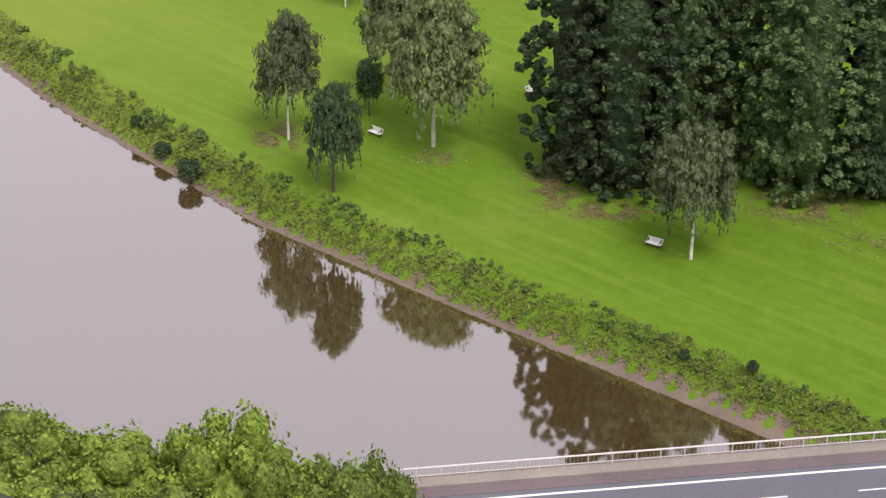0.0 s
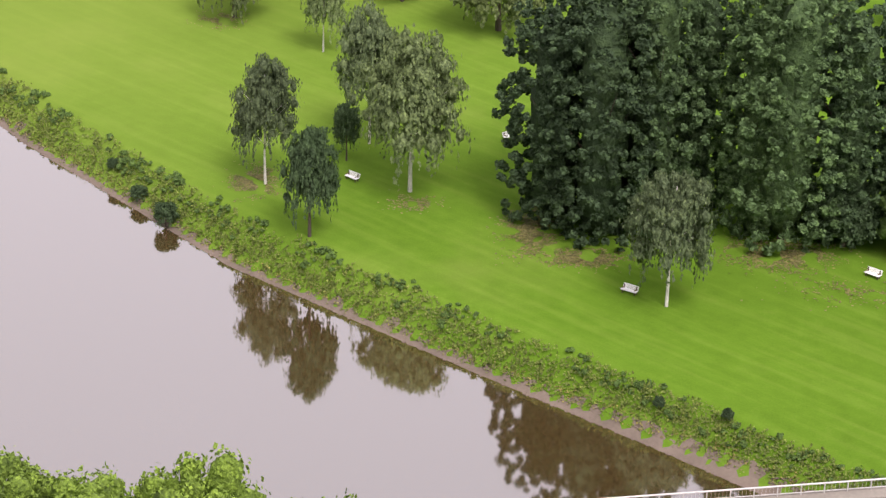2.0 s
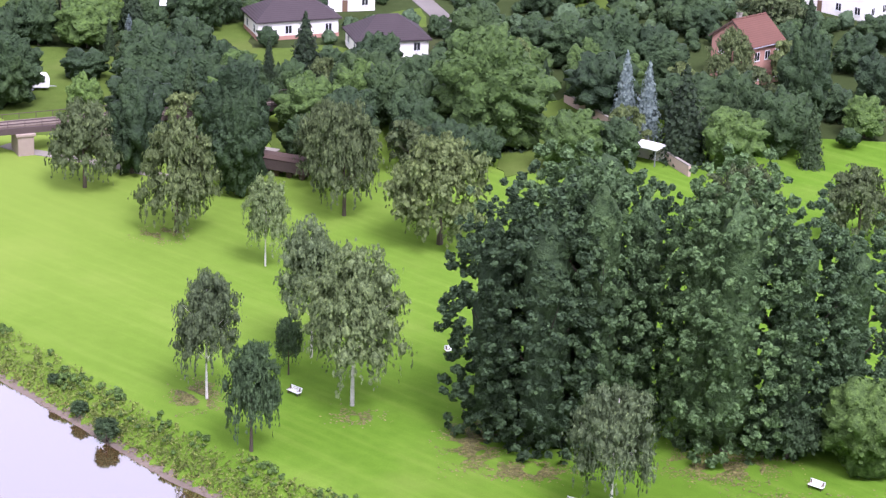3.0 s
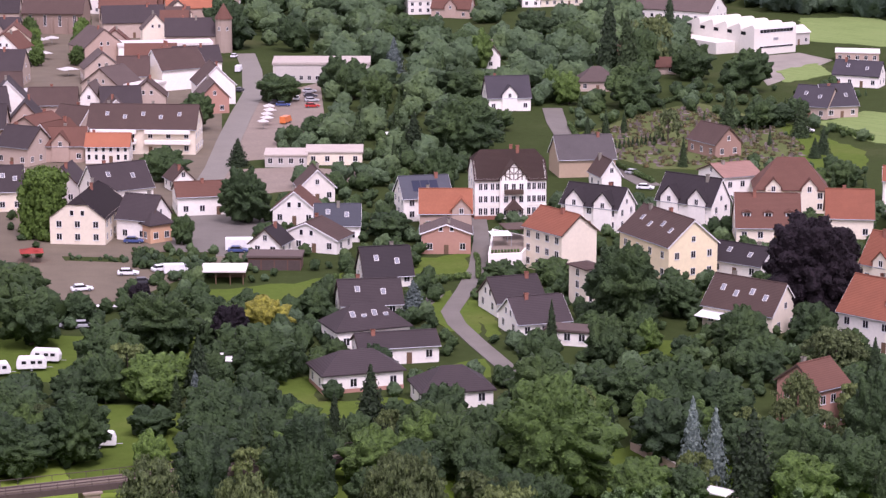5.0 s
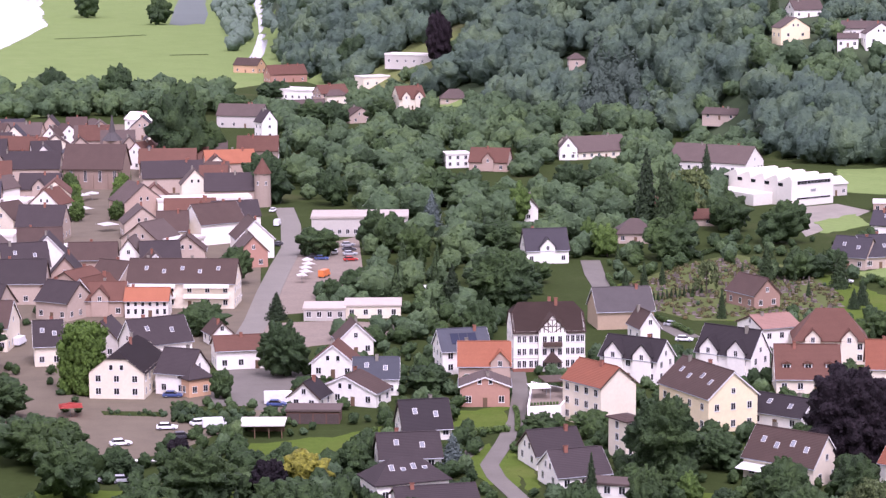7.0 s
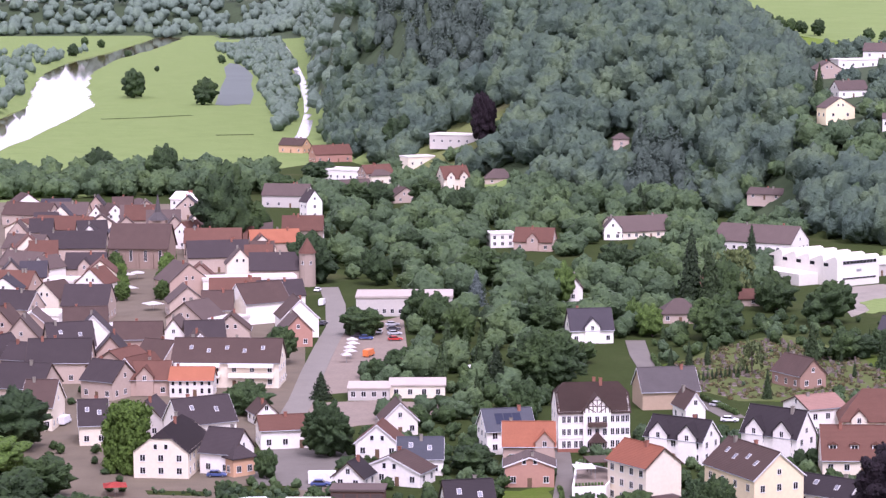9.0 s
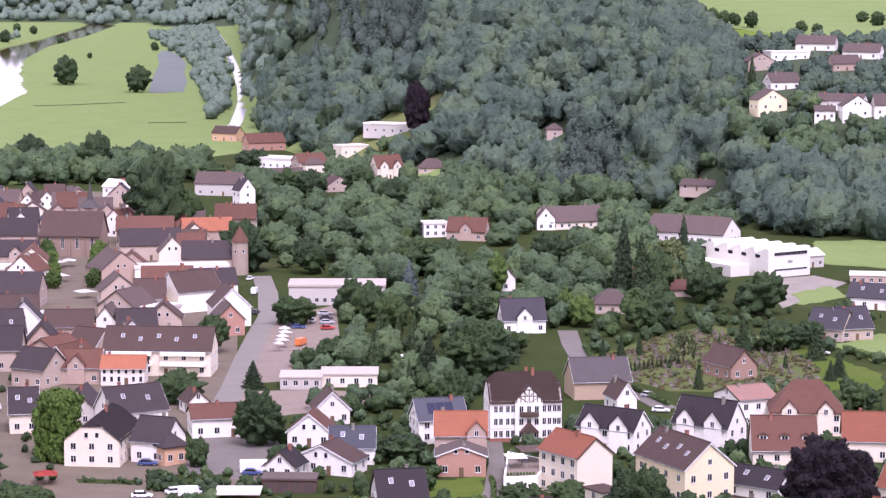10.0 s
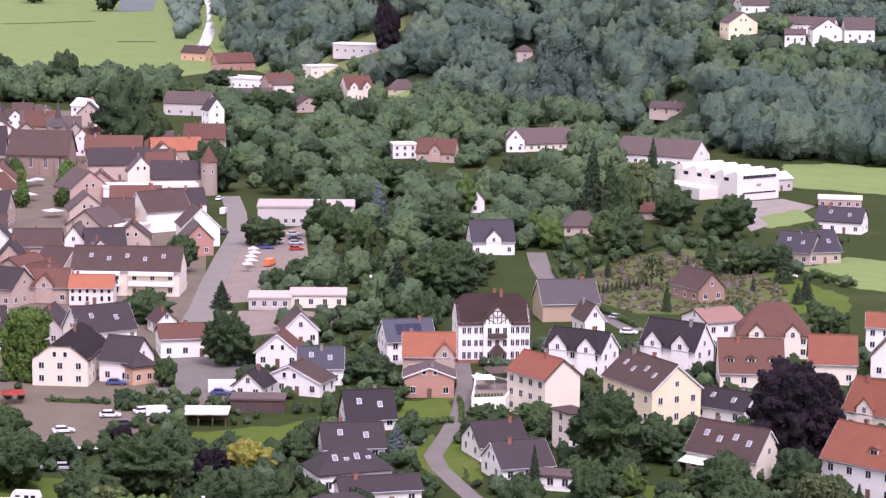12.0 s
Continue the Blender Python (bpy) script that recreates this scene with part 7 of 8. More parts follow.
box_part("roof", M["timber"], pergola, -2.6, -3.5, 2.5, 2.6, 3.5, 2.7, 0.03)
for px in (-2.4, 2.4):
    for py in (-3.3, 0, 3.3):
        box_part("post", M["timber"], pergola, px - 0.08, py - 0.08, 0, px + 0.08, py + 0.08, 2.5)
awning = root("terrace_canopy", pose(16.2, 495.0, 4.34, 0, 0, 8), "white fabric canopy over terrace tables", "canopy")
box_part("cloth", M["boards"], awning, -2.2, -2.6, 2.4, 2.2, 2.6, 2.52, 0.04)
for px in (-2.0, 2.0):
    for py in (-2.4, 2.4):
        box_part("post", M["tin"], awning, px - 0.05, py - 0.05, 0, px + 0.05, py + 0.05, 2.4)
container = root("storage_container", pose(-40.6, 509.5, 0.06, 0, 0, 4), "pale grey storage container on the car park", "container")
box_part("body", M["boards"], container, -3.0, -1.25, 0.15, 3.0, 1.25, 2.6, 0.04, "pale weathered sheet metal body")
box_part("door", M["tin"], container, 3.0, -1.1, 0.25, 3.06, 1.1, 2.5)
for px in (-2.7, 2.7):
    box_part("foot", M["rubber"], container, px - 0.2, -1.2, 0, px + 0.2, 1.2, 0.15)


# ---- hedges ----
def hedge(pts, h, wide, seed, label="clipped dark green hedge"):
    rng = np.random.default_rng(seed)
    P, N, C, R = [], [], [], []
    for (ax, ay), (bx, by) in zip(pts, pts[1:]):
        n = max(2, int(math.hypot(bx - ax, by - ay) / (wide * 0.6)))
        for i in range(n):
            k = (i + rng.random() * 0.5) / n
            C.append((ax + (bx - ax) * k, ay + (by - ay) * k, h * 0.5))
            R.append((wide * 0.5, wide * 0.5, h * 0.5))
    C, R = np.array(C), np.array(R) * rng.uniform(0.85, 1.1, (len(C), 1))
    for c, r in zip(C, R):
        q = ball(rng, 46)
        P.append(c + q * r * 1.05)
        N.append(q)
    me = quads_mesh("hedge", np.concatenate(P), np.concatenate(N), 0.42, M["hedge"], rng, cores=(C, R * 0.9))
    return tagged(new("hedge", me), label, "hedge")


patch("grave_beds", [(44.5, 660), (57, 689), (72, 712), (84, 726), (95, 706), (103, 676), (104, 646), (98, 612), (60, 610), (50, 628)], M["beds"], "brown planted grave beds between mown paths", "cemetery", 0.13)
patch("grave_beds", [(52.2, 633.2), (64.8, 645.1), (74.4, 676.1), (89.4, 691.7), (92.8, 705.8), (82.7, 721.6), (72.4, 705.8), (57.1, 684.3), (46.2, 658.3)], M["beds"], "brown planted grave beds and paths", "cemetery", 0.055)
patch("grave_beds", [(58.6, 611.6), (72.8, 633.2), (86.5, 632.3), (98.2, 628.8), (94.6, 615.0), (75.9, 608.3)], M["beds"], "brown planted grave beds and paths", "cemetery", 0.055)
hedge([(42.1, 681.2), (43.1, 642.3), (48.8, 618.4), (57.9, 589.1)], 1.6, 1.4, 1, "long clipped hedge along the cemetery road")
hedge([(68.1, 713.6), (78.5, 730.9), (89.7, 736.9)], 1.6, 1.4, 2, "clipped hedge behind the cemetery")
hedge([(116.8, 676.1), (119.9, 666.1), (125.8, 654.5)], 2.2, 1.6, 3, "dark hedge row beside the field")
hedge([(-1.6, 476.4), (9.5, 480.7)], 1.6, 1.4, 4, "clipped hedge in front of the brick house")
hedge([(-25.8, 450.5), (-22.3, 469.9), (-18.0, 480.3)], 1.5, 1.3, 5, "garden hedge between two lawns")
hedge([(-37.6, 877.9), (-16.8, 892.2), (4.8, 932.9)], 1.8, 1.5, 6, "garden hedge among the fruit trees")
hedge([(-49.6, 479.9), (-37.2, 485.3)], 1.4, 1.3, 7, "low hedge beside the car park")
hedge([(11.3, 480.7), (11.6, 497.0), (11.2, 502.7)], 1.2, 1.0, 8, "low hedge along the lane")
for i in range(14):
    a, b = (49.6, 637.7), (66.5, 652.6)
    k = i / 13
    tree("spruce", a[0] + (b[0] - a[0]) * k, a[1] + (b[1] - a[1]) * k, 3.2, 1.2, label="slim dark clipped conifer in the cemetery")


# ---- cemetery ----
def gravestone_meshes():
    out = []
    for w, h in ((0.8, 1.0), (1.2, 0.8), (0.6, 1.3)):
        bm = bmesh.new()
        prism(bm, [(-w / 2, 0, -0.1), (w / 2, 0, -0.1), (w / 2, 0, h * 0.8), (w / 4, 0, h), (-w / 4, 0, h), (-w / 2, 0, h * 0.8)], (0, -0.12, 0), (0, 0.12, 0))
        solid(bm, -w / 2 - 0.2, -1.9, -0.1, w / 2 + 0.2, -0.13, 0.14)
        out.append(done("gravestone", bm, M["stone"]))
    return out


STONES = gravestone_meshes()
YARD = [(44.0, 661.2), (67.0, 702.5), (80.5, 717.0), (91.7, 697.0), (100.5, 676.1), (105.6, 646.9), (98.1, 618.4), (81.0, 613.3), (58.6, 611.6), (50.9, 627.0)]
rng = random.Random(77)
made = 0
while made < 200:
    x, y = rng.uniform(40, 130), rng.uniform(560, 760)
    if inside(x, y, YARD) and all(math.hypot(x - a, y - b) > r for a, b, r in HOUSES):
        made += 1
        ob = new("gravestone", STONES[rng.randrange(3)])
        ob.matrix_basis = pose(x, y, 0.05, 0, 0, 20 + rng.uniform(-12, 12))
        tagged(ob, "weathered stone grave marker with planted bed", "gravestone", "graves in the cemetery")
        if made % 8 == 0:
            tree(rng.choice(("bush", "brightbush")), x + 1.2, y - 0.8, rng.uniform(0.7, 1.6), rng.uniform(0.9, 1.6))


def grave_planting():
    """Low clipped shrubs and heather on the graves."""
    rng = np.random.default_rng(12)
    C, R, P, N = [], [], [], []
    while len(C) < 620:
        x, y = rng.uniform(40, 108), rng.uniform(608, 722)
        if not inside(x, y, YARD) or any(math.hypot(x - a, y - b) < r for a, b, r in HOUSES):
            continue
        r = rng.uniform(0.3, 0.95)
        C.append((x, y, r * 0.35)), R.append((r, r * 0.9, r * 0.9))
        q = ball(rng, 26)
        q[:, 2] = np.abs(q[:, 2])
        P.append(np.array(C[-1]) + q * r), N.append(q)
    me = quads_mesh("grave_planting", np.concatenate(P), np.concatenate(N), 0.34, M["heather"], rng, cores=(np.array(C), np.array(R) * 0.85))
    tagged(new("grave_planting", me), "low clipped shrubs and heather on the graves", "planting", kind="stuff")


grave_planting()

scatter([(-95.9, 1184.2), (34.4, 1188.3), (58.4, 1103.2), (36.9, 953.2), (-16.2, 861.7), (-69.9, 860.5)], 290, ["round"] * 9 + ["light", "spruce", "bush"], 5, 12, 1, 0.5, True)
scatter([(-38.4, 871.2), (44.3, 854.9), (57.4, 755.3), (48.5, 656.4), (15.0, 646.9), (-14.8, 587.5), (-23.9, 603.4)], 130, ["round"] * 6 + ["light", "spruce", "spruce"], 5, 13, 2, 0.52, True)
scatter([(-78.4, 423.5), (-18.4, 386.2), (-1.2, 366.4), (66.3, 367.1), (83.8, 417.2), (67.3, 329.8), (-4.2, 319.2), (-47.5, 345.2), (-64.6, 345.0)], 80, ["round", "round", "light", "garden_willow", "round", "spruce"], 6, 11, 3, 0.62)
scatter([(-41.6, 455.0), (-17.7, 470.0), (-12.1, 366.3), (-58.3, 359.7), (-74.3, 400.0), (-57.6, 423.8)], 60, ["bush", "round", "brightbush", "bush"], 2.5, 6, 8, 0.7)
scatter([(-15.7, 480.3), (94.0, 471.5), (80.8, 401.6), (14.3, 393.6), (-10.4, 369.5)], 80, ["bush", "round", "brightbush", "bush"], 1.8, 5, 9, 0.7)
scatter([(-82, 420), (-60, 470), (-38, 500), (-36, 560), (30, 560), (110, 560), (100, 430), (80, 385), (10, 375), (-45, 365)], 620, ["bush", "bush", "bush", "brightbush"], 1.6, 4.2, 21, 0.62, True)
patch("planting_bed", [(-64.0, 506.4), (-45.5, 506.4), (-43.7, 488.2), (-52, 492), (-61.2, 491.4)], M["garden"], "planted green bed along the car park", "bed", 0.14)
patch("planting_bed", [(-78.3, 501.8), (-64.5, 500.6), (-63.4, 496.2), (-77.1, 498.0)], M["garden"], "narrow planted bed beside the street", "bed", 0.14)
scatter([(-64.0, 507.4), (-45.5, 507.4), (-43.7, 486.2), (-61.2, 489.4)], 60, ["bush", "brightbush"], 0.8, 2.4, 22, 0.42)
scatter([(-78.3, 502.8), (-64.5, 501.6), (-63.4, 494.7), (-77.1, 496.9)], 14, ["bush", "brightbush"], 0.6, 1.3, 23, 0.5)
scatter([(-41.2, 646.9), (15.2, 656.4), (14.0, 603.4), (-8.5, 544.4), (-31.1, 572.4)], 70, ["bush", "round", "brightbush", "bush"], 2, 6, 10, 0.7, True)
scatter([(39.2, 755.3), (142.4, 755.3), (108.8, 572.4), (75.3, 603.4), (41.0, 637.7)], 110, ["bush", "round", "bush", "spruce"], 2, 5, 11, 0.8, True)
scatter([(-286.9, 1178.2), (-314.9, 1294.6), (-131.6, 1315.8), (-120.0, 1199.0)], 190, ["round"], 8, 15, 4, 0.42, True)
scatter([(51.7, 973.9), (103.3, 954.8), (86.9, 750.0), (48.5, 713.8)], 70, ["round", "round", "spruce"], 6, 12, 5, 0.6, True)
scatter([(33.6, 1158.2), (137.5, 1146.9), (197.4, 1044.3), (181.1, 956.7), (156.4, 987.0), (131.6, 1054.5), (58.8, 1111.2)], 90, ["round"], 9, 14, 6, 0.6, True)
scatter([(-104.5, 1154.0), (-92.9, 1302.2), (-6.1, 1343.4), (33.6, 1158.2), (-48.8, 1141.3)], 70, ["round"], 7, 13, 12, 0.6, True)
scatter([(27.2, 1021.1), (57.4, 1035.8), (128.7, 1030.7), (117.0, 935.6), (99.7, 881.0), (49.6, 934.0)], 70, ["round"], 6, 11, 14, 0.5, True)

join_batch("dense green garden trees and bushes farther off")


# ---- the far bank: herbs, shrubs and stones ----
def along(k):
    """A point of the water's far edge, k from 0 to 1, with the direction inland."""
    pts = [Vector(p) for p in SHORE[3:11]]
    lens = [(b - a).length for a, b in zip(pts, pts[1:])]
    s = k * sum(lens)
    for a, b, n in zip(pts, pts[1:], lens):
        if s <= n:
            d = (b - a) / n
            return a + d * s, Vector((d.y, -d.x))
        s -= n
    return pts[-1], Vector((d.y, -d.x))


def beach(k):
    """Width of the bare stony edge: broad near the bridge, narrow upstream."""
    return 0.35 + 1.5 * max(0.0, 1 - k * 4.2) ** 0.8


def bank_herbs():
    """Low grass, taller herbs and dark shrub clumps, each one growth."""
    rng = np.random.default_rng(5)
    pos, nrm, low_p, low_n, dry_p = [], [], [], [], []
    for _ in range(15000):
        k = rng.random()
        p, inland = along(k)
        edge = beach(k)
        off = edge + abs(rng.normal(0, 1.0)) * 1.9
        q = p + inland * off
        wave = noise.noise(Vector((q.x * 0.3, q.y * 0.3, 0)))
        if off > 4.2 + wave or (off < edge + 0.5 and rng.random() < 0.4):
            continue
        z = spot(q.x, q.y)
        straw = off < edge + 1.1 and rng.random() < 0.45
        for _ in range(4):
            if straw:
                dry_p.append((q.x + rng.normal(0, 0.25), q.y + rng.normal(0, 0.25), z + 0.04 + 0.16 * rng.random()))
                continue
            low_p.append((q.x + rng.normal(0, 0.25), q.y + rng.normal(0, 0.25), z + 0.04 + 0.16 * rng.random()))
            low_n.append((rng.normal(0, 0.25) - inland.x * 0.3, rng.normal(0, 0.25) - inland.y * 0.3, 1.0))
        if wave > -0.25:
            pos.append((q.x, q.y, z + rng.uniform(0.1, 0.35) + max(0, wave) * 0.8))
            a = rng.uniform(0, 6.28)
            nrm.append((math.cos(a), math.sin(a), 1.2))
    me = quads_mesh("bank_herbs", np.array(pos), np.array(nrm), 0.2, LEAF["bank"], rng, 1.8)
    tagged(new("bank_herbs", me), "tangled green herbs and nettles along the bank", "vegetation", kind="stuff")
    me = quads_mesh("bank_grass", np.array(low_p), np.array(low_n), 0.22, LEAF["bank"], rng, jitter=0.25)
    tagged(new("bank_grass", me), "low uneven grass on the river bank", "grass", kind="stuff")
    me = quads_mesh("bank_straw", np.array(dry_p), np.tile([[0.0, 0.0, 1.0]], (len(dry_p), 1)), 0.2, M["dry_grass"], rng, jitter=0.35)
    tagged(new("bank_straw", me), "yellowing grass tufts above the shore stones", "grass", kind="stuff")
    C, R = [], []
    for _ in range(520):
        k = rng.random()
        p, inland = along(k)
        off = rng.uniform(max(beach(k) + 0.8, 2.3), 4.5)
        q = p + inland * off
        if noise.noise(Vector((q.x * 0.12, q.y * 0.12, 5))) < -0.22:
            continue
        r = rng.uniform(0.18, 0.52) * (0.75 + 0.6 * k)
        for _ in range(3):
            C.append((q.x + rng.normal(0, r * 0.8), q.y + rng.normal(0, r * 0.8), spot(q.x, q.y) + r * rng.uniform(0.1, 0.5)))
            R.append(r * rng.uniform(0.6, 1.0))
    P, N = [], []
    for c, r in zip(C, R):
        q = ball(rng, 24)
        q[:, 2] = np.abs(q[:, 2])
        P.append(np.array(c) + q * r * rng.uniform(0.8, 1.15, (24, 1)))
        N.append(q)
    me = quads_mesh("bank_shrubs", np.concatenate(P), np.concatenate(N), 0.17, LEAF["shrub"], rng, cores=(np.array(C), np.outer(R, [0.75, 0.75, 0.75])))
    tagged(new("bank_shrubs", me), "dark green brambles and shrubs along the bank", "shrubs", kind="stuff")


bank_herbs()
for i, (x, y, h) in enumerate(((-27.1, 239.3, 3.2), (-30.7, 245.2, 2.2), (-34.4, 251.4, 1.6), (24.1, 196.6, 1.3), (30.1, 192.8, 1.3))):
    tree("fine", x, y, h, h * 1.15, label="dark green shrub on the river bank")


def shore_stones():
    rng = np.random.default_rng(6)
    V, F = [], []
    for _ in range(4600):
        k = rng.random() ** 1.6
        p, inland = along(k)
        q = p + inland * rng.uniform(-0.4, beach(k) + 0.7)
        r = rng.uniform(0.08, 0.3)
        v = ICO_V * rng.uniform(0.7, 1.2, (12, 1)) * r * np.array([1, 1, 0.6]) + np.array([q.x, q.y, max(LEVEL - 0.05, spot(q.x, q.y)) + 0.03])
        F += (ICO_F + 12 * len(V)).tolist()
        V.append(v)
    me = mesh_of("shore_stones", np.concatenate(V).tolist(), F, M["gravel"])
    return tagged(new("shore_stones", me), "brown grey stones along the water's edge", "stones", kind="stuff")


shore_stones()
bm = bmesh.new()
rows_ = []
for i in range(260):
    p, inland = along(i / 259)
    k = 1.1 * noise.noise(Vector((p.x * 0.3, p.y * 0.3, 3.0))) + 0.5 * noise.noise(Vector((p.x * 1.1, p.y * 1.1, 7.0)))
    j = 0.5 * noise.noise(Vector((p.x * 0.5, p.y * 0.5, 11.0)))
    rows_.append([bm.verts.new((q.x, q.y, spot(q.x, q.y) + 0.16)) for q in (p + inland * o for o in (-1.5 + j, 0.1 + j, beach(i / 259) * 0.7 + 0.1, beach(i / 259) + 0.4 + k))])
for a, b in zip(rows_, rows_[1:]):
    for i in range(3):
        bm.faces.new((a[i], a[i + 1], b[i + 1], b[i]))
tagged(new("shore", done("shore", bm, M["gravel"])), "stony brown shore strip at the waterline", "shore", kind="structure")


# ---- far wood on the hill: one growth ----
def crowns(rng, spots, depth, leaves):
    """Billowing crowns down to the ground, each turned and sized on its own."""
    kinds = [lumpy(rng, depth, leaves, lump=0.45, deep=0.4) for _ in range(7)]
    P, N, V, F = [], [], [], []
    for i, (x, y, z, h, r) in enumerate(spots):
        p, n, v, f = kinds[i % 7]
        a = rng.uniform(0, 6.2832)
        turn = np.array([[math.cos(a), -math.sin(a), 0], [math.sin(a), math.cos(a), 0], [0, 0, 1]]).T
        size, at = np.array([r / 4, r / 4, h / 10]), np.array([x, y, z - 0.4])
        P.append((p * size) @ turn + at), N.append(n @ turn), V.append((v * size) @ turn + at)
        F.append(f + i * len(v))
    return np.concatenate(P), np.concatenate(N), (np.concatenate(V), np.concatenate(F))


def far_wood():
    rng = np.random.default_rng(42)
    spots, firs = [], []
    for _ in range(6400):
        y = rng.uniform(930, 1750)
        x = rng.uniform(-0.11 * y, 0.22 * y)
        u = float(foot_gap(x, y))
        if u < -8 or u > 420 or (x > 100 and u > 306):
            continue
        if any(abs(x - a) < r + 3 and -r - 6 < y - b < r + 3 for a, b, r in HILL_HOUSES):
            continue
        garden = x / y > 0.122 and 40 < u < 330
        if (garden and rng.random() < 0.3) or (y > 1500 and rng.random() < 0.5):
            continue
        h = rng.uniform(6, 11) if garden else rng.uniform(10, 23)
        if inside(x, y, CLEARING) or hides(x, y, spot(x, y) + h, h * 0.4, 0.2, 70):
            continue
        plantation = (-0.056 < x / y < -0.004 and u > 95) or (0.05 < x / y < 0.078 and -8 < u < 45)
        (firs if plantation else spots).append((x, y, spot(x, y), h, h * rng.uniform(0.34, 0.52)))
    V = []
    for x, y, z, h, r in firs:
        k = 110
        f = rng.random(k) ** 1.3
        a, q = rng.uniform(0, 6.2832, k), rng.uniform(0.6, 1.0, k)
        wide = r * 0.75 * (1 - f) + 0.3
        V.append((np.stack([x + np.cos(a) * wide * q, y + np.sin(a) * wide * q, z + h * (0.06 + 0.98 * f)], 1), np.stack([np.cos(a), np.sin(a), np.full(k, 0.6)], 1)))
    heart = (np.array([(x, y, z + h * 0.32) for x, y, z, h, r in firs]), np.array([(r * 0.55, r * 0.55, h * 0.4) for x, y, z, h, r in firs]))
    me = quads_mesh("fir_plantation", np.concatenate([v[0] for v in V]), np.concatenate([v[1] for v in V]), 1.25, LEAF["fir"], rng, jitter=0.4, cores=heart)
    tagged(new("fir_plantation", me), "dark blue-green fir plantation on the hillside", "wood", kind="stuff")
    P, N, body = crowns(rng, spots, 3, 80)
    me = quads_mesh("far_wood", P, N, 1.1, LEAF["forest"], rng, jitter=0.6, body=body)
    return tagged(new("far_wood", me), "dense wooded hillside in haze-paled green", "wood", kind="stuff")


HILL_HOUSES = [q for q in HOUSES if foot_gap(q[0], q[1]) > -20]
CLEARING = [(-62, 1290), (-58, 1340), (-40, 1356), (0, 1352), (6, 1325), (-8, 1290), (-34, 1270)]
far_wood()


def distant_wood():
    rng = np.random.default_rng(43)
    spots = []
    flank = [(-459.1, 3739.2), (-426.8, 4003.0), (-395.3, 4150.8), (-284.6, 3142.8), (-226.7, 2569.3), (-161.2, 1814.0), (-159.6, 1645.2), (-195.3, 1967.5), (-232.8, 2254.5), (-293.8, 2764.9), (-374.5, 3223.0)]
    for _ in range(5500):
        y = rng.uniform(1550, 4900)
        x = rng.uniform(-0.26 * y, -0.03 * y)
        s = float(shore_gap(x, y))
        left = -s - 66
        if inside(x, y, flank):
            h = rng.uniform(9, 15)
        elif y > 1750 and 0 < foot_gap(x, y) < 500:
            h = rng.uniform(12, 20)
        elif (s > 75 and 4170 < y + 0.35 * x < 4800) or 4610 < y < 4900:
            h = rng.uniform(18, 28)
        elif 1700 < y < 3600 and 3 < left < 150 and rng.random() < 0.5:
            h = rng.uniform(8, 16)
        else:
            continue
        spots.append((x, y, spot(x, y), h, h * rng.uniform(0.42, 0.6)))
    P, N, body = crowns(rng, spots, 2, 16)
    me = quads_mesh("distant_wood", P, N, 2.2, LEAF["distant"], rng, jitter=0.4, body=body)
    return tagged(new("distant_wood", me), "distant wooded slopes beyond the river meadows, paled for haze", "wood", kind="stuff")


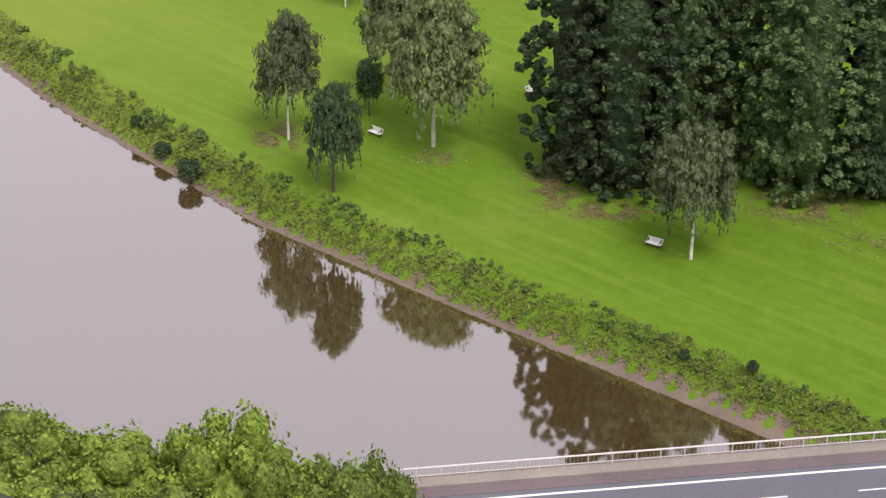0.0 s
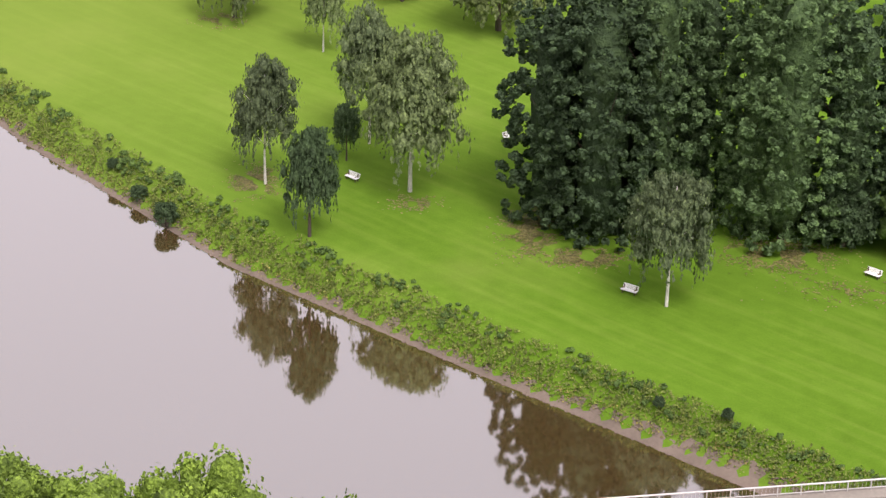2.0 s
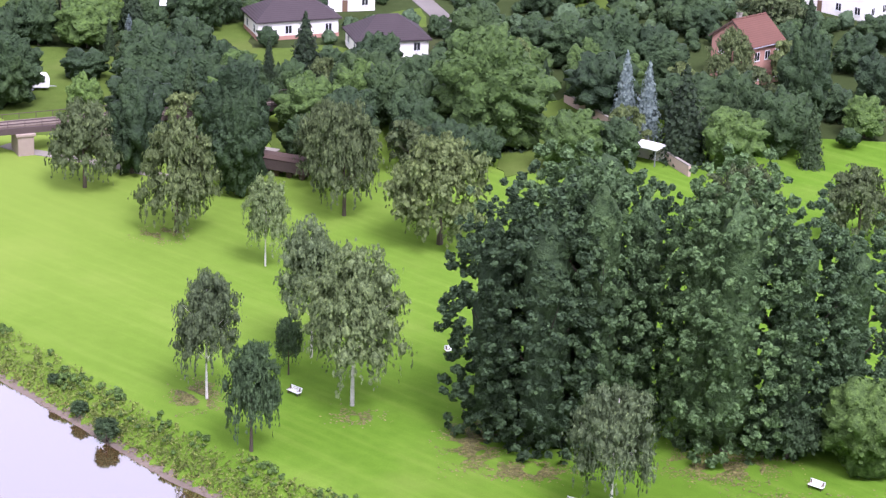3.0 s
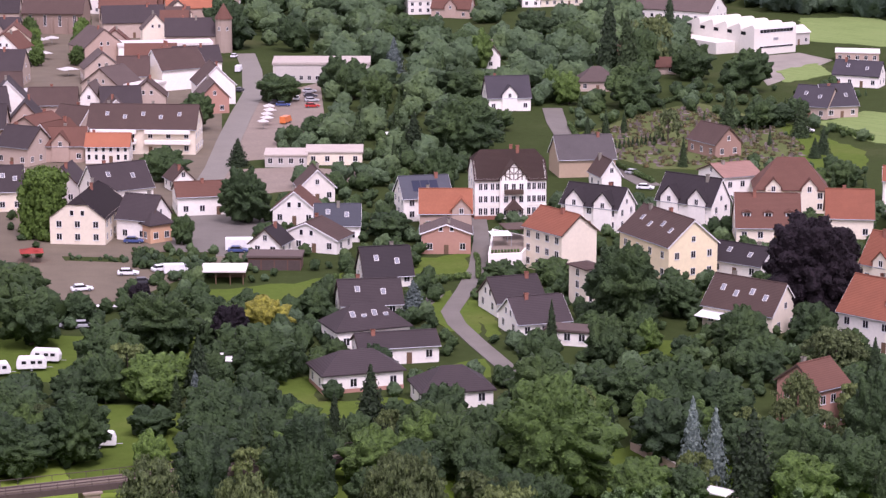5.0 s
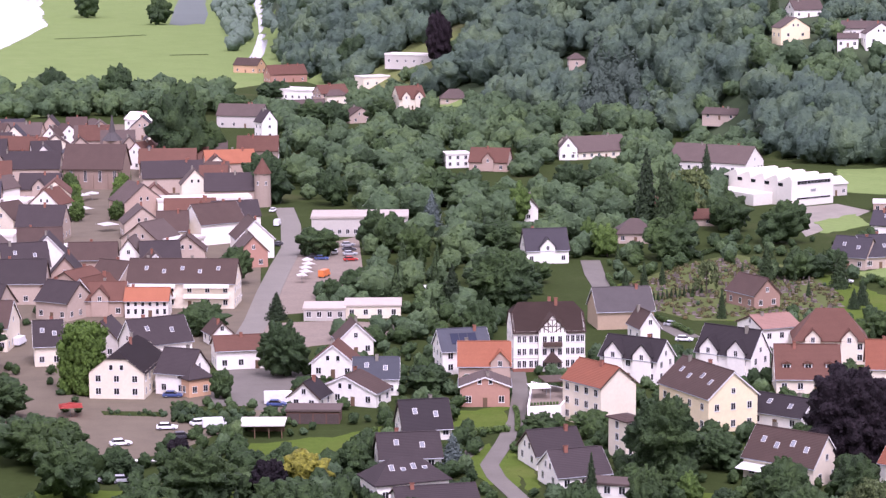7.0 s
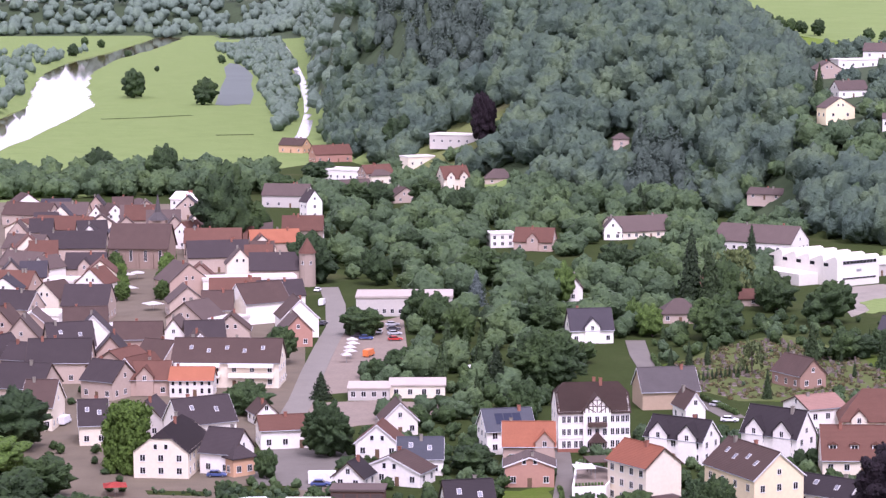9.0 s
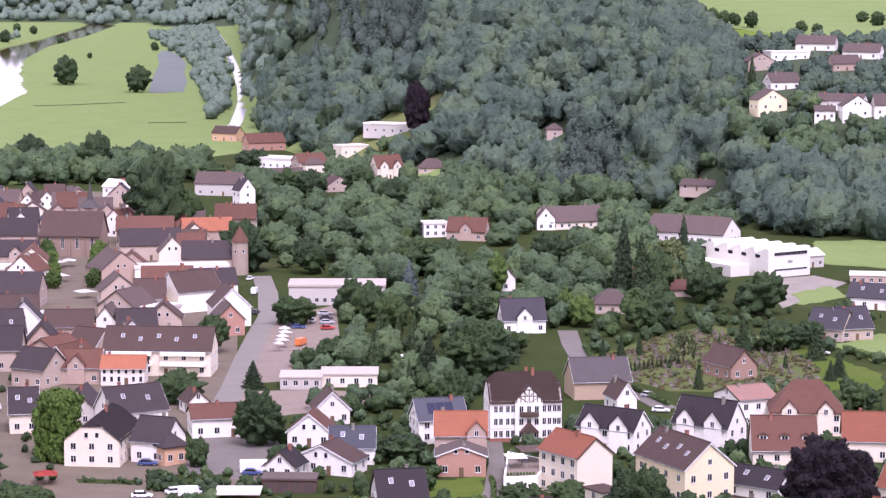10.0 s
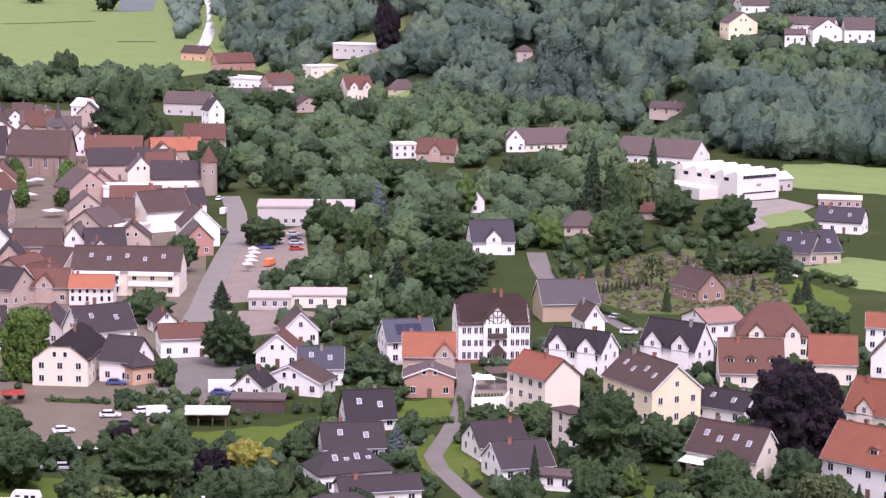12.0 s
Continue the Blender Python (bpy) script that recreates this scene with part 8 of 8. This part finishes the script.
distant_wood()
strip("field", [(-62, 1318), (-40, 1330), (-16, 1332), (6, 1325)], 66, M["slope_grass"], "dry terraced slope with bare earth below the wood", "slope", 0.25)
strip("field", [(134.1, 1395.2), (159.3, 1491.1), (170.0, 1431.4), (183.1, 1401.5), (188.3, 1390.7)], 34, M["thin_grass"], "yellow-green strip of field above the wood", "field", 0.4)
for i, (x, y) in enumerate(([(-350.5, 2225.6), (-271.3, 2127.2), (-694.4, 3906.0), (-645.5, 3781.8), (-619.3, 3391.7), (-557.9, 3501.2), (-416.7, 2823.6), (-368.0, 3072.9)])):
    h = (23, 20, 15, 14, 18, 12, 7, 12)[i]
    tree("round", x, y, h, h * 0.95, label="broadleaf tree on the distant river meadow")
for pts in ([(-319.4, 1865.6), (-290.9, 1882.3), (-255.0, 1915.6)], [(-205, 1668), (-179.2, 1674.6)]):
    strip("ditch", pts, 7, M["garden"], "dark reedy ditch across the meadow", "ditch", 0.1)
bm = bmesh.new()
bm.faces.new([bm.verts.new((x, y, 0.12)) for x, y in [(-254.8, 2070.6), (-241.9, 2052.8), (-232.3, 2081.2), (-224.4, 2072.3), (-240.3, 2254.1), (-266.1, 2470.2), (-286.6, 2684.9), (-318.0, 2902.5), (-344.8, 3054.4), (-361.0, 3094.1), (-349.7, 2937.1), (-315.2, 2667.2), (-288.4, 2391.7)]])
tagged(new("pond", done("pond", bm, M["pond_grey"])), "grey backwater in the river meadow, sky reflection put into its colour", "pond", kind="structure")


# ---- dry worn grass under the meadow's trees ----
def dry_grass():
    rng = np.random.default_rng(9)
    P = []
    for x, y, rx, ry, n in ((13.2, 232.8, 3.0, 6.0, 2600), (18.6, 226.3, 4.0, 2.2, 1500), (-17.6, 244.2, 2.6, 4.0, 1500), (39.8, 228.4, 6.0, 4.0, 2800), (-25.8, 296.3, 3.0, 3.0, 600), (0.5, 239.5, 3.0, 2.4, 400), (47.0, 219.8, 8.0, 3.0, 500)):
        for _ in range(n):
            q = (x + rng.normal(0, rx * 0.5), y + rng.normal(0, ry * 0.5))
            if noise.noise(Vector((q[0] * 0.5, q[1] * 0.5, 2))) > -0.15:
                P.append((q[0], q[1], spot(*q) + 0.03))
    P = np.array(P)
    me = quads_mesh("dry_grass", P, np.tile([[0.0, 0.0, 1.0]], (len(P), 1)), 0.26, M["dry_grass"], rng, jitter=0.12)
    tagged(new("dry_grass", me), "thin straw-coloured grass on worn soil", "grass", kind="stuff")


dry_grass()
